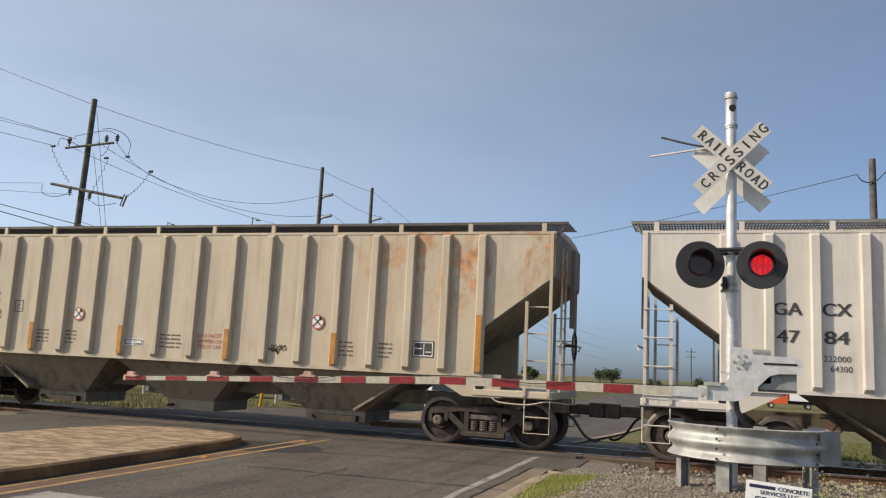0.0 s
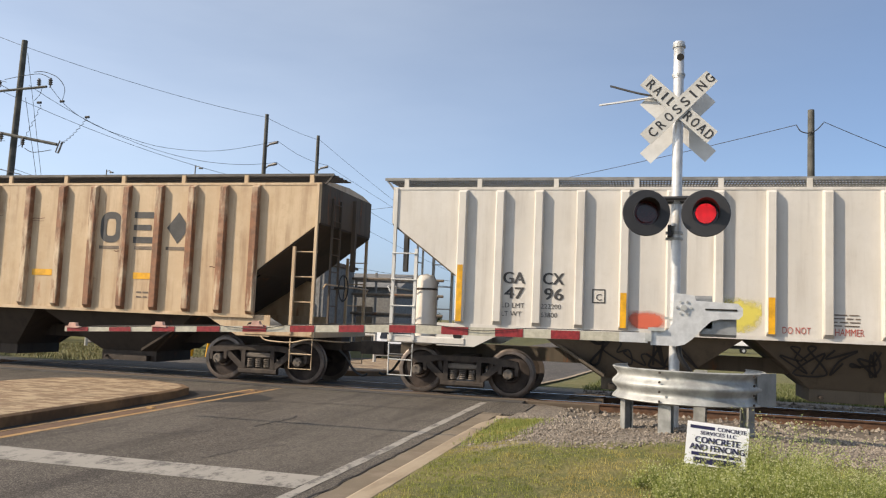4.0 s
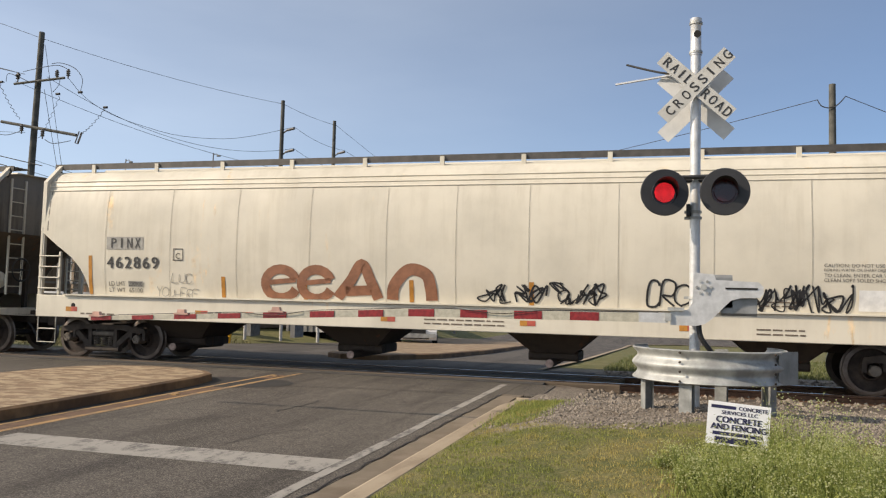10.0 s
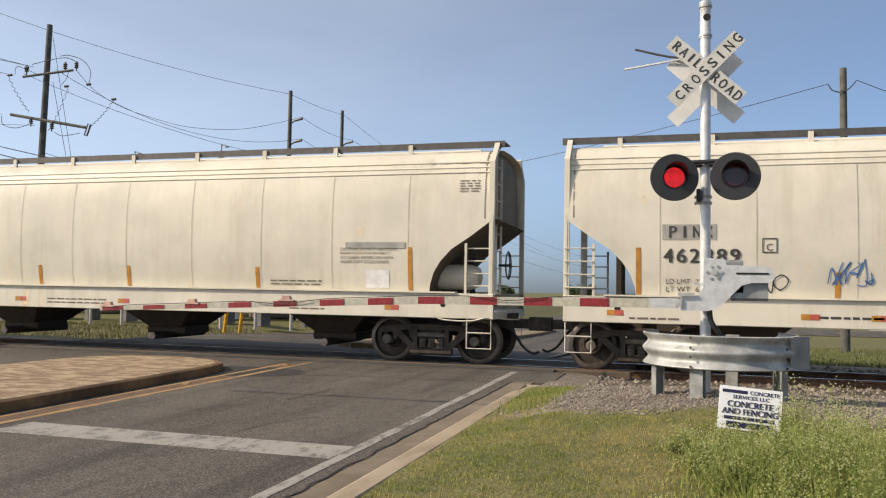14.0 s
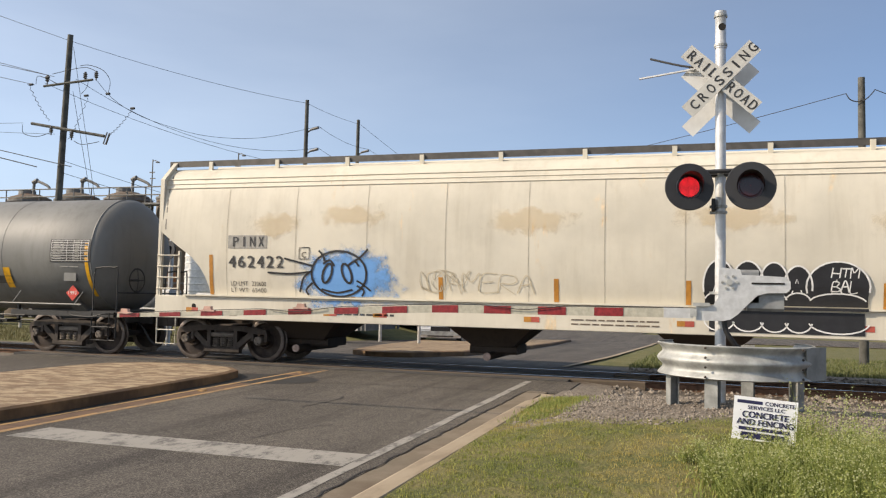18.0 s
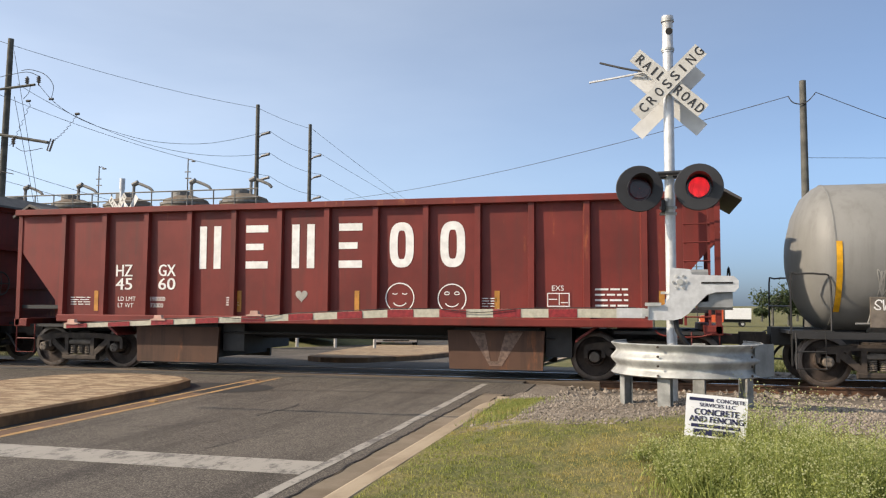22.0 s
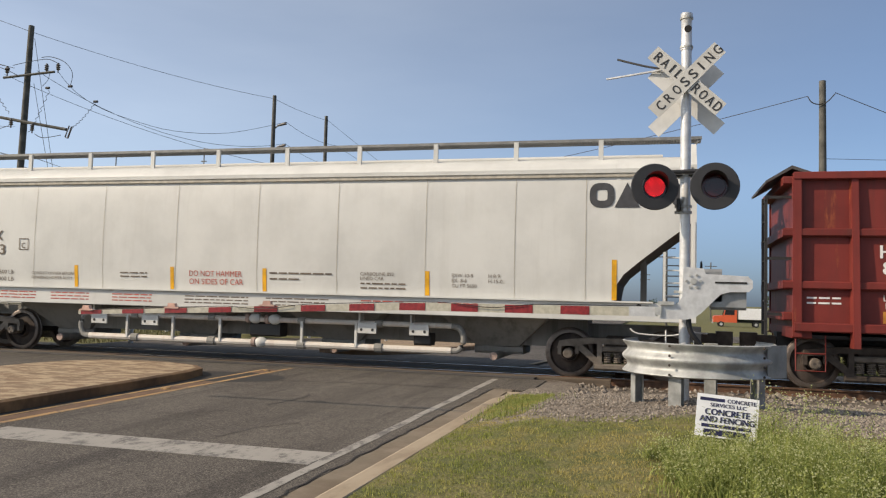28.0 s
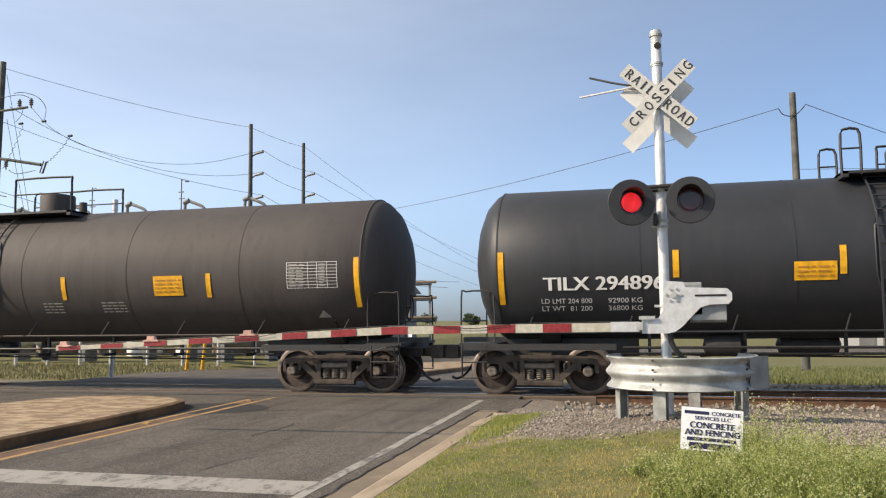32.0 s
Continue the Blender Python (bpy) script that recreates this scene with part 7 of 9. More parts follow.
def strip(name, x0, x1, y0, y1, z, mat, parent, steps=1, wob=0.0, slant=0.0):
    """A thin sheet laid on the road, with slightly uneven edges."""
    m, rnd = Mesh(), random.Random(name + str(x0))
    n = max(1, int((y1 - y0) / 0.4)) if steps is None else steps
    a, b = [], []
    for k in range(n + 1):
        y = y0 + (y1 - y0) * k / n
        lean = slant * (y - 7.5)
        a.append((x0 + lean + rnd.uniform(-wob, wob), y, z))
        b.append((x1 + lean + rnd.uniform(-wob, wob), y, z))
    m.add(a + b, [(i, i + 1, n + 2 + i, n + 1 + i) for i in range(n)])
    return part(name, m, mat, parent)


def far_road():
    """The road beyond the tracks, widening into a side road behind the grass."""
    edge = [(18.3, -2.9), (19, -2.82)] + [(y, -2.66 + 0.135 * (y - 20)) for y in (20, 21, 22)] + [(y, -2.24 + 0.094 * (y - 23)) for y in range(23, 33)] + [(33, -1.1), (34, 0.4), (34.7, 5.4), (34.9, 14.0), (35, 26.0), (41, 26.0), (41.1, -2.6), (60, -2.6), (200, -2.6)]
    verts = [down(x, y) for y, right in edge for x in (-15.0, right)]
    return verts, [(2 * i, 2 * i + 1, 2 * i + 3, 2 * i + 2) for i in range(len(edge) - 1)]


def build_road():
    road = tagged(part("road", Mesh().box(-15.0, -2.69, -60, 15.25, -0.3, 0.0).box(-2.69, -2.06, 13.4, 15.25, -0.3, -0.002).add(*far_road()), ASPHALT), "worn grey asphalt road over the railway", "road", kind="structure")
    strip("edge_line", -2.965, -2.85, -10, 14.95, 0.004, WHITE_LINE, road, None, 0.008, -0.009)
    k = Mesh()
    ribbon(k, smooth_line([(-2.9, 18.7), (-2.6, 20.75), (-2.3, 22.8), (-2.06, 25.3), (-1.83, 27.8), (-1.6, 30.2), (-1.36, 32.7), (0.0, 34.0), (5.0, 34.7), (14.0, 34.9)], 3), 0.14, lambda a, b: tuple(Vector(down(a, b)) + Vector((0, 0, 0.01))))
    part("far_kerb", k, KERB, road, "low pale kerb beyond the tracks")
    strip("stop_line", -6.72, -2.97, 6.61, 7.2, 0.0036, WHITE_LINE, road)
    strip("centre_line", -7.03, -6.93, -10, 15.0, 0.004, YELLOW_LINE, road, None, 0.008, -0.024)
    strip("centre_line", -7.36, -7.28, -10, 14.5, 0.004, YELLOW_LINE, road, None, 0.008, -0.024)
    strip("line_dirt", -7.27, -7.04, -10, 14.5, 0.003, plain("reddish_road_dirt", (0.13, 0.075, 0.045), 0.9), road, None, 0.01, -0.024)
    strip("gutter_dirt", -7.68, -7.36, -10, 12.4, 0.003, TAR, road, None, 0.05)
    m = Mesh()
    pts = [(-7.5 + 1.15 * math.cos(t), 12.9 + 0.85 * math.sin(t)) for t in np.linspace(0, 2 * math.pi, 22)]
    m.add([(x, y, 0.0035) for x, y in pts], [tuple(range(22))])
    part("tar_patch", m, TAR, road)
    cracks = ((0.03, [(-7.8, 12.68), (-7.1, 12.66), (-6.4, 12.69), (-5.8, 12.85), (-5.27, 12.97), (-4.3, 13.08), (-3.6, 13.1), (-2.93, 13.13), (-2.4, 13.2)]),
              (0.02, [(-7.3, 14.2), (-6.2, 14.25), (-5.0, 14.15), (-3.1, 14.3)]), (0.022, [(-5.03, 9.84), (-5.05, 10.3), (-5.0, 10.68), (-5.04, 11.18)]),
              (0.016, [(-6.1, 8.6), (-5.6, 8.8), (-5.3, 9.3)]), (0.014, [(-4.4, 7.5), (-4.3, 8.2), (-4.05, 8.7)]))
    for w, line in cracks:
        c, rnd = Mesh(), random.Random(int(w * 1000))
        ribbon(c, [(x + rnd.uniform(-0.03, 0.03), y + rnd.uniform(-0.03, 0.03)) for x, y in smooth_line(line, 5)], w, lambda a, b: (a, b, 0.0045))
        stroke_mesh(c, "road_crack", TAR, road)
    c = Mesh()
    gap = random.Random(12)
    ribbon(c, [(-2.70 + gap.uniform(-0.022, 0.022), -6 + 0.13 * k) for k in range(149)], 0.018, lambda a, b: (a, b, 0.005))
    stroke_mesh(c, "gutter_joint", TAR, road)
    gutter = tagged(part("gutter", Mesh().box(-2.69, -2.35, -30, 13.4, -0.3, -0.004), concrete_material("grey_gutter_concrete", (0.22, 0.175, 0.125), (0.15, 0.118, 0.08))), "stained concrete gutter beside the road", "gutter", kind="structure")
    kerb = thing("kerb", "pale concrete kerb edging the lawn", "kerb", kind="structure")
    prof = [(-2.37, -0.3), (-2.37, 0.0), (-2.32, 0.075), (-2.26, 0.105), (-2.09, 0.11), (-2.07, 0.09), (-2.07, -0.3)]
    for k in range(5):
        y = 11.2 - 7.0 * k
        part("kerb_stone", Mesh().add(
            [(x, yy, z) for yy in (y - 6.99, y) for x, z in prof], [tuple(range(7)), tuple(range(13, 6, -1))] + [(i, i + 7, (i + 1) % 7 + 7, (i + 1) % 7) for i in range(7)]), KERB, kerb)
    part("kerb_end", Mesh().add([(x, yy, z * k) for yy, k in ((11.21, 1), (12.9, -0.05)) for x, z in prof], [tuple(range(7)), tuple(range(13, 6, -1))] + [(i, i + 7, (i + 1) % 7 + 7, (i + 1) % 7) for i in range(7)]), KERB, kerb)
    for y in (6.0, 10.8, 14.2):
        part("road_marker", Mesh().prism([(-0.06, 0), (-0.04, 0.018), (0.04, 0.018), (0.06, 0)], -0.05, 0.05), YELLOW_LINE, road, "raised yellow road marker", at=pose(-7.15 - 0.024 * (y - 7.5), y, 0.003))


def rounded_island(name, outline_, label, h=0.15):
    isl = thing(name, label, "traffic island", kind="structure")
    n = len(outline_)
    inner = [(x + (sum(p[0] for p in outline_) / n - x) * 0.035, y + (sum(p[1] for p in outline_) / n - y) * 0.02) for x, y in outline_]
    m = Mesh()
    lay = lambda pts, z: [(x, y, fall(y) + z) for x, y in pts]
    m.add(lay(outline_, -0.1) + lay(outline_, h - 0.025) + lay(inner, h),
          [(i, (i + 1) % n, n + (i + 1) % n, n + i) for i in range(n)] + [(n + i, n + (i + 1) % n, 2 * n + (i + 1) % n, 2 * n + i) for i in range(n)])
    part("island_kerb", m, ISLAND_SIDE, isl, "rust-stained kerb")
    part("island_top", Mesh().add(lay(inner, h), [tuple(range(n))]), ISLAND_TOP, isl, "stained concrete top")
    return isl


def build_track():
    bed = tagged(part("track_bed", Mesh().add([(-400, 14.6, -0.2), (400, 14.6, -0.2), (400, 15.2, -0.13), (-400, 15.2, -0.13), (400, 18.3, -0.13), (-400, 18.3, -0.13), (400, 19, -0.2), (-400, 19, -0.2)],
                                              [(0, 1, 2, 3), (3, 2, 4, 5), (5, 4, 6, 7)]), concrete_material("dark_ballast", (0.15, 0.125, 0.10), (0.09, 0.075, 0.06), (0.045, 0.035, 0.03))), "dark stone ballast under the rails", "track bed", kind="structure")
    prof = [(-0.036, 0), (-0.036, -0.035), (-0.01, -0.05), (-0.01, -0.13), (-0.07, -0.15), (-0.07, -0.165), (0.07, -0.165), (0.07, -0.15), (0.01, -0.13), (0.01, -0.05), (0.036, -0.035), (0.036, 0)]
    track = thing("railway_track", "rusty rails with polished heads on timber ties", "railway track", kind="structure")
    for y in (TRACK_Y - 0.7535, TRACK_Y + 0.7535):
        r = part("rail", Mesh().prism([(y + a, RAIL_Z - 0.002 + b) for a, b in prof], -400, 400, "x"), RAIL_SIDE, track)
        part("rail_head", Mesh().box(-400, 400, y - 0.03, y + 0.03, RAIL_Z - 0.002, RAIL_Z), RAIL_TOP, r, "polished rail head")
    tie = Mesh().bevel(-1.3, 1.3, -0.115, 0.115, -0.29, -0.125, 0.015).mesh("tie", TIMBER)
    for k in range(150):
        x = -2.0 + 0.52 * k
        part("tie", tie, TIMBER, track, at=pose(x, TRACK_Y + random.uniform(-0.05, 0.05), random.uniform(-0.02, 0.012), 0, 0, 90 + random.uniform(-1.5, 1.5)))
    plate = Mesh().box(-0.1, 0.1, -0.16, 0.16, -0.135, -0.115).box(-0.03, 0.03, -0.1, -0.075, -0.12, -0.09).box(-0.03, 0.03, 0.075, 0.1, -0.12, -0.09).mesh("tie_plate", RAIL_SIDE)
    for k in range(40):
        part("tie_plate", plate, RAIL_SIDE, track, at=pose(-2.0 + 0.52 * k, TRACK_Y - 0.7535, 0))
    deck = thing("crossing_deck", "dark asphalt and timber crossing deck between the rails", "crossing deck", kind="structure")
    y0, y1 = TRACK_Y - 0.7535, TRACK_Y + 0.7535
    for a, b in ((15.25, y0 - 0.05), (y0 + 0.11, y1 - 0.11), (y1 + 0.05, 18.3)):
        part("deck_panel", Mesh().box(-15.4, -2.3 if a < 16 else -1.6, a, b, -0.28, 0.022), CROSS_PANEL, deck)
    for y in (y0 - 0.33, y0 + 0.36, y1 - 0.36, y1 + 0.33):
        part("deck_timber", Mesh().bevel(-15.4, -0.9, y - 0.1, y + 0.1, -0.2, 0.028, 0.012), TIMBER, deck)


def scatter_stones(name, boxes, count, size, seed, label):
    rnd = np.random.RandomState(seed)
    base = np.array([(1, 0, 0), (-1, 0, 0), (0, 1, 0), (0, -1, 0), (0, 0, 0.8), (0, 0, -0.8)], float)
    faces = [(0, 2, 4), (2, 1, 4), (1, 3, 4), (3, 0, 4), (2, 0, 5), (1, 2, 5), (3, 1, 5), (0, 3, 5)]
    m = Mesh()
    for x0, x1, y0, y1, share in boxes:
        for _ in range(int(count * share)):
            x, y = rnd.uniform(x0, x1), rnd.uniform(y0, y1)
            if y < 8.35 + 0.2 * math.sin(x * 3) + 0.5 * max(0, -x - 0.9) and x < 1.8 + 0.2 * math.sin(y * 4):
                continue
            z = max(verge(x, y), -0.13 if 15.2 < y < 18.3 else -9)
            v = base * rnd.uniform(0.55, 1.25, (6, 3)) * size * rnd.uniform(0.6, 1.5)
            a = rnd.uniform(0, 6.28)
            c, s = math.cos(a), math.sin(a)
            v = np.stack([v[:, 0] * c - v[:, 1] * s + x, v[:, 0] * s + v[:, 1] * c + y, v[:, 2] + z + size * 0.2], 1)
            m.add(v.tolist(), faces)
    me = bpy.data.meshes.new(name)
    me.from_pydata(m.v, [], m.f)
    me.materials.append(stone_material())
    tagged(part(name, me, None), label, "gravel", kind="stuff")


def stone_material():
    m, nt, b = material("mixed_stone")
    geo = nt.nodes.new("ShaderNodeNewGeometry")
    col = mix(nt, geo.outputs["Random Per Island"], (0.10, 0.083, 0.066), (0.37, 0.315, 0.255))
    nt.links.new(mix(nt, mathnode(nt, "MULTIPLY", noise_tex(nt, 30, 3), 0.5), col, (0.11, 0.09, 0.07)), b.inputs["Base Color"])
    b.inputs["Roughness"].default_value = 0.95
    return m


def leaf_material(name, a, c, d=None):
    m, nt, b = material(name)
    geo = nt.nodes.new("ShaderNodeNewGeometry")
    col = mix(nt, geo.outputs["Random Per Island"], a, c)
    if d:
        col = mix(nt, mathnode(nt, "MULTIPLY", ramp(nt, noise_tex(nt, 1.1, 4), 0.42, 0.66), 0.8), col, d)
    nt.links.new(col, b.inputs["Base Color"])
    b.inputs["Roughness"].default_value = 0.7
    b.inputs["Subsurface Weight"].default_value = 0.0
    tr = nt.nodes.new("ShaderNodeBsdfTranslucent")
    nt.links.new(col, tr.inputs["Color"])
    ms = node(nt, "ShaderNodeMixShader", Fac=0.3)
    nt.links.new(b.outputs[0], ms.inputs[1])
    nt.links.new(tr.outputs[0], ms.inputs[2])
    nt.links.new(ms.outputs[0], nt.nodes["Material Output"].inputs["Surface"])
    return m


def blades(name, count, spot, height, width, mat, seed, label, category="grass", lean=0.5):
    """Grass as single bent blades; spot gives a place and a height factor."""
    rnd = random.Random(seed)
    v, f = [], []
    for _ in range(count):
        x, y, k = spot(rnd)
        if k <= 0:
            continue
        z = verge(x, y) - 0.01
        h = height * k * rnd.uniform(0.6, 1.3)
        a, tilt = rnd.uniform(0, 6.283), rnd.uniform(0, lean) * h
        dx, dy, w = math.cos(a), math.sin(a), width * rnd.uniform(0.7, 1.3)
        b = rnd.uniform(0, 6.283)
        tx, ty = math.cos(b) * tilt, math.sin(b) * tilt
        n = len(v)
        v += [(x - dx * w, y - dy * w, z), (x + dx * w, y + dy * w, z), (x + dx * w * 0.7 + tx * 0.4, y + dy * w * 0.7 + ty * 0.4, z + h * 0.6),
              (x - dx * w * 0.7 + tx * 0.4, y - dy * w * 0.7 + ty * 0.4, z + h * 0.6), (x + tx, y + ty, z + h)]
        f += [(n, n + 1, n + 2, n + 3), (n + 3, n + 2, n + 4)]
    me = bpy.data.meshes.new(name)
    me.from_pydata(v, [], f)
    me.materials.append(mat)
    return tagged(part(name, me, mat), label, category, kind="stuff")


LAWN = leaf_material("dry_lawn", (0.085, 0.115, 0.02), (0.39, 0.40, 0.09), (0.47, 0.36, 0.13))
WEED = leaf_material("weed_green", (0.12, 0.165, 0.03), (0.36, 0.385, 0.105))
FLOWER = leaf_material("weed_flowers", (0.34, 0.37, 0.13), (0.56, 0.56, 0.29))
BANK = leaf_material("dry_bank_grass", (0.09, 0.09, 0.035), (0.19, 0.165, 0.075))
FIELD = leaf_material("field_grass", (0.10, 0.125, 0.038), (0.20, 0.205, 0.075))
TREE_LEAF = leaf_material("tree_leaf", (0.03, 0.05, 0.018), (0.07, 0.095, 0.035))


def lawn_spot(r):
    x, y = r.uniform(-2.05, 2.6), 3.0 + 8.6 * r.random() ** 0.9
    edge = 8.3 + 0.15 * math.sin(x * 3) + 0.5 * max(0, -x - 0.9)
    if (y > edge + r.uniform(-0.3, 0.4) and not (x < -1.45 and y < 11.6)) or x > 1.9:
        return x, y, 0
    return x, y, 0.55 + 1.5 * max(0, 0.35 + noise.noise(Vector((x * 9, y * 9, 0)))) + (0.7 if x < -1.3 and y > 9.5 else 0)


def verge_tuft_spot(r):
    return r.gauss(-1.75, 0.2), r.uniform(9.0, 11.6), 1.6


def weed_spot(r):
    x, y = r.gauss(0.95, 0.5), r.gauss(6.3, 0.8)
    d = ((x - 1.0) / 0.95) ** 2 + ((y - 6.25) / 1.5) ** 2
    return x, y, max(0.0, 1.2 - 0.65 * d) if d < 1.7 else 0


def build_weeds():
    bush = tagged(thing("weed_clump", "tall green flowering weeds round the yard sign", "weeds", kind="stuff"), "")
    rnd = random.Random(77)
    stems, leaves, flowers = Mesh(), Mesh(), Mesh()
    plants = []
    while len(plants) < 92:
        x, y, k = weed_spot(rnd)
        if k > 0.05:
            plants.append((x, y, k * rnd.uniform(0.6, 1.25)))
    for px, py, k in plants:
        size = 0.40 * k * (0.62 if 0.1 < px < 0.75 and py > 6.2 else 1.0)
        for _ in range(rnd.randint(14, 24)):
            a, spread = rnd.uniform(0, 6.283), abs(rnd.gauss(0, 0.55)) * size
            x, y = px + rnd.gauss(0, 0.03), py + rnd.gauss(0, 0.03)
            base = Vector((x, y, verge(x, y)))
            tip = base + Vector((math.cos(a) * spread, math.sin(a) * spread, size * rnd.uniform(0.6, 1.4)))
            d = tip - base
            stems.add([base + Vector((0.004, 0, 0)), base - Vector((0.004, 0, 0)), tip], [(0, 1, 2)])
            for q in range(rnd.randint(15, 21)):
                p = base + d * rnd.uniform(0.25, 1.0)
                b, l = rnd.uniform(0, 6.283), rnd.uniform(0.014, 0.042)
                out = Vector((math.cos(b), math.sin(b), rnd.uniform(-0.2, 0.7))) * l
                side = Vector((-math.sin(b), math.cos(b), 0)) * l * 0.16
                leaves.add([p, p + out * 0.5 + side, p + out, p + out * 0.5 - side], [(0, 1, 2, 3)])
            if rnd.random() < 0.5:
                for q in range(rnd.randint(6, 14)):
                    p = tip + Vector((rnd.gauss(0, 0.04), rnd.gauss(0, 0.04), rnd.gauss(-0.02, 0.035)))
                    s = rnd.uniform(0.002, 0.005)
                    flowers.add([p + Vector((-s, 0, -s)), p + Vector((s, 0, -s)), p + Vector((s, 0, s)), p + Vector((-s, 0, s))], [(0, 1, 2, 3)])
    for nm, mm, mt in (("stems", stems, WEED), ("leaves", leaves, WEED), ("flowers", flowers, FLOWER)):
        me = bpy.data.meshes.new(nm)
        me.from_pydata(mm.v, [], mm.f)
        me.materials.append(mt)
        tagged(part(nm, me, mt, bush), kind="stuff")


# ---- crossing signal ----
MAST_X, MAST_Y = 0.27, 9.8
SIGN_FACE = plain("grey_white_reflective_sheeting", (0.50, 0.49, 0.45), 0.45, vary=0.12)
BLADE_BACK = plain("bare_white_blade_back", (0.62, 0.62, 0.60), 0.5, vary=0.1)
LETTER = plain("black_sign_letters", (0.025, 0.025, 0.025), 0.5)
MATT_BLACK = plain("matt_black_enamel", (0.022, 0.022, 0.024), 0.55, vary=0.2)
GATE_RED = plain("red_reflective_stripe", (0.25, 0.02, 0.022), 0.4, vary=0.35, scale=20)
GATE_WHITE = plain("grey_white_reflective_stripe", (0.44, 0.415, 0.33), 0.45, vary=0.2, scale=15)
AMBER = plain("pink_white_marker_lens", (0.55, 0.33, 0.26), 0.3)
DARK_LENS = plain("unlit_dark_red_lens", (0.030, 0.006, 0.006), 0.15)


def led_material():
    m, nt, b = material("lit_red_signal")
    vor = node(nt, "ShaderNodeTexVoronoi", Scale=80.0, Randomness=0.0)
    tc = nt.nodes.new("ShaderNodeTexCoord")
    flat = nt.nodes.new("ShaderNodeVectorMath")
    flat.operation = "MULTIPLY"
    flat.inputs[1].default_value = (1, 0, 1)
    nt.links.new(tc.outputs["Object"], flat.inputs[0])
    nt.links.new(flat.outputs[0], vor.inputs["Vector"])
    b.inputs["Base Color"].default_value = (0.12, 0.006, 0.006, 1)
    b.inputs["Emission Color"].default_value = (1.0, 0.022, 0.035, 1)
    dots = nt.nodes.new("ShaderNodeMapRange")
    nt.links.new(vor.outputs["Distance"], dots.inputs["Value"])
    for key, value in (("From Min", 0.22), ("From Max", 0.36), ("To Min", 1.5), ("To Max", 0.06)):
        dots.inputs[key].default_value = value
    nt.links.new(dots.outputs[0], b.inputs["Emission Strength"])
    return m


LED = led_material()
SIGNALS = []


def build_signal():
    gz = 0.3
    sig = thing("crossing_signal", "railroad crossing signal with crossbuck, red flashers and gate", "crossing signal", at=pose(MAST_X, MAST_Y, 0))
    part("mast", Mesh().lathe([(0.001, gz - 0.2), (0.06, gz - 0.2), (0.06, 4.55), (0.001, 4.55)], 20, "z"), ALU, sig, "round aluminium mast", smooth=True)
    cap = part("mast_cap", Mesh().lathe([(0.068, 4.50), (0.068, 4.56), (0.062, 4.57), (0.062, 4.87), (0.069, 4.88), (0.069, 4.94), (0.001, 4.945)], 20, "z"), ALU, sig, "round mast cap with an opening", smooth=True)
    part("cap_opening", Mesh().lathe([(0.001, 0), (0.042, 0), (0.042, 0.01), (0.001, 0.01)], 16, "y", (0.015, -0.068, 4.74)), HOLE, cap)
    for z in (4.52, 4.87):
        part("clamp", Mesh().lathe([(0.062, z), (0.076, z), (0.076, z + 0.025), (0.062, z + 0.025)], 16, "z"), GALV, cap)
    for z in (2.55, 2.62, 2.98, 3.03, 1.62, 1.36):
        part("mast_clamp", Mesh().lathe([(0.059, z), (0.076, z), (0.076, z + 0.03), (0.059, z + 0.03)], 16, "z").box(-0.12, -0.07, -0.03, 0.03, z, z + 0.03), GALV, sig)
    # crossbuck: two lettered blades in front, two bare ones behind
    cz, half, wide = 4.105, 0.525, 0.09
    for ang, text, y, nm in ((45, "CROSSING", -0.13, "crossbuck_blade"), (-43, "RAIL ROAD", -0.115, "crossbuck_blade")):
        a = radians(ang)
        turn = Matrix.Translation((0.0, y, cz)) @ Matrix.Rotation(-a, 4, "Y")
        blade = part(nm, Mesh().box(-half, half, -0.004, 0.004, -wide, wide), SIGN_FACE, sig, "grey-white lettered blade", at=turn)
        lay = lambda x, z: (x, -0.006, z)
        words = [(text, -0.45, 0.128)] if text == "CROSSING" else [("RAIL", -0.47, 0.108), ("ROAD", 0.11, 0.108)]
        for word, x0, pitch in words:
            for k, ch in enumerate(word):
                w = 0.02 if ch == "I" else 0.076
                write("sign_letter", ch, x0 + k * pitch + (0.024 if ch == "I" else 0), -0.057, 0.114, LETTER, blade, lay, w, bold=0.005)
    for ang, y in ((45, 0.16), (-43, 0.145)):
        turn = Matrix.Translation((0.0, y, cz - 0.17)) @ Matrix.Rotation(-radians(ang), 4, "Y")
        part("rear_blade", Mesh().box(-half, half, -0.004, 0.004, -wide, wide), BLADE_BACK, sig, "bare white back of a blade", at=turn)
    part("crossbuck_bracket", Mesh().box(-0.09, 0.09, -0.12, 0.15, cz - 0.05, cz + 0.05), GALV, sig)
    for z, dx in ((4.49, -0.81), (4.25, -0.94)):
        part("loose_wire", Mesh().tube(smooth_line([(0.0, 0.05, 4.34), (-0.33, 0.1, 4.30 + (0.03 if z > 4.3 else 0)), (dx, 0.2, z)], 5), 0.014, 5), BLACK_STEEL if z > 4.3 else ALU, sig)
    # flashing lights
    part("light_crossarm", Mesh().tube([(-0.42, -0.12, 3.02), (0.3, -0.12, 3.04)], 0.025, 8).tube([(-0.42, -0.05, 3.0), (0.3, -0.05, 3.0)], 0.02, 8), MATT_BLACK, sig)
    part("junction_box", Mesh().bevel(-0.1, -0.06, -0.12, 0.0, 2.58, 2.72, 0.01), MATT_BLACK, sig)
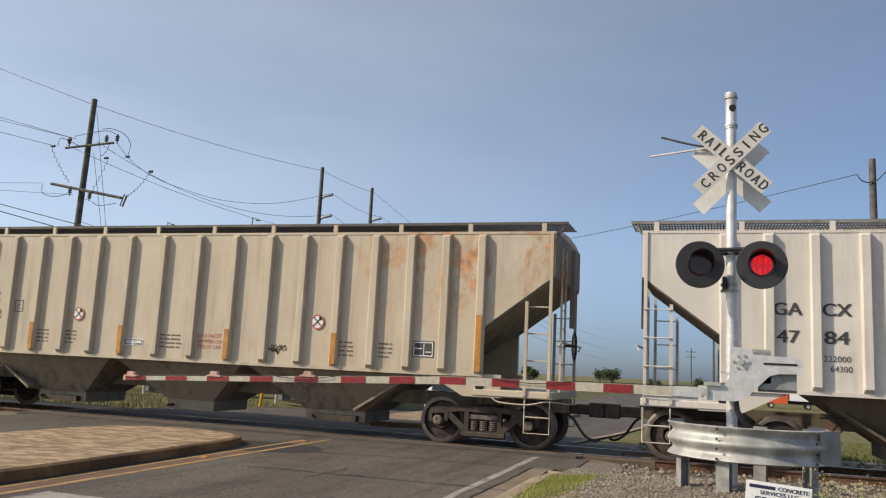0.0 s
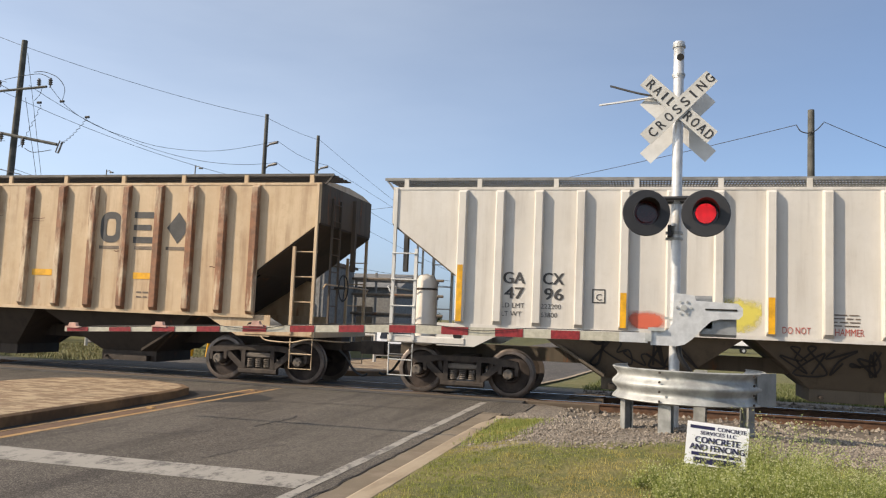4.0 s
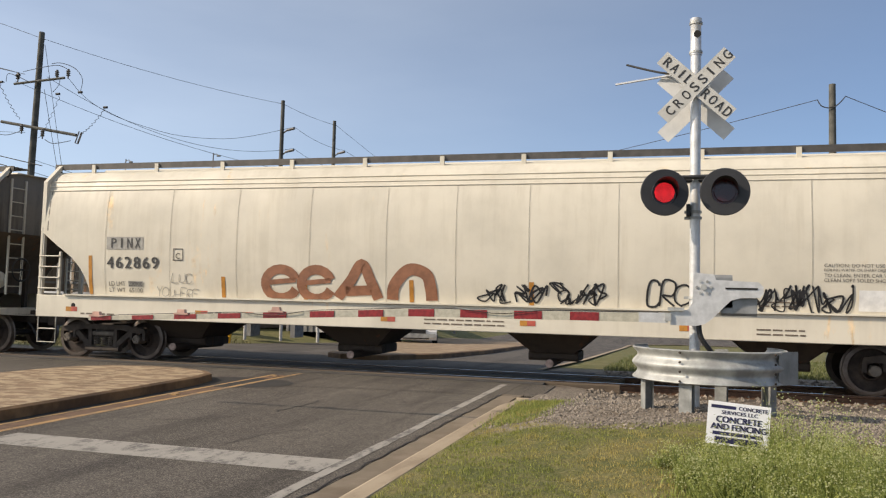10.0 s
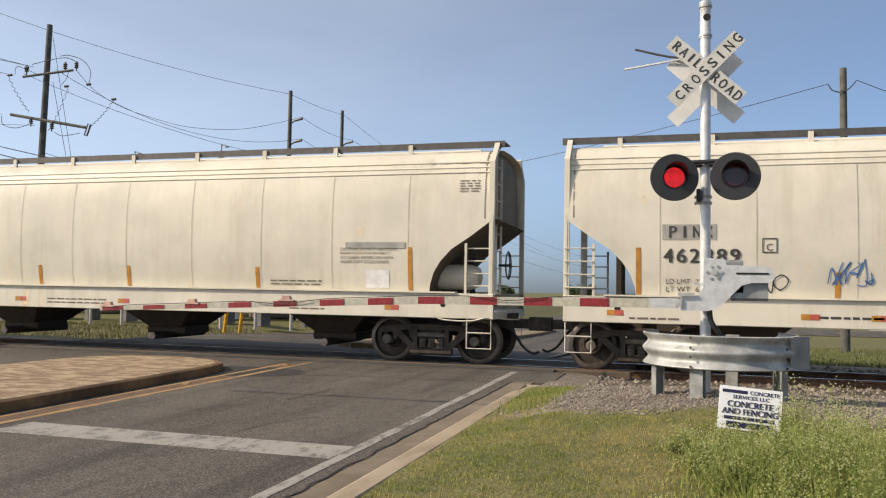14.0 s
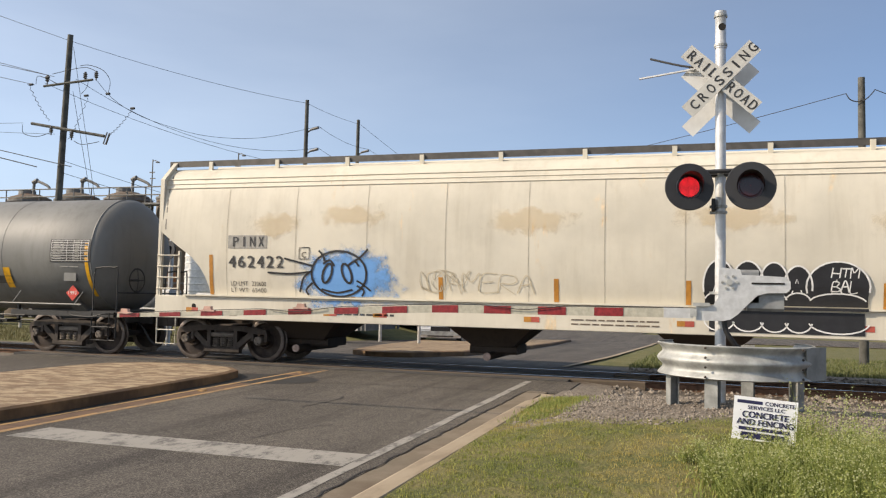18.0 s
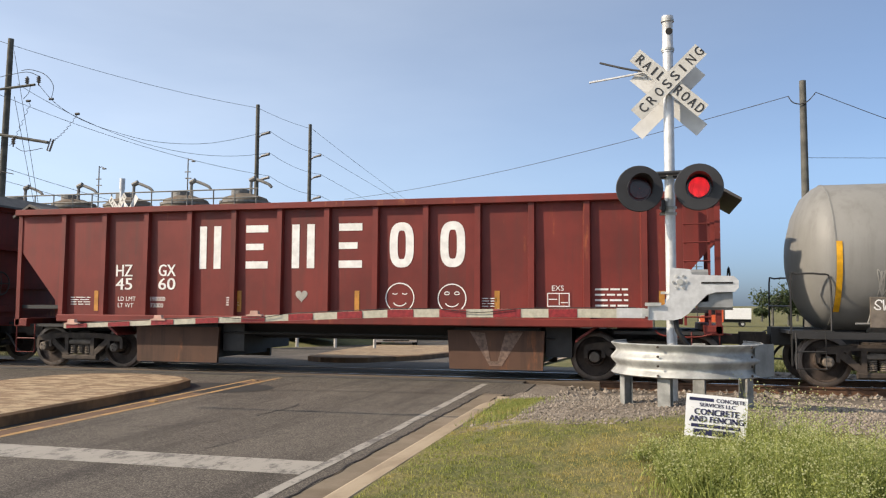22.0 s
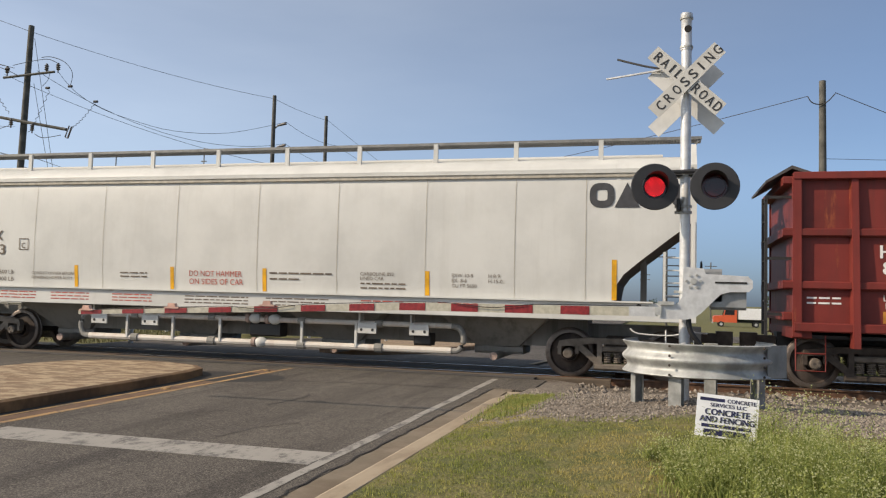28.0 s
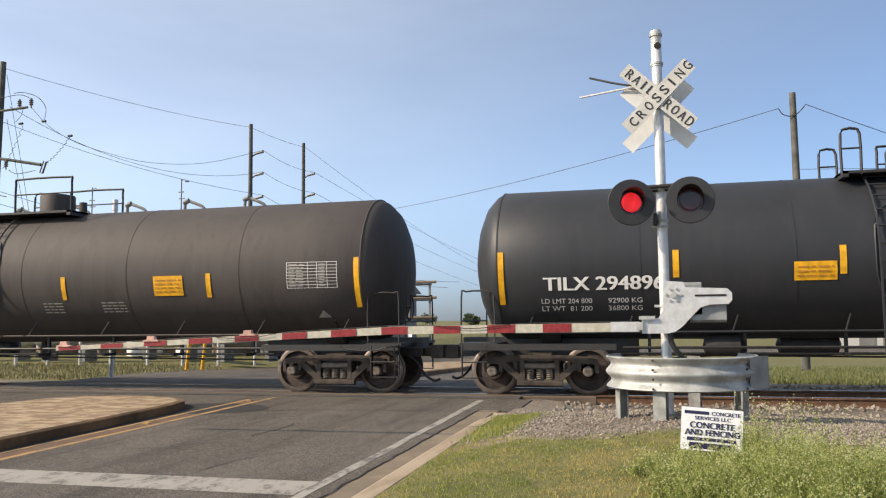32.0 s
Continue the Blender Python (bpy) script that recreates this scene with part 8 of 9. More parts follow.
    for x, rot_ in ((-0.345, 8), (0.31, -2)):
        lamp = part("signal_light", Mesh().lathe([(0.001, 0.12), (0.12, 0.12), (0.145, 0.05), (0.15, 0.0), (0.262, 0.0), (0.27, -0.008), (0.262, -0.02), (0.145, -0.02), (0.125, 0.08), (0.001, 0.08)], 40, "y"), MATT_BLACK, sig, "matt black round light with a hood", smooth=True, at=pose(x, -0.3, 2.83, 0, 0, rot_))
        hood = Mesh()
        n, r = 18, 0.146
        for k in range(n):
            t0, t1 = -0.45 + (math.pi + 0.9) * k / n, -0.45 + (math.pi + 0.9) * (k + 1) / n
            d = lambda t: 0.06 + 0.20 * max(0.0, math.sin(t)) ** 0.7 if math.sin(t) > 0 else 0.06
            hood.add([(r * math.cos(t0), -0.01, r * math.sin(t0)), (r * math.cos(t1), -0.01, r * math.sin(t1)), (r * math.cos(t1), -d(t1), r * math.sin(t1)), (r * math.cos(t0), -d(t0), r * math.sin(t0))], [(0, 1, 2, 3)])
        part("hood", hood, MATT_BLACK, lamp, "black visor")
        part("lens", Mesh().lathe([(0.12, 0.02), (0.14, 0.02), (0.14, 0.04), (0.12, 0.04)], 32, "y"), DARK_LENS, lamp, "dark red lens ring")
        # added two-faced disc; its turning stands in for the lamp switching
        disc = part("signal_disc", Mesh().lathe([(0.001, 0.0), (0.114, 0.0), (0.116, 0.006), (0.114, 0.012), (0.001, 0.012)], 32, "y"), DARK_LENS, lamp, "added flip disc, red-lit on one face, standing in for flashing", smooth=True, at=pose(0, -0.005, 0))
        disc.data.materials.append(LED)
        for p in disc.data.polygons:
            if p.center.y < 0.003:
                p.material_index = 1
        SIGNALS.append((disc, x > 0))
    # gate mechanism and arm
    plate = [(-0.27, 1.48), (-0.27, 1.32), (0.02, 1.32), (0.10, 1.34), (0.18, 1.40), (0.30, 1.53), (0.38, 1.61), (0.48, 1.64), (0.68, 1.645), (0.72, 1.69), (0.72, 1.77), (0.67, 1.82),
             (0.22, 1.84), (0.20, 1.90), (-0.02, 1.92), (-0.03, 1.58), (-0.08, 1.50), (-0.16, 1.48)]
    gate = part("gate_mechanism", Mesh().prism(plate, -0.26, -0.24), ALU, sig, "cut aluminium gate bracket")
    part("bracket_slot", Mesh().box(0.32, 0.66, -0.268, -0.262, 1.735, 1.755), HOLE, gate)
    for k in range(6):
        a = k * math.pi / 3
        part("bolt", Mesh().disc(0.09 + 0.075 * math.cos(a), -0.275, 1.755 + 0.075 * math.sin(a), 0.016, 0.016, 6), GALV, gate)
    part("pivot", Mesh().disc(0.09, -0.29, 1.755, 0.035, 0.03, 12), GALV, gate)
    part("motor_box", Mesh().bevel(0.28, 0.66, -0.2, 0.12, 1.44, 1.72, 0.03).bevel(0.0, 0.4, -0.2, 0.1, 1.50, 1.9, 0.03), plain("grey_motor_housing", (0.27, 0.275, 0.27), 0.5, 0.3), gate)
    part("counterweight", Mesh().bevel(0.3, 0.5, 0.1, 0.22, 1.5, 1.7, 0.02), MATT_BLACK, gate)
    part("arm_clamp", Mesh().box(-0.30, -0.12, -0.3, -0.2, 1.48, 1.52).box(-0.33, -0.26, -0.29, -0.22, 1.36, 1.45), GALV, gate)
    part("conduit", Mesh().tube(smooth_line([(0.04, -0.15, 1.36), (0.06, -0.16, 1.2), (0.16, -0.12, 1.05), (0.24, -0.05, 0.95)], 6), 0.03, 8), BLACK_STEEL, sig, "black cable conduit", smooth=True)
    arm = part("gate_arm", Mesh().prism([(-0.30, 1.345), (-0.30, 1.450), (-3.3, 1.425), (-3.3, 1.328)], -0.262, -0.238).prism([(-3.3, 1.328), (-3.3, 1.423), (-8.1, 1.19), (-8.1, 1.135)], -0.259, -0.241), GATE_WHITE, sig, "lowered red and white striped gate arm")
    x, k = -1.07, 0
    def arm_edge(x):
        if x > -3.3:
            return np.interp(x, [-3.3, -0.3], [1.328, 1.345]), np.interp(x, [-3.3, -0.3], [1.425, 1.450])
        return np.interp(x, [-8.1, -3.3], [1.135, 1.328]), np.interp(x, [-8.1, -3.3], [1.19, 1.423])
    while x > -8.0:
        w = 0.335
        (a0, b0), (a1, b1) = arm_edge(x), arm_edge(x - w)
        part("red_stripe", Mesh().prism([(x, a0 + 0.002), (x, b0 - 0.002), (x - w, b1 - 0.002), (x - w, a1 + 0.002)], -0.267, -0.264), GATE_RED, arm)
        x -= 0.665
    part("arm_base", Mesh().box(-0.62, -0.3, -0.27, -0.23, 1.342, 1.455), ALU, arm, "bare metal arm base")
    for x in (-7.97, -6.62, -5.21):
        z = float(np.interp(x, [-8.1, -3.3], [1.19, 1.423]))
        part("arm_lamp", Mesh().prism([(x - 0.11, z - 0.005), (x + 0.11, z - 0.005), (x + 0.11, z + 0.012), (x + 0.06, z + 0.02), (x + 0.05, z + 0.065), (x - 0.05, z + 0.065), (x - 0.06, z + 0.02), (x - 0.11, z + 0.012)], -0.28, -0.22), AMBER, arm, "small arm lamp")
    part("arm_cable", Mesh().tube([(x, -0.235 - 0.05 * (math.sin(x * 2.1) > 0.6), float(np.interp(x, [-8.1, -3.3, -0.3], [1.19, 1.423, 1.45])) + 0.012 - 0.05 * max(0, math.sin(x * 2.1)) ** 3) for x in np.linspace(-7.9, -0.4, 90)], 0.005, 5), BLACK_STEEL, arm)


def build_far_signal():
    """The signal on the other side of the railway."""
    sig = thing("crossing_signal", "far crossing signal with a white crossbuck beyond the railway", "crossing signal", at=pose(-14.9, 20.4, -0.2, 0, 0, -24))
    part("mast", Mesh().lathe([(0.001, -0.1), (0.067, -0.1), (0.067, 5.2), (0.001, 5.2)], 16, "z"), ALU, sig, "round aluminium mast", smooth=True)
    part("mast_cap", Mesh().lathe([(0.08, 5.0), (0.08, 5.32), (0.001, 5.33)], 16, "z"), ALU, sig, smooth=True)
    for ang, text, y in ((48, "CROSSING", -0.13), (-42, "RAIL ROAD", -0.115)):
        turn = Matrix.Translation((0.0, y, 4.35)) @ Matrix.Rotation(-radians(ang), 4, "Y")
        blade = part("crossbuck_blade", Mesh().box(-0.6, 0.6, -0.004, 0.004, -0.1, 0.1), SIGN_FACE, sig, "grey-white lettered blade", at=turn)
        words = [(text, -0.52, 0.145)] if text == "CROSSING" else [("RAIL", -0.55, 0.12), ("ROAD", 0.12, 0.12)]
        for word, x0, pitch in words:
            for k, ch in enumerate(word):
                write("sign_letter", ch, x0 + k * pitch + (0.024 if ch == "I" else 0), -0.055, 0.11, LETTER, blade, lambda x, z: (x, -0.006, z), 0.02 if ch == "I" else 0.075, bold=0.006)
    for ang, y in ((48, 0.24), (-42, 0.225)):
        part("rear_blade", Mesh().box(-0.6, 0.6, -0.004, 0.004, -0.1, 0.1), BLADE_BACK, sig, "bare white back of a blade", at=Matrix.Translation((0.0, y, 4.35)) @ Matrix.Rotation(-radians(ang), 4, "Y"))
    part("light_crossarm", Mesh().tube([(-0.42, -0.12, 3.12), (0.42, -0.12, 3.12)], 0.025, 8), MATT_BLACK, sig)
    for x in (-0.36, 0.36):
        part("signal_light", Mesh().lathe([(0.001, 0.12), (0.145, 0.1), (0.15, 0.0), (0.27, 0.0), (0.27, -0.02), (0.13, -0.02), (0.12, 0.06), (0.001, 0.06)], 28, "y"), MATT_BLACK, sig, "matt black round light seen from the track", smooth=True, at=pose(x, -0.25, 2.95))
    part("gate_mechanism", Mesh().bevel(-0.2, 0.3, -0.2, 0.2, 1.2, 1.8, 0.04), ALU, sig)


# guardrail zinc darkened for the posts' shade beneath the beam
POST_ZINC = plain("shaded_zinc_post", (0.27, 0.275, 0.26), 0.6, 0.2, 0.35)


def build_guard():
    g = thing("guardrail_ring", "curved galvanised guardrail round the signal mast", "guardrail", at=pose(0.42, 9.8, 0))
    R, z0, z1 = 0.82, 0.705, 1.07
    prof = []
    for k in range(31):
        u = k / 30
        prof.append((0.030 * math.cos(u * 2 * math.pi * 2), z0 + (z1 - z0) * u))
    prof[0], prof[-1] = (0.012, z0), (0.012, z1)
    m, n = Mesh(), 60
    rows = []
    for k in range(n + 1):
        t = radians(-215 + 250 * k / n)
        rows.append([((R + d) * math.cos(t), (R + d) * math.sin(t), z) for d, z in prof])
    w = len(prof)
    m.add([p for r in rows for p in r], [(i * w + j, i * w + j + 1, (i + 1) * w + j + 1, (i + 1) * w + j) for i in range(n) for j in range(w - 1)])
    beam = part("beam", m, GALV, g, "three-ridged galvanised beam", smooth=True)
    s = beam.modifiers.new("thickness", "SOLIDIFY")
    s.thickness = 0.006
    wing = Mesh().prism([(0.70, -0.43), (0.705, -0.44), (0.93, -0.19), (0.925, -0.18)], z0 + 0.004, z1 - 0.004, "z")
    # wing turned from the sun: its shade is put into a darker zinc
    w_ = part("end_wing", wing, plain("shaded_grey_zinc", (0.24, 0.245, 0.232), 0.65, 0.2), g, "flat end wing, zinc darkened for its shaded side")
    for t in (-112, -40):
        for k in range(4):
            z = z0 + 0.03 + (z1 - z0 - 0.06) * k / 3
            part("bolt", Mesh().lathe([(0.001, 0.0), (0.014, 0.0), (0.012, 0.014), (0.001, 0.018)], 8, "x"), TRUCK, beam, at=Matrix.Rotation(radians(t), 4, "Z") @ Matrix.Translation((R + 0.035, 0, z)))
    post = Mesh().box(-0.07, 0.07, -0.05, -0.043, -0.1, z1 - 0.05).box(-0.07, 0.07, 0.043, 0.05, -0.1, z1 - 0.05).box(-0.004, 0.004, -0.043, 0.043, -0.1, z1 - 0.05).mesh("post", POST_ZINC)
    for t in (-158, -110, -32, 75):
        part("post", post, GALV, g, "galvanised I-section post", at=Matrix.Rotation(radians(t), 4, "Z") @ Matrix.Translation((R - 0.1, 0, 0)) @ Matrix.Rotation(radians(90), 4, "Z"))


def build_sign():
    s = thing("yard_sign", "white corrugated yard sign with black lettering on wires", "yard sign", at=pose(0.545, 7.26, 0.47) @ Matrix.Rotation(radians(4.5), 4, "Y") @ pose(0, 0, 0, -4, 0, 3))
    white = plain("white_corrugated_plastic", (0.80, 0.80, 0.80), 0.45, vary=0.06)
    navy = plain("navy_sign_ink", (0.02, 0.02, 0.07), 0.5)
    part("panel", Mesh().box(-0.25, 0.25, -0.003, 0.003, -0.1, 0.255), white, s)
    lay = lambda x, z: (x, -0.005, z)
    write("sign_text", "CONCRETE", -0.005, 0.198, 0.032, navy, s, lay, 0.23, bold=0.004)
    write("sign_text", "SERVICES LLC", -0.14, 0.155, 0.03, navy, s, lay, 0.29, bold=0.004)
    for r in ((-0.225, -0.025, 0.2, 0.227),):
        patch("name_bar", [r], navy, s, lay)
    write("sign_text", "CONCRETE", -0.18, 0.085, 0.052, navy, s, lay, 0.36, bold=0.008)
    write("sign_text", "AND FENCING", -0.22, 0.025, 0.05, navy, s, lay, 0.44, bold=0.008)
    for r in ((-0.2, 0.2, -0.02, 0.008), (-0.18, 0.19, -0.085, -0.035)):
        patch("contact_bar", [r], navy, s, lay)
    for x in (-0.15, 0.15):
        part("wire_leg", Mesh().tube([(x, 0, 0.1), (x, 0, -0.45)], 0.004, 5), GALV, s)


# ---- poles and wires ----
POLE = plain("weathered_pole_wood", (0.10, 0.097, 0.084), 0.9, vary=0.4, scale=3)
WIRE = plain("dark_wire", (0.03, 0.03, 0.032), 0.7)
PORCELAIN = plain("brown_grey_insulator", (0.13, 0.12, 0.115), 0.4)


def pole(name, label, x, y, top, r=0.17, lean=0.0):
    p = thing(name, label, "utility pole", at=pose(x, y, -0.1))
    part("shaft", Mesh().tube([(-lean, 0, -1.6 if y > 30 else 0), (0, 0, top + 0.1)], r, 12, r * 0.68), POLE, p, smooth=True)
    return p


def insulator(parent, x, y, z, s=1.0):
    part("insulator", Mesh().lathe([(0.001, 0.42 * s), (0.05 * s, 0.42 * s), (0.05 * s, 0.36 * s), (0.1 * s, 0.33 * s), (0.05 * s, 0.27 * s), (0.1 * s, 0.24 * s), (0.05 * s, 0.18 * s), (0.1 * s, 0.15 * s), (0.03 * s, 0.1 * s), (0.03 * s, 0)], 10, "z", (x, y, z)), PORCELAIN, parent)


def wire(a, b, sag, r=0.012, label="thin dark overhead wire", n=18):
    pts = []
    for k in range(n + 1):
        u = k / n
        pts.append(Vector(a) * (1 - u) + Vector(b) * u - Vector((0, 0, 4 * sag * u * (1 - u))))
    tagged(part("overhead_wire", Mesh().tube(pts, r, 5), WIRE), label, "wire", "overhead wires")


def build_poles():
    p1 = pole("utility_pole", "tall dark wooden pole with crossarms, fuses and insulators", -29.84, 32, 14.25, 0.2, 0.4)
    def arm(p, a, b, w=0.06):
        part("crossarm", Mesh().tube([a, b], w, 6), POLE, p, "wooden crossarm")
    arm(p1, (-1.2, -0.3, 11.75), (1.75, -0.3, 11.9))
    arm(p1, (-1.83, -0.3, 9.9), (2.6, -0.3, 9.08), 0.08)
    for x in (-1.0, 1.3, 1.95):
        insulator(p1, x, -0.3, 11.85, 1.1)
    for x, z in ((-0.55, 9.6), (0.7, 9.3)):
        insulator(p1, x, -0.35, z - 0.35, 1.1)
    part("fuse", Mesh().tube([(2.75, -0.35, 8.65), (2.95, -0.35, 9.2)], 0.045, 6).tube([(2.6, -0.35, 8.7), (2.8, -0.35, 9.25)], 0.03, 6).tube([(2.6, -0.35, 8.7), (2.75, -0.35, 8.65)], 0.02, 6), PORCELAIN, p1, "hanging fuse cutout")
    for x0, z0, x1, z1 in ((4.24, 10.3, 2.95, 9.1), (-2.06, 11.88, -0.63, 9.94), (1.62, 11.0, 0.58, 9.0)):
        pts = [(x0 + (x1 - x0) * k / 16 + (0.07 if k % 2 else -0.07), -0.4, z0 + (z1 - z0) * k / 16 - 0.5 * (k / 16) * (1 - k / 16)) for k in range(17)]
        part("jumper_wire", Mesh().tube(smooth_line(pts, 2), 0.014, 4), WIRE, p1)
    for loop in ([(2.78, 11.14), (2.86, 11.75), (2.4, 12.3), (1.6, 12.6), (1.05, 12.6)], [(-1.6, 11.85), (-1.5, 12.25), (-0.85, 12.05), (-0.3, 11.8)], [(1.95, 12.3), (1.4, 12.5), (0.5, 12.45), (-0.6, 12.3)], [(1.2, 11.2), (1.5, 11.5), (1.6, 11.9)],
                 [(-2.3, 9.85), (-2.2, 9.4), (-1.4, 9.2), (-0.6, 9.35)], [(0.9, 8.9), (1.4, 8.7), (2.4, 8.8)]):
        part("jumper_wire", Mesh().tube(smooth_line([(x, -0.4, z) for x, z in loop], 6), 0.016, 4), WIRE, p1)
    for x, z in ((2.78, 11.12), (1.5, 11.1), (4.24, 10.33), (-1.9, 11.85), (-0.9, 12.15)):
        part("wire_clamp", Mesh().lathe([(0.001, -0.12), (0.06, -0.1), (0.06, 0.1), (0.001, 0.12)], 8, "x", (x, -0.4, z)), WIRE, p1)
    for a, b in (((0.5, -0.3, 13.6), (3.4, -0.6, 2.0)), ((0.6, -0.3, 11.4), (3.3, -0.6, 2.0))):
        part("guy_wire", Mesh().tube([a, b], 0.014, 4), WIRE, p1)
    p2 = pole("utility_pole", "dark wooden pole with three side insulators", -23.35, 45, 13.8, 0.17)
    p3 = pole("utility_pole", "dark wooden pole standing behind another", -22.95, 52.1, 14.1, 0.17)
    for p, zs in ((p2, (12.0, 10.65, 9.2)), (p3, (11.85, 10.4, 8.9))):
        for z in zs:
            part("side_insulator", Mesh().tube([(0.1, 0, z - 0.15), (0.35, 0, z + 0.02)], 0.045, 6).tube([(0.3, 0, z), (0.85, 0, z + 0.12)], 0.07, 8, 0.09), PORCELAIN, p)
    p4 = pole("utility_pole", "grey-brown wooden pole beside the field", 5.62, 31.5, 9.75, 0.17)
    part("jumper_wire", Mesh().tube(smooth_line([(-0.5, 0, 9.3), (-0.38, -0.1, 9.05), (-0.15, -0.15, 8.95), (0.0, -0.15, 9.0)], 6), 0.02, 4).tube(smooth_line([(0.0, -0.15, 8.95), (0.2, -0.15, 9.1), (0.42, 0, 9.36)], 6), 0.02, 4), WIRE, p4)
    far = [pole("utility_pole", "distant thin utility pole", x, y, t, 0.14) for x, y, t in ((0.6, 95, 8.5), (3.6, 130, 8.0), (8.5, 150, 9.0), (-3.2, 170, 8.0), (18.3, 70, 6.0))]
    for p, t in zip(far, (8.5, 8.0, 9.0, 8.0, 6.0)):
        arm(p, (-1.0, 0, t - 0.6), (1.0, 0, t - 0.6), 0.07)
        arm(p, (-1.0, 0, t - 1.6), (1.0, 0, t - 1.6), 0.07)
    T1 = (-29.84, 31.9, 13.95)
    wire((-73.4, 31, 30.9), T1, 0.3)
    wire(T1, (-23.35, 45, 13.6), 0.25)
    wire((-23.35, 45, 13.6), (-22.95, 52, 13.8), 0.1)
    wire((-22.95, 52, 13.9), (-18, 110, 7.0), 0.8)
    for a, z2, z3, sag in (((-27.85, 31.7, 11.75), 12.1, 11.95, 0), ((-29.1, 31.7, 11.9), 10.75, 10.5, 1.36), ((-31.0, 31.7, 11.8), 9.3, 9.0, 0.5)):
        if sag:
            wire(a, (-22.5, 45, z2), sag)
        else:
            drops = ((0, 0), (0.06, 0.75), (0.15, 1.3), (0.27, 1.62), (0.45, 1.8), (0.7, 1.35), (1, 0))
            line = [Vector(a).lerp(Vector((-22.5, 45, z2)), u) - Vector((0, 0, d)) for u, d in drops]
            tagged(part("overhead_wire", Mesh().tube(smooth_line(line, 4), 0.012, 5), WIRE), "thin dark overhead wire", "wire", "overhead wires")
        wire((-22.5, 45, z2), (-22.1, 52, z3), 0.25)
        wire((-22.1, 52, z3), (-14, 120, z3 - 5), 1.0)
    for b, a, r in (((-30.72, 31.7, 12.17), (-71.2, 31, 24.0), 0.014), ((-30.43, 31.7, 12.1), (-70.7, 31, 22.6), 0.014), ((-31.63, 31.7, 11.76), (-70.5, 31, 21.9), 0.014), ((-32.2, 31.7, 9.85), (-67.2, 31, 11.7), 0.01),
                    ((-30.2, 31.7, 9.2), (-67.5, 31, 12.6), 0.01), ((-29.1, 31.7, 7.55), (-69, 31, 17.1), 0.022), ((-31.2, 31.7, 7.6), (-69, 31, 17.2), 0.026)):
        wire(a, b, 0.25, r)
    wire((-29.8, 31.8, 7.9), (-14.0, 62, 4.5), 1.0)
    wire((-29.8, 31.8, 7.3), (-14.5, 60, 4.0), 0.8)
    wire((-23.4, 60, 9.8), (5.12, 31.5, 9.2), 0.5, 0.014)
    wire((6.04, 31.5, 9.3), (21, 30, 2.8), 0.35, 0.014)
    wire((5.7, 31.6, 6.9), (40, 33, 6.4), 0.2, 0.009)


# ---- factory and distance ----
RUST_TANK = paint("rusty_factory_tank", (0.17, 0.135, 0.10), streak=0.8, streak_colour=(0.07, 0.05, 0.035), rust=0.6, rough=0.85)
STEEL_GREY = plain("weathered_grey_steel", (0.19, 0.185, 0.175), 0.7, 0.2)
CLAD_WHITE = plain("white_tank_cladding", (0.66, 0.655, 0.63), 0.55, vary=0.15)
PALE_WALL = plain("pale_metal_cladding", (0.46, 0.45, 0.42), 0.7, vary=0.15)


def process_tank(x, y, r, h):
    t = thing("process_tank", "rust-stained vertical process tank with pipes on top", "tank", "factory tanks", at=pose(x, y, -0.1))
    part("tank_wall", Mesh().lathe([(r, 0), (r, h), (r * 0.86, h + 0.28), (r * 0.4, h + 0.5), (0.001, h + 0.52)], 28, "z"), RUST_TANK, t, smooth=True)
    for z in (h * 0.3, h * 0.6, h - 0.05):
        part("tank_hoop", Mesh().lathe([(r - 0.01, z), (r + 0.05, z), (r + 0.05, z + 0.12), (r - 0.01, z + 0.12)], 28, "z"), STEEL_GREY, t)
    part("top_hatch", Mesh().lathe([(0.5, h + 0.3), (0.5, h + 0.75), (0.001, h + 0.8)], 16, "z", (-0.3, 0, 0)), STEEL_GREY, t)
    pipe = smooth_line([(0.5, -0.3, h + 0.3), (0.5, -0.3, h + 1.15), (0.7, -0.3, h + 1.3), (1.5, -0.3, h + 1.0), (1.7, -0.3, h + 0.8)], 4)
    part("vent_pipe", Mesh().tube(pipe, 0.085, 8), STEEL_GREY, t, smooth=True)
    part("pipe_elbow", Mesh().tube([(0.42, -0.3, h + 1.2), (0.75, -0.3, h + 1.35)], 0.14, 8), STEEL_GREY, t)


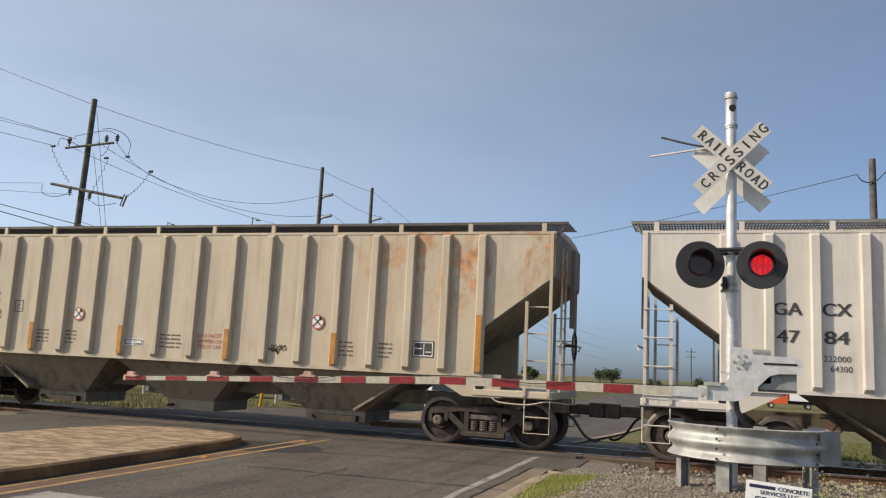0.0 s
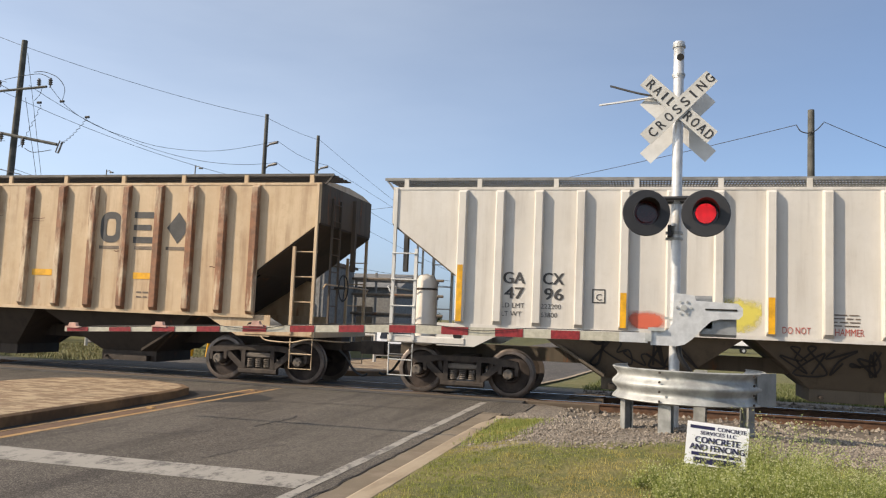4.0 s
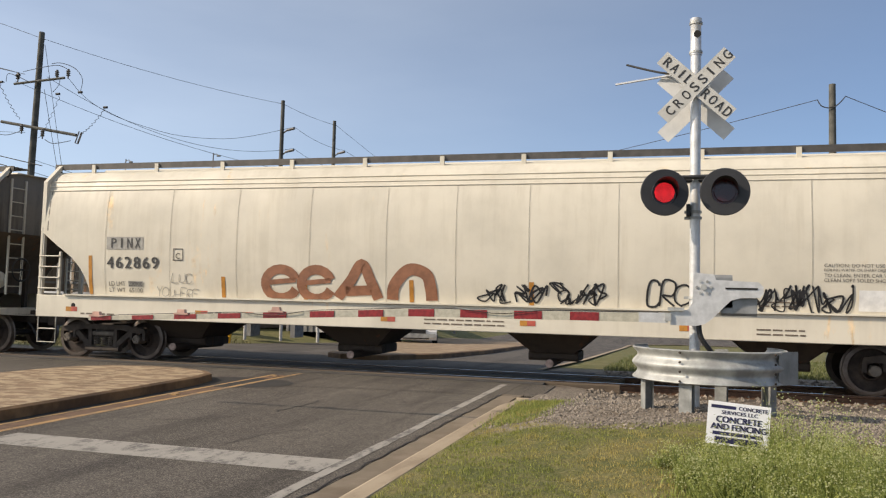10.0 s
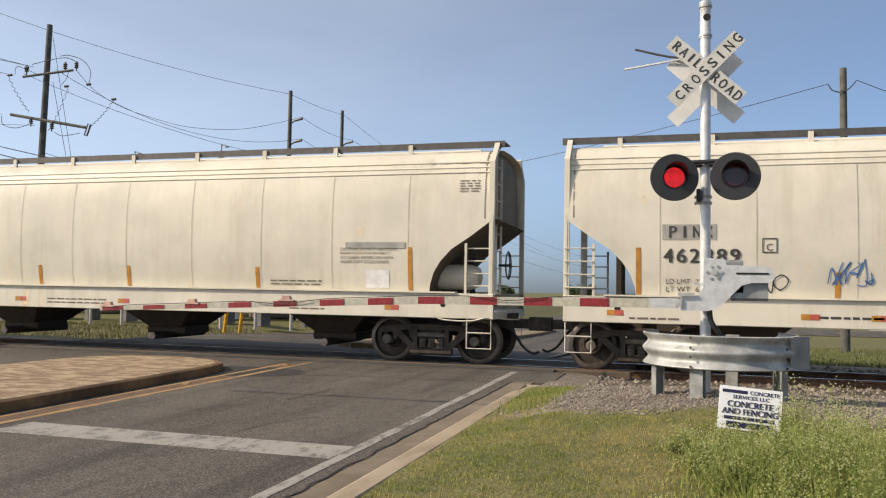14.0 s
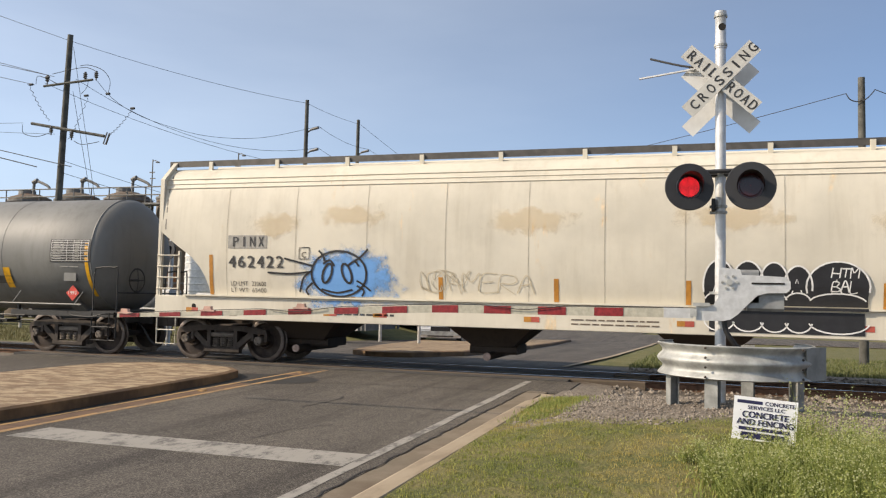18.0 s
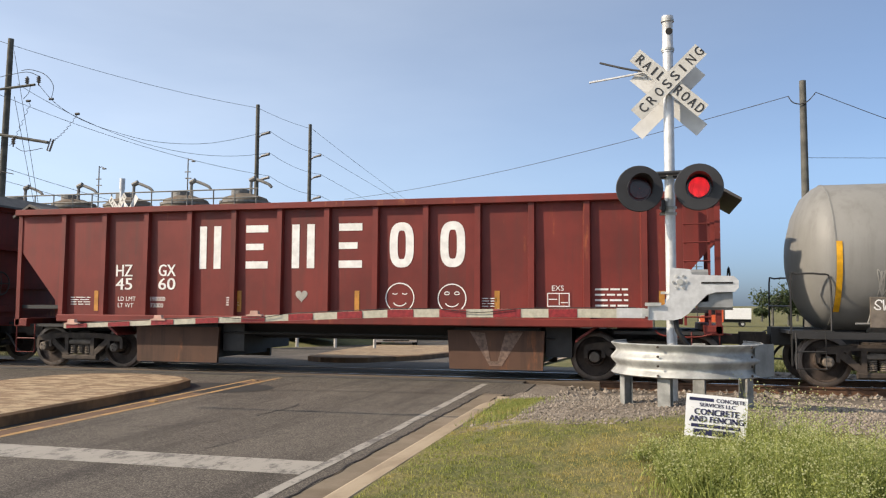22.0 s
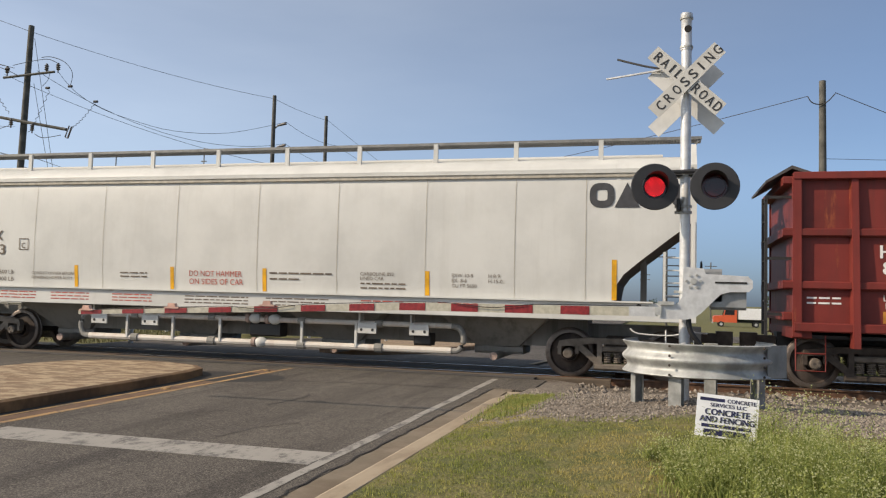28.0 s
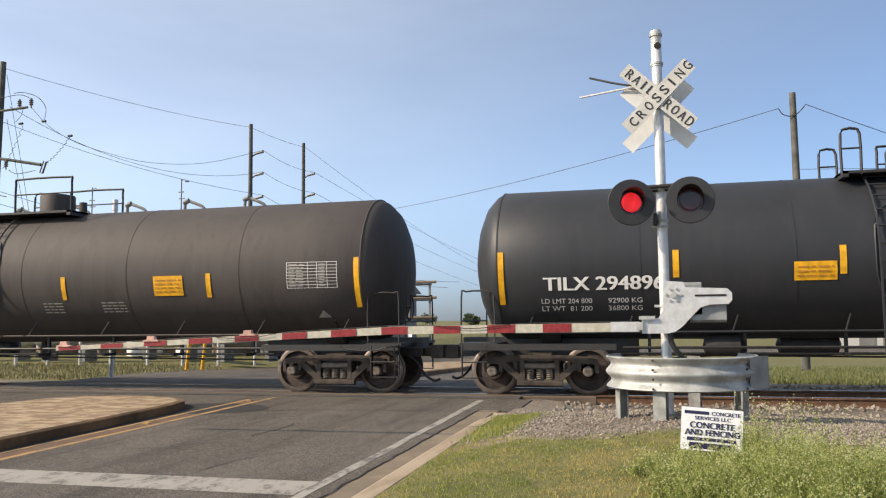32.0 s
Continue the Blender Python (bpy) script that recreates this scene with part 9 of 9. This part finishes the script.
def build_factory():
    for k in range(6):
        process_tank(-39.7 + 3.66 * k, 40, 1.35, 7.05)
    rail = thing("catwalk", "grey steel catwalk and handrail along the tanks", "catwalk", at=pose(0, 38.3, 0))
    part("deck", Mesh().box(-42, -19.6, -0.4, 0.4, 6.45, 6.55), STEEL_GREY, rail)
    for z in (7.0, 7.45):
        part("handrail", Mesh().tube([(-42, -0.35, z), (-19.6, -0.35, z)], 0.04, 6), STEEL_GREY, rail)
    post = Mesh().tube([(0, -0.35, 6.45), (0, -0.35, 7.45)], 0.035, 6).mesh("handrail_post", STEEL_GREY)
    for k in range(19):
        part("handrail_post", post, STEEL_GREY, rail, at=pose(-42 + 1.24 * k, 0, 0))
    leg = Mesh().box(-0.12, 0.12, -0.12, 0.12, -0.1, 6.45).mesh("catwalk_leg", STEEL_GREY)
    for k in range(6):
        part("catwalk_leg", leg, STEEL_GREY, rail, at=pose(-41.5 + 4.0 * k, 0, 0))
    for x, t in ((-29.25, 9.0), (-23.75, 9.2)):
        a = thing("yard_light", "thin lamp standard above the tanks", "lamp standard", "yard lights", at=pose(x, 38, 0))
        part("standard", Mesh().tube([(0, 0, 0), (0, 0, t)], 0.05, 6, 0.03).tube([(0, 0, t - 0.1), (0.18, 0, t - 0.05), (0.3, 0, t - 0.12)], 0.022, 5), STEEL_GREY, a)
        part("lamp_head", Mesh().bevel(0.24, 0.42, -0.07, 0.07, t - 0.2, t - 0.13, 0.02), STEEL_GREY, a)
        part("bracket", Mesh().box(-0.17, 0.15, -0.03, 0.03, t - 0.75, t - 0.7).box(-0.13, 0.2, -0.03, 0.03, t - 1.1, t - 1.05), STEEL_GREY, a)
    silo = thing("silo", "tall weathered steel silo behind the tracks", "silo", at=pose(-19.9, 42, -0.1))
    part("silo_wall", Mesh().lathe([(1.5, 0), (1.5, 6.3), (0.4, 6.8), (0.001, 6.8)], 28, "z"), RUST_TANK, silo, smooth=True)
    part("silo_rail", Mesh().lathe([(1.5, 6.9), (1.54, 6.9), (1.54, 6.94), (1.5, 6.94)], 28, "z").tube([(1.5, 0, 0), (1.5, 0, 6.9)], 0.04, 5), STEEL_GREY, silo)
    for x0, x1, y, h, mt, lb in ((-46, -30, 48, 3.6, PALE_WALL, "long pale metal factory shed"), (-29, -21, 55, 3.2, RUST_TANK, "low rusty factory shed"), (-18.5, -15.0, 47, 3.4, STEEL_GREY, "small grey equipment shed")):
        b = thing("factory_shed", lb, "shed", at=pose(x0, y, -0.1))
        w = x1 - x0
        part("wall", Mesh().box(0, w, 0, 6, 0, h), mt, b)
        part("roof", Mesh().prism([(-0.3, h), (6.3, h), (3, h + 1.0)], -0.3, w + 0.3, "x"), STEEL_GREY, b)
        for k in range(int(w / 3)):
            part("door" if k % 3 == 0 else "window", Mesh().box(0.8 + 3 * k, 2.0 + 3 * k, -0.03, 0.02, 0.0 if k % 3 == 0 else 1.2, 2.2), HOLE, b)
    for k in range(5):
        t = thing("storage_tank", "low horizontal white storage tank on legs", "tank", "white storage tanks", at=pose(-33 + 4.3 * k, 30.5 + (k % 2), -0.1))
        part("vessel", Mesh().lathe([(0.001, -1.7), (0.4, -1.6), (0.55, -1.35), (0.55, 1.35), (0.4, 1.6), (0.001, 1.7)], 20, "x", (0, 0, 1.1)), PALE_WALL if k % 2 else STEEL_GREY, t, smooth=True)
        for x in (-1.0, 1.0):
            part("leg", Mesh().box(x - 0.1, x + 0.1, -0.4, 0.4, 0, 0.8), STEEL_GREY, t)
    for x, r, h in ((-21.8, 0.72, 4.35), (-24.4, 0.85, 4.5)):
        t = thing("white_tank", "upright white banded tank beside the factory", "tank", "upright white tanks", at=pose(x, 36, -0.1))
        part("tank_wall", Mesh().lathe([(r, 0), (r, h), (r * 0.6, h + 0.25), (0.001, h + 0.3)], 24, "z"), CLAD_WHITE, t, smooth=True)
        for k in range(int(h / 0.35)):
            part("tank_band", Mesh().lathe([(r, 0.3 + 0.35 * k), (r + 0.025, 0.32 + 0.35 * k), (r + 0.025, 0.38 + 0.35 * k), (r, 0.4 + 0.35 * k)], 24, "z"), CLAD_WHITE, t)
        part("top_pipe", Mesh().tube(smooth_line([(0.2, 0, h + 0.2), (0.2, 0, h + 0.8), (0.8, 0, h + 0.9)], 4), 0.07, 8), STEEL_GREY, t)
    shed = thing("pump_house", "tall grey ribbed metal building beside the tanks", "shed", at=pose(-18.05, 36, -0.1))
    part("wall", Mesh().box(0, 2.9, 0, 4, 0, 4.0), STEEL_GREY, shed)
    part("roof", Mesh().prism([(-0.2, 4.0), (4.2, 4.0), (4.2, 4.12), (-0.2, 4.25)], -0.15, 3.05, "x"), RUST_TANK, shed)
    for k in range(9):
        part("wall_rib", Mesh().box(0.1 + 0.32 * k, 0.16 + 0.32 * k, -0.05, 0, 0, 3.95), STEEL_GREY, shed)
    part("door", Mesh().box(1.6, 2.5, -0.06, 0.0, 0, 2.1), PALE_WALL, shed)
    part("window", Mesh().box(0.4, 1.1, -0.06, 0.0, 1.2, 2.0), HOLE, shed)
    rack = thing("pipe_rack", "open steel frame carrying pipes", "pipe rack", at=pose(-15.0, 40, -0.1))
    for k in range(5):
        part("column", Mesh().box(1.1 * k - 0.05, 1.1 * k + 0.05, -0.05, 0.05, 0, 3.6 + 0.3 * (k % 2)), STEEL_GREY, rack)
    for z in (1.6, 2.6, 3.4):
        part("beam", Mesh().box(-0.1, 4.5, -0.06, 0.06, z, z + 0.09), STEEL_GREY, rack)
        part("pipe", Mesh().tube([(-0.3, -0.2, z + 0.16), (4.8, -0.2, z + 0.16)], 0.07, 8), RUST_TANK, rack)
    fence = thing("pipe_fence", "low pale pipe fence beyond the track", "fence", at=pose(0, 27.5, -0.1))
    for k in range(16):
        part("post", Mesh().tube([(-32 + 1.5 * k, 0, 0), (-32 + 1.5 * k, 0, 1.0)], 0.06, 8), PALE_WALL, fence)
    part("rail", Mesh().tube([(-32, 0, 0.95), (-9.5, 0, 0.95)], 0.05, 8), PALE_WALL, fence)
    for x in (-15.3, -14.7):
        b = thing("bollard", "leaning yellow marker post", "bollard", "yellow posts", at=pose(x, 25, -0.1))
        part("post", Mesh().tube([(0, 0, 0), (0.12, 0, 1.0)], 0.06, 8), YELLOW, b)


CAR_WHITE = plain("white_vehicle_paint", (0.72, 0.72, 0.71), 0.3, vary=0.06)
CAR_RED = plain("red_vehicle_paint", (0.58, 0.10, 0.035), 0.35, vary=0.1)
CAR_DARK = plain("dark_vehicle_paint", (0.03, 0.03, 0.033), 0.3)
GLASS = plain("tinted_vehicle_glass", (0.02, 0.022, 0.025), 0.08)
TYRE = plain("black_tyre", (0.018, 0.018, 0.018), 0.85)


def vehicle(name, label, x, y, turn, body, kind_="pickup"):
    v = thing(name, label, "vehicle", "parked vehicles", at=pose(x, y, verge(x, y) if x > -2.5 else fall(y), 0, 0, turn))
    if kind_ == "pickup":
        prof = [(-2.7, 0.45), (-2.7, 1.0), (-2.5, 1.08), (-1.3, 1.12), (-0.75, 1.72), (0.75, 1.76), (1.0, 1.12), (2.7, 1.1), (2.75, 0.5)]
        win = [(-1.1, 1.14), (-0.68, 1.64), (0.68, 1.68), (0.85, 1.14)]
        wheels = (-1.75, 1.75)
    elif kind_ == "suv":
        prof = [(-2.3, 0.35), (-2.35, 0.75), (-2.2, 0.98), (-1.2, 1.08), (-0.45, 1.62), (0.3, 1.7), (1.7, 1.66), (2.25, 1.1), (2.3, 0.45)]
        win = [(-0.95, 1.12), (-0.4, 1.56), (1.55, 1.58), (1.95, 1.12)]
        wheels = (-1.4, 1.4)
    else:
        prof = [(-3.2, 0.6), (-3.2, 1.3), (-3.0, 1.45), (-1.9, 1.55), (-1.7, 2.6), (-0.2, 2.7), (-0.2, 0.6)]
        win = [(-1.75, 1.6), (-1.6, 2.45), (-0.5, 2.5), (-0.5, 1.6)]
        wheels = (-2.2, 2.2)
    part("body", Mesh().prism(prof, -0.95, 0.95), body, v)
    for s in (-1, 1):
        part("window", Mesh().prism(win, s * 0.955, s * 0.965), GLASS, v)
        for wx in wheels:
            w = part("wheel", Mesh().lathe([(0.001, -0.12), (0.2, -0.12), (0.36, -0.11), (0.38, 0), (0.36, 0.11), (0.001, 0.11)], 20, "y", (wx, s * 0.88, 0.38)), TYRE, v)
            part("rim", Mesh().disc(wx, s * 0.88 + (-0.13 if s < 0 else 0.12), 0.38, 0.2, 0.012, 14), GALV, w)
        part("headlight", Mesh().box(prof[0][0] - 0.02, prof[0][0] + 0.06, min(s * 0.6, s * 0.9), max(s * 0.6, s * 0.9), 0.78, 0.95), WHITE_MARK, v)
    part("windscreen", Mesh().add([(-1.28, -0.8, 1.15), (-1.28, 0.8, 1.15), (-0.78, 0.72, 1.69), (-0.78, -0.72, 1.69)], [(0, 1, 2, 3)]) if kind_ == "pickup" else Mesh().add([(-1.2, -0.8, 1.12), (-1.2, 0.8, 1.12), (-0.48, 0.7, 1.63), (-0.48, -0.7, 1.63)], [(0, 1, 2, 3)]) if kind_ == "suv" else Mesh().add([(-1.92, -0.8, 1.6), (-1.92, 0.8, 1.6), (-1.74, 0.72, 2.5), (-1.74, -0.72, 2.5)], [(0, 1, 2, 3)]), GLASS, v)
    if kind_ == "suv":
        part("grille", Mesh().bevel(-2.38, -2.33, -0.45, 0.45, 0.62, 0.86, 0.015), TYRE, v, "dark grille")
        part("lower_intake", Mesh().bevel(-2.37, -2.31, -0.6, 0.6, 0.4, 0.52, 0.015), TYRE, v)
    if kind_ == "flatbed":
        part("chassis", Mesh().box(-0.2, 3.3, -0.5, 0.5, 0.6, 1.0), TYRE, v, "dark chassis")
        part("box_body", Mesh().bevel(0.0, 3.3, -1.0, 1.0, 1.02, 2.5, 0.03), CAR_WHITE, v, "white box body")
    part("bumper", Mesh().bevel(prof[0][0] - 0.1, prof[0][0] + 0.05, -0.9, 0.9, 0.45, 0.65, 0.03), GALV, v)
    return v


def tree(x, y, h, seed):
    t = thing("tree", "dark green broad-leaved tree on the horizon", "tree", "distant trees", at=pose(x, y, verge(x, y) - 0.05))
    rnd = random.Random(seed)
    part("trunk", Mesh().tube([(0, 0, 0), (0.1, 0, h * 0.45), (0.0, 0, h * 0.75)], 0.22, 8, 0.08), POLE, t)
    crown = Mesh()
    for _ in range(9):
        a, z = rnd.uniform(0, 6.283), rnd.uniform(0.3, 0.65) * h
        tip = Vector((math.cos(a) * h * 0.3, math.sin(a) * h * 0.3, z + h * 0.2))
        part("limb", Mesh().tube([(0, 0, z), tip], 0.08, 5, 0.03), POLE, t)
        for _ in range(150):
            p = tip + Vector((rnd.gauss(0, h * 0.11), rnd.gauss(0, h * 0.11), rnd.gauss(0.02 * h, h * 0.1)))
            s = rnd.uniform(0.12, 0.3)
            u = Vector((rnd.gauss(0, 1), rnd.gauss(0, 1), rnd.gauss(0, 1))).normalized() * s
            w = Vector((rnd.gauss(0, 1), rnd.gauss(0, 1), rnd.gauss(0, 1))).normalized() * s * 0.6
            crown.add([p - u, p - w, p + u, p + w], [(0, 1, 2, 3)])
    me = bpy.data.meshes.new("crown")
    me.from_pydata(crown.v, [], crown.f)
    me.materials.append(TREE_LEAF)
    part("crown", me, TREE_LEAF, t)


def build_distance():
    vehicle("suv", "white sport utility car facing the crossing", -11.9, 37.7, 107, CAR_WHITE, "suv")
    vehicle("flatbed_truck", "orange-red cab truck with a white box body", 10.0, 115, 0, CAR_RED, "flatbed")
    vehicle("pickup_truck", "dark pickup truck parked on the lower ground", 24.5, 67, 8, CAR_DARK)
    hall = thing("white_shed", "low white-roofed shed behind the field", "shed", at=pose(16.4, 80, verge(17, 80)))
    part("wall", Mesh().box(0, 4.4, 0, 6, 0, 2.5), PALE_WALL, hall)
    part("roof", Mesh().prism([(-0.3, 2.45), (2.0, 3.25), (4.9, 2.5), (4.9, 2.6), (2.0, 3.35), (-0.3, 2.55)], -0.3, 6.3), CLAD_WHITE, hall)
    part("gable", Mesh().prism([(0, 2.45), (4.4, 2.45), (2.0, 3.2)], -0.02, 0.05), PALE_WALL, hall)
    part("door", Mesh().box(2.4, 3.8, -0.04, 0.0, 0, 2.1), STEEL_GREY, hall)
    part("window", Mesh().box(0.5, 1.5, -0.04, 0.0, 1.0, 1.9), HOLE, hall)
    t = thing("tank_trailer", "long white tank trailer parked by the field", "trailer", at=pose(31.0, 66, verge(31, 66), 0, 0, 5))
    part("vessel", Mesh().lathe([(0.001, -4), (0.6, -3.9), (0.8, -3.6), (0.8, 3.6), (0.6, 3.9), (0.001, 4)], 20, "x", (0, 0, 1.9)), CAR_WHITE, t, smooth=True)
    for x in (-2.6, -1.6, 2.4):
        part("wheel", Mesh().lathe([(0.001, -1.1), (0.48, -1.1), (0.48, 1.1), (0.001, 1.1)], 18, "y", (x, 0, 0.48)), TYRE, t)
    part("frame", Mesh().box(-3.6, 3.6, -0.4, 0.4, 0.85, 1.15), STEEL_GREY, t)
    rnd = random.Random(8)
    for k in range(34):
        tree(-60 + 6.5 * k + rnd.uniform(-2, 2), 150 + rnd.uniform(-15, 25), rnd.uniform(2.2, 3.8), 100 + k)
    tree(28.6, 118, 7.0, 300)
    for k in range(6):
        tree(17 + 3.0 * k + rnd.uniform(-1, 1), 118 + rnd.uniform(-5, 8), rnd.uniform(4.5, 6.0), 200 + k)


def field_spot(r):
    x, y = r.uniform(-1.6, 16), 20.6 + 16 * r.random() ** 1.6
    return x, y, 1.0


def left_field_spot(r):
    return r.uniform(-34, -15.5), r.uniform(21, 29), 1.0


build_ground()
build_road()
rounded_island("traffic_island", [(-7.42, -30), (-7.5, 8), (-7.6, 10.5), (-7.72, 12.2), (-7.9, 12.9), (-8.3, 13.35), (-8.9, 13.6), (-9.6, 13.65), (-10.3, 13.4), (-10.7, 12.9), (-10.85, 12.2), (-10.85, -30)], "raised concrete traffic island with rust-stained kerb")
rounded_island("traffic_island", [down(x, y)[:2] for x, y in ((-8.6, 19.6), (-8.1, 19.25), (-7.4, 19.2), (-6.9, 19.45), (-5.9, 20.8), (-5.2, 23.5), (-4.7, 27.5), (-4.55, 31.0), (-9.0, 31.0), (-8.9, 22))], "far concrete traffic island beyond the rails")
build_track()
build_signal()
build_far_signal()
build_guard()
build_sign()
build_poles()
build_factory()
build_distance()
scatter_stones("gravel", ((-2.0, 3.0, 8.2, 13.5, 0.5), (1.6, 4.5, 5.0, 11.0, 0.3), (0.5, 9.0, 11.0, 15.3, 0.3)), 24000, 0.016, 4, "loose grey gravel round the signal and track")
scatter_stones("ballast_stones", ((-1.5, 12.0, 13.6, 19.6, 1.0),), 4500, 0.045, 5, "coarse track ballast stones")
blades("lawn_grass", 140000, lawn_spot, 0.024, 0.0026, LAWN, 1, "short dry mown lawn beside the kerb")
blades("verge_tufts", 3500, verge_tuft_spot, 0.036, 0.0035, WEED, 2, "longer grass tufts at the kerb's end")
blades("weed_grass", 6000, weed_spot, 0.15, 0.005, WEED, 3, "tall rough grass among the weeds", lean=0.8)
build_weeds()
blades("field_grass", 22000, field_spot, 0.11, 0.010, FIELD, 6, "rough green grass beyond the track", lean=0.8)
blades("bank_grass", 7000, left_field_spot, 0.13, 0.014, BANK, 7, "rough grass before the factory", lean=0.8)


# ---- what moves ----
def along(t):
    """How far the train has come, zero at 16 s."""
    u = (t - 16) / 16
    k = max(0.0, min(1.0, (2.4 - t) / 1.6))
    return -0.12 * k * k * (3 - 2 * k) + 130.292 * u ** 1 - 1.891 * u ** 2 - 0.195 * u ** 3 + 2.001 * u ** 4 + 0.269 * u ** 5 - 1.166 * u ** 6


def motions():
    times = [0.5 * k for k in range(65)]
    for car, place in TRAIN:
        walk(car, [(t, pose(place + along(t), TRACK_Y, RAIL_Z)) for t in times])
    for w in WHEELS:
        base = w.matrix_basis.translation.copy()
        rows = []
        for k in range(481):
            t = k / 15
            rows.append((t, Matrix.Translation(base) @ Matrix.Rotation(along(t) / 0.465, 4, "Y")))
        walk(w, rows)
    # flip the added discs where a real lamp would switch on and off
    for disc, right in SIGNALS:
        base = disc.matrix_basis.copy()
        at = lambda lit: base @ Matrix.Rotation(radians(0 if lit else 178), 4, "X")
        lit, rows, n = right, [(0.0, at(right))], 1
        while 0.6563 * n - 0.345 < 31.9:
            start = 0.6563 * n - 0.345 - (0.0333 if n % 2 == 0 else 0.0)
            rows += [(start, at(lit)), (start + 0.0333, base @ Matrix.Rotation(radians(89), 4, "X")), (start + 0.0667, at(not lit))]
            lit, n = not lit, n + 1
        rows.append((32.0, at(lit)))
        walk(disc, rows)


motions()
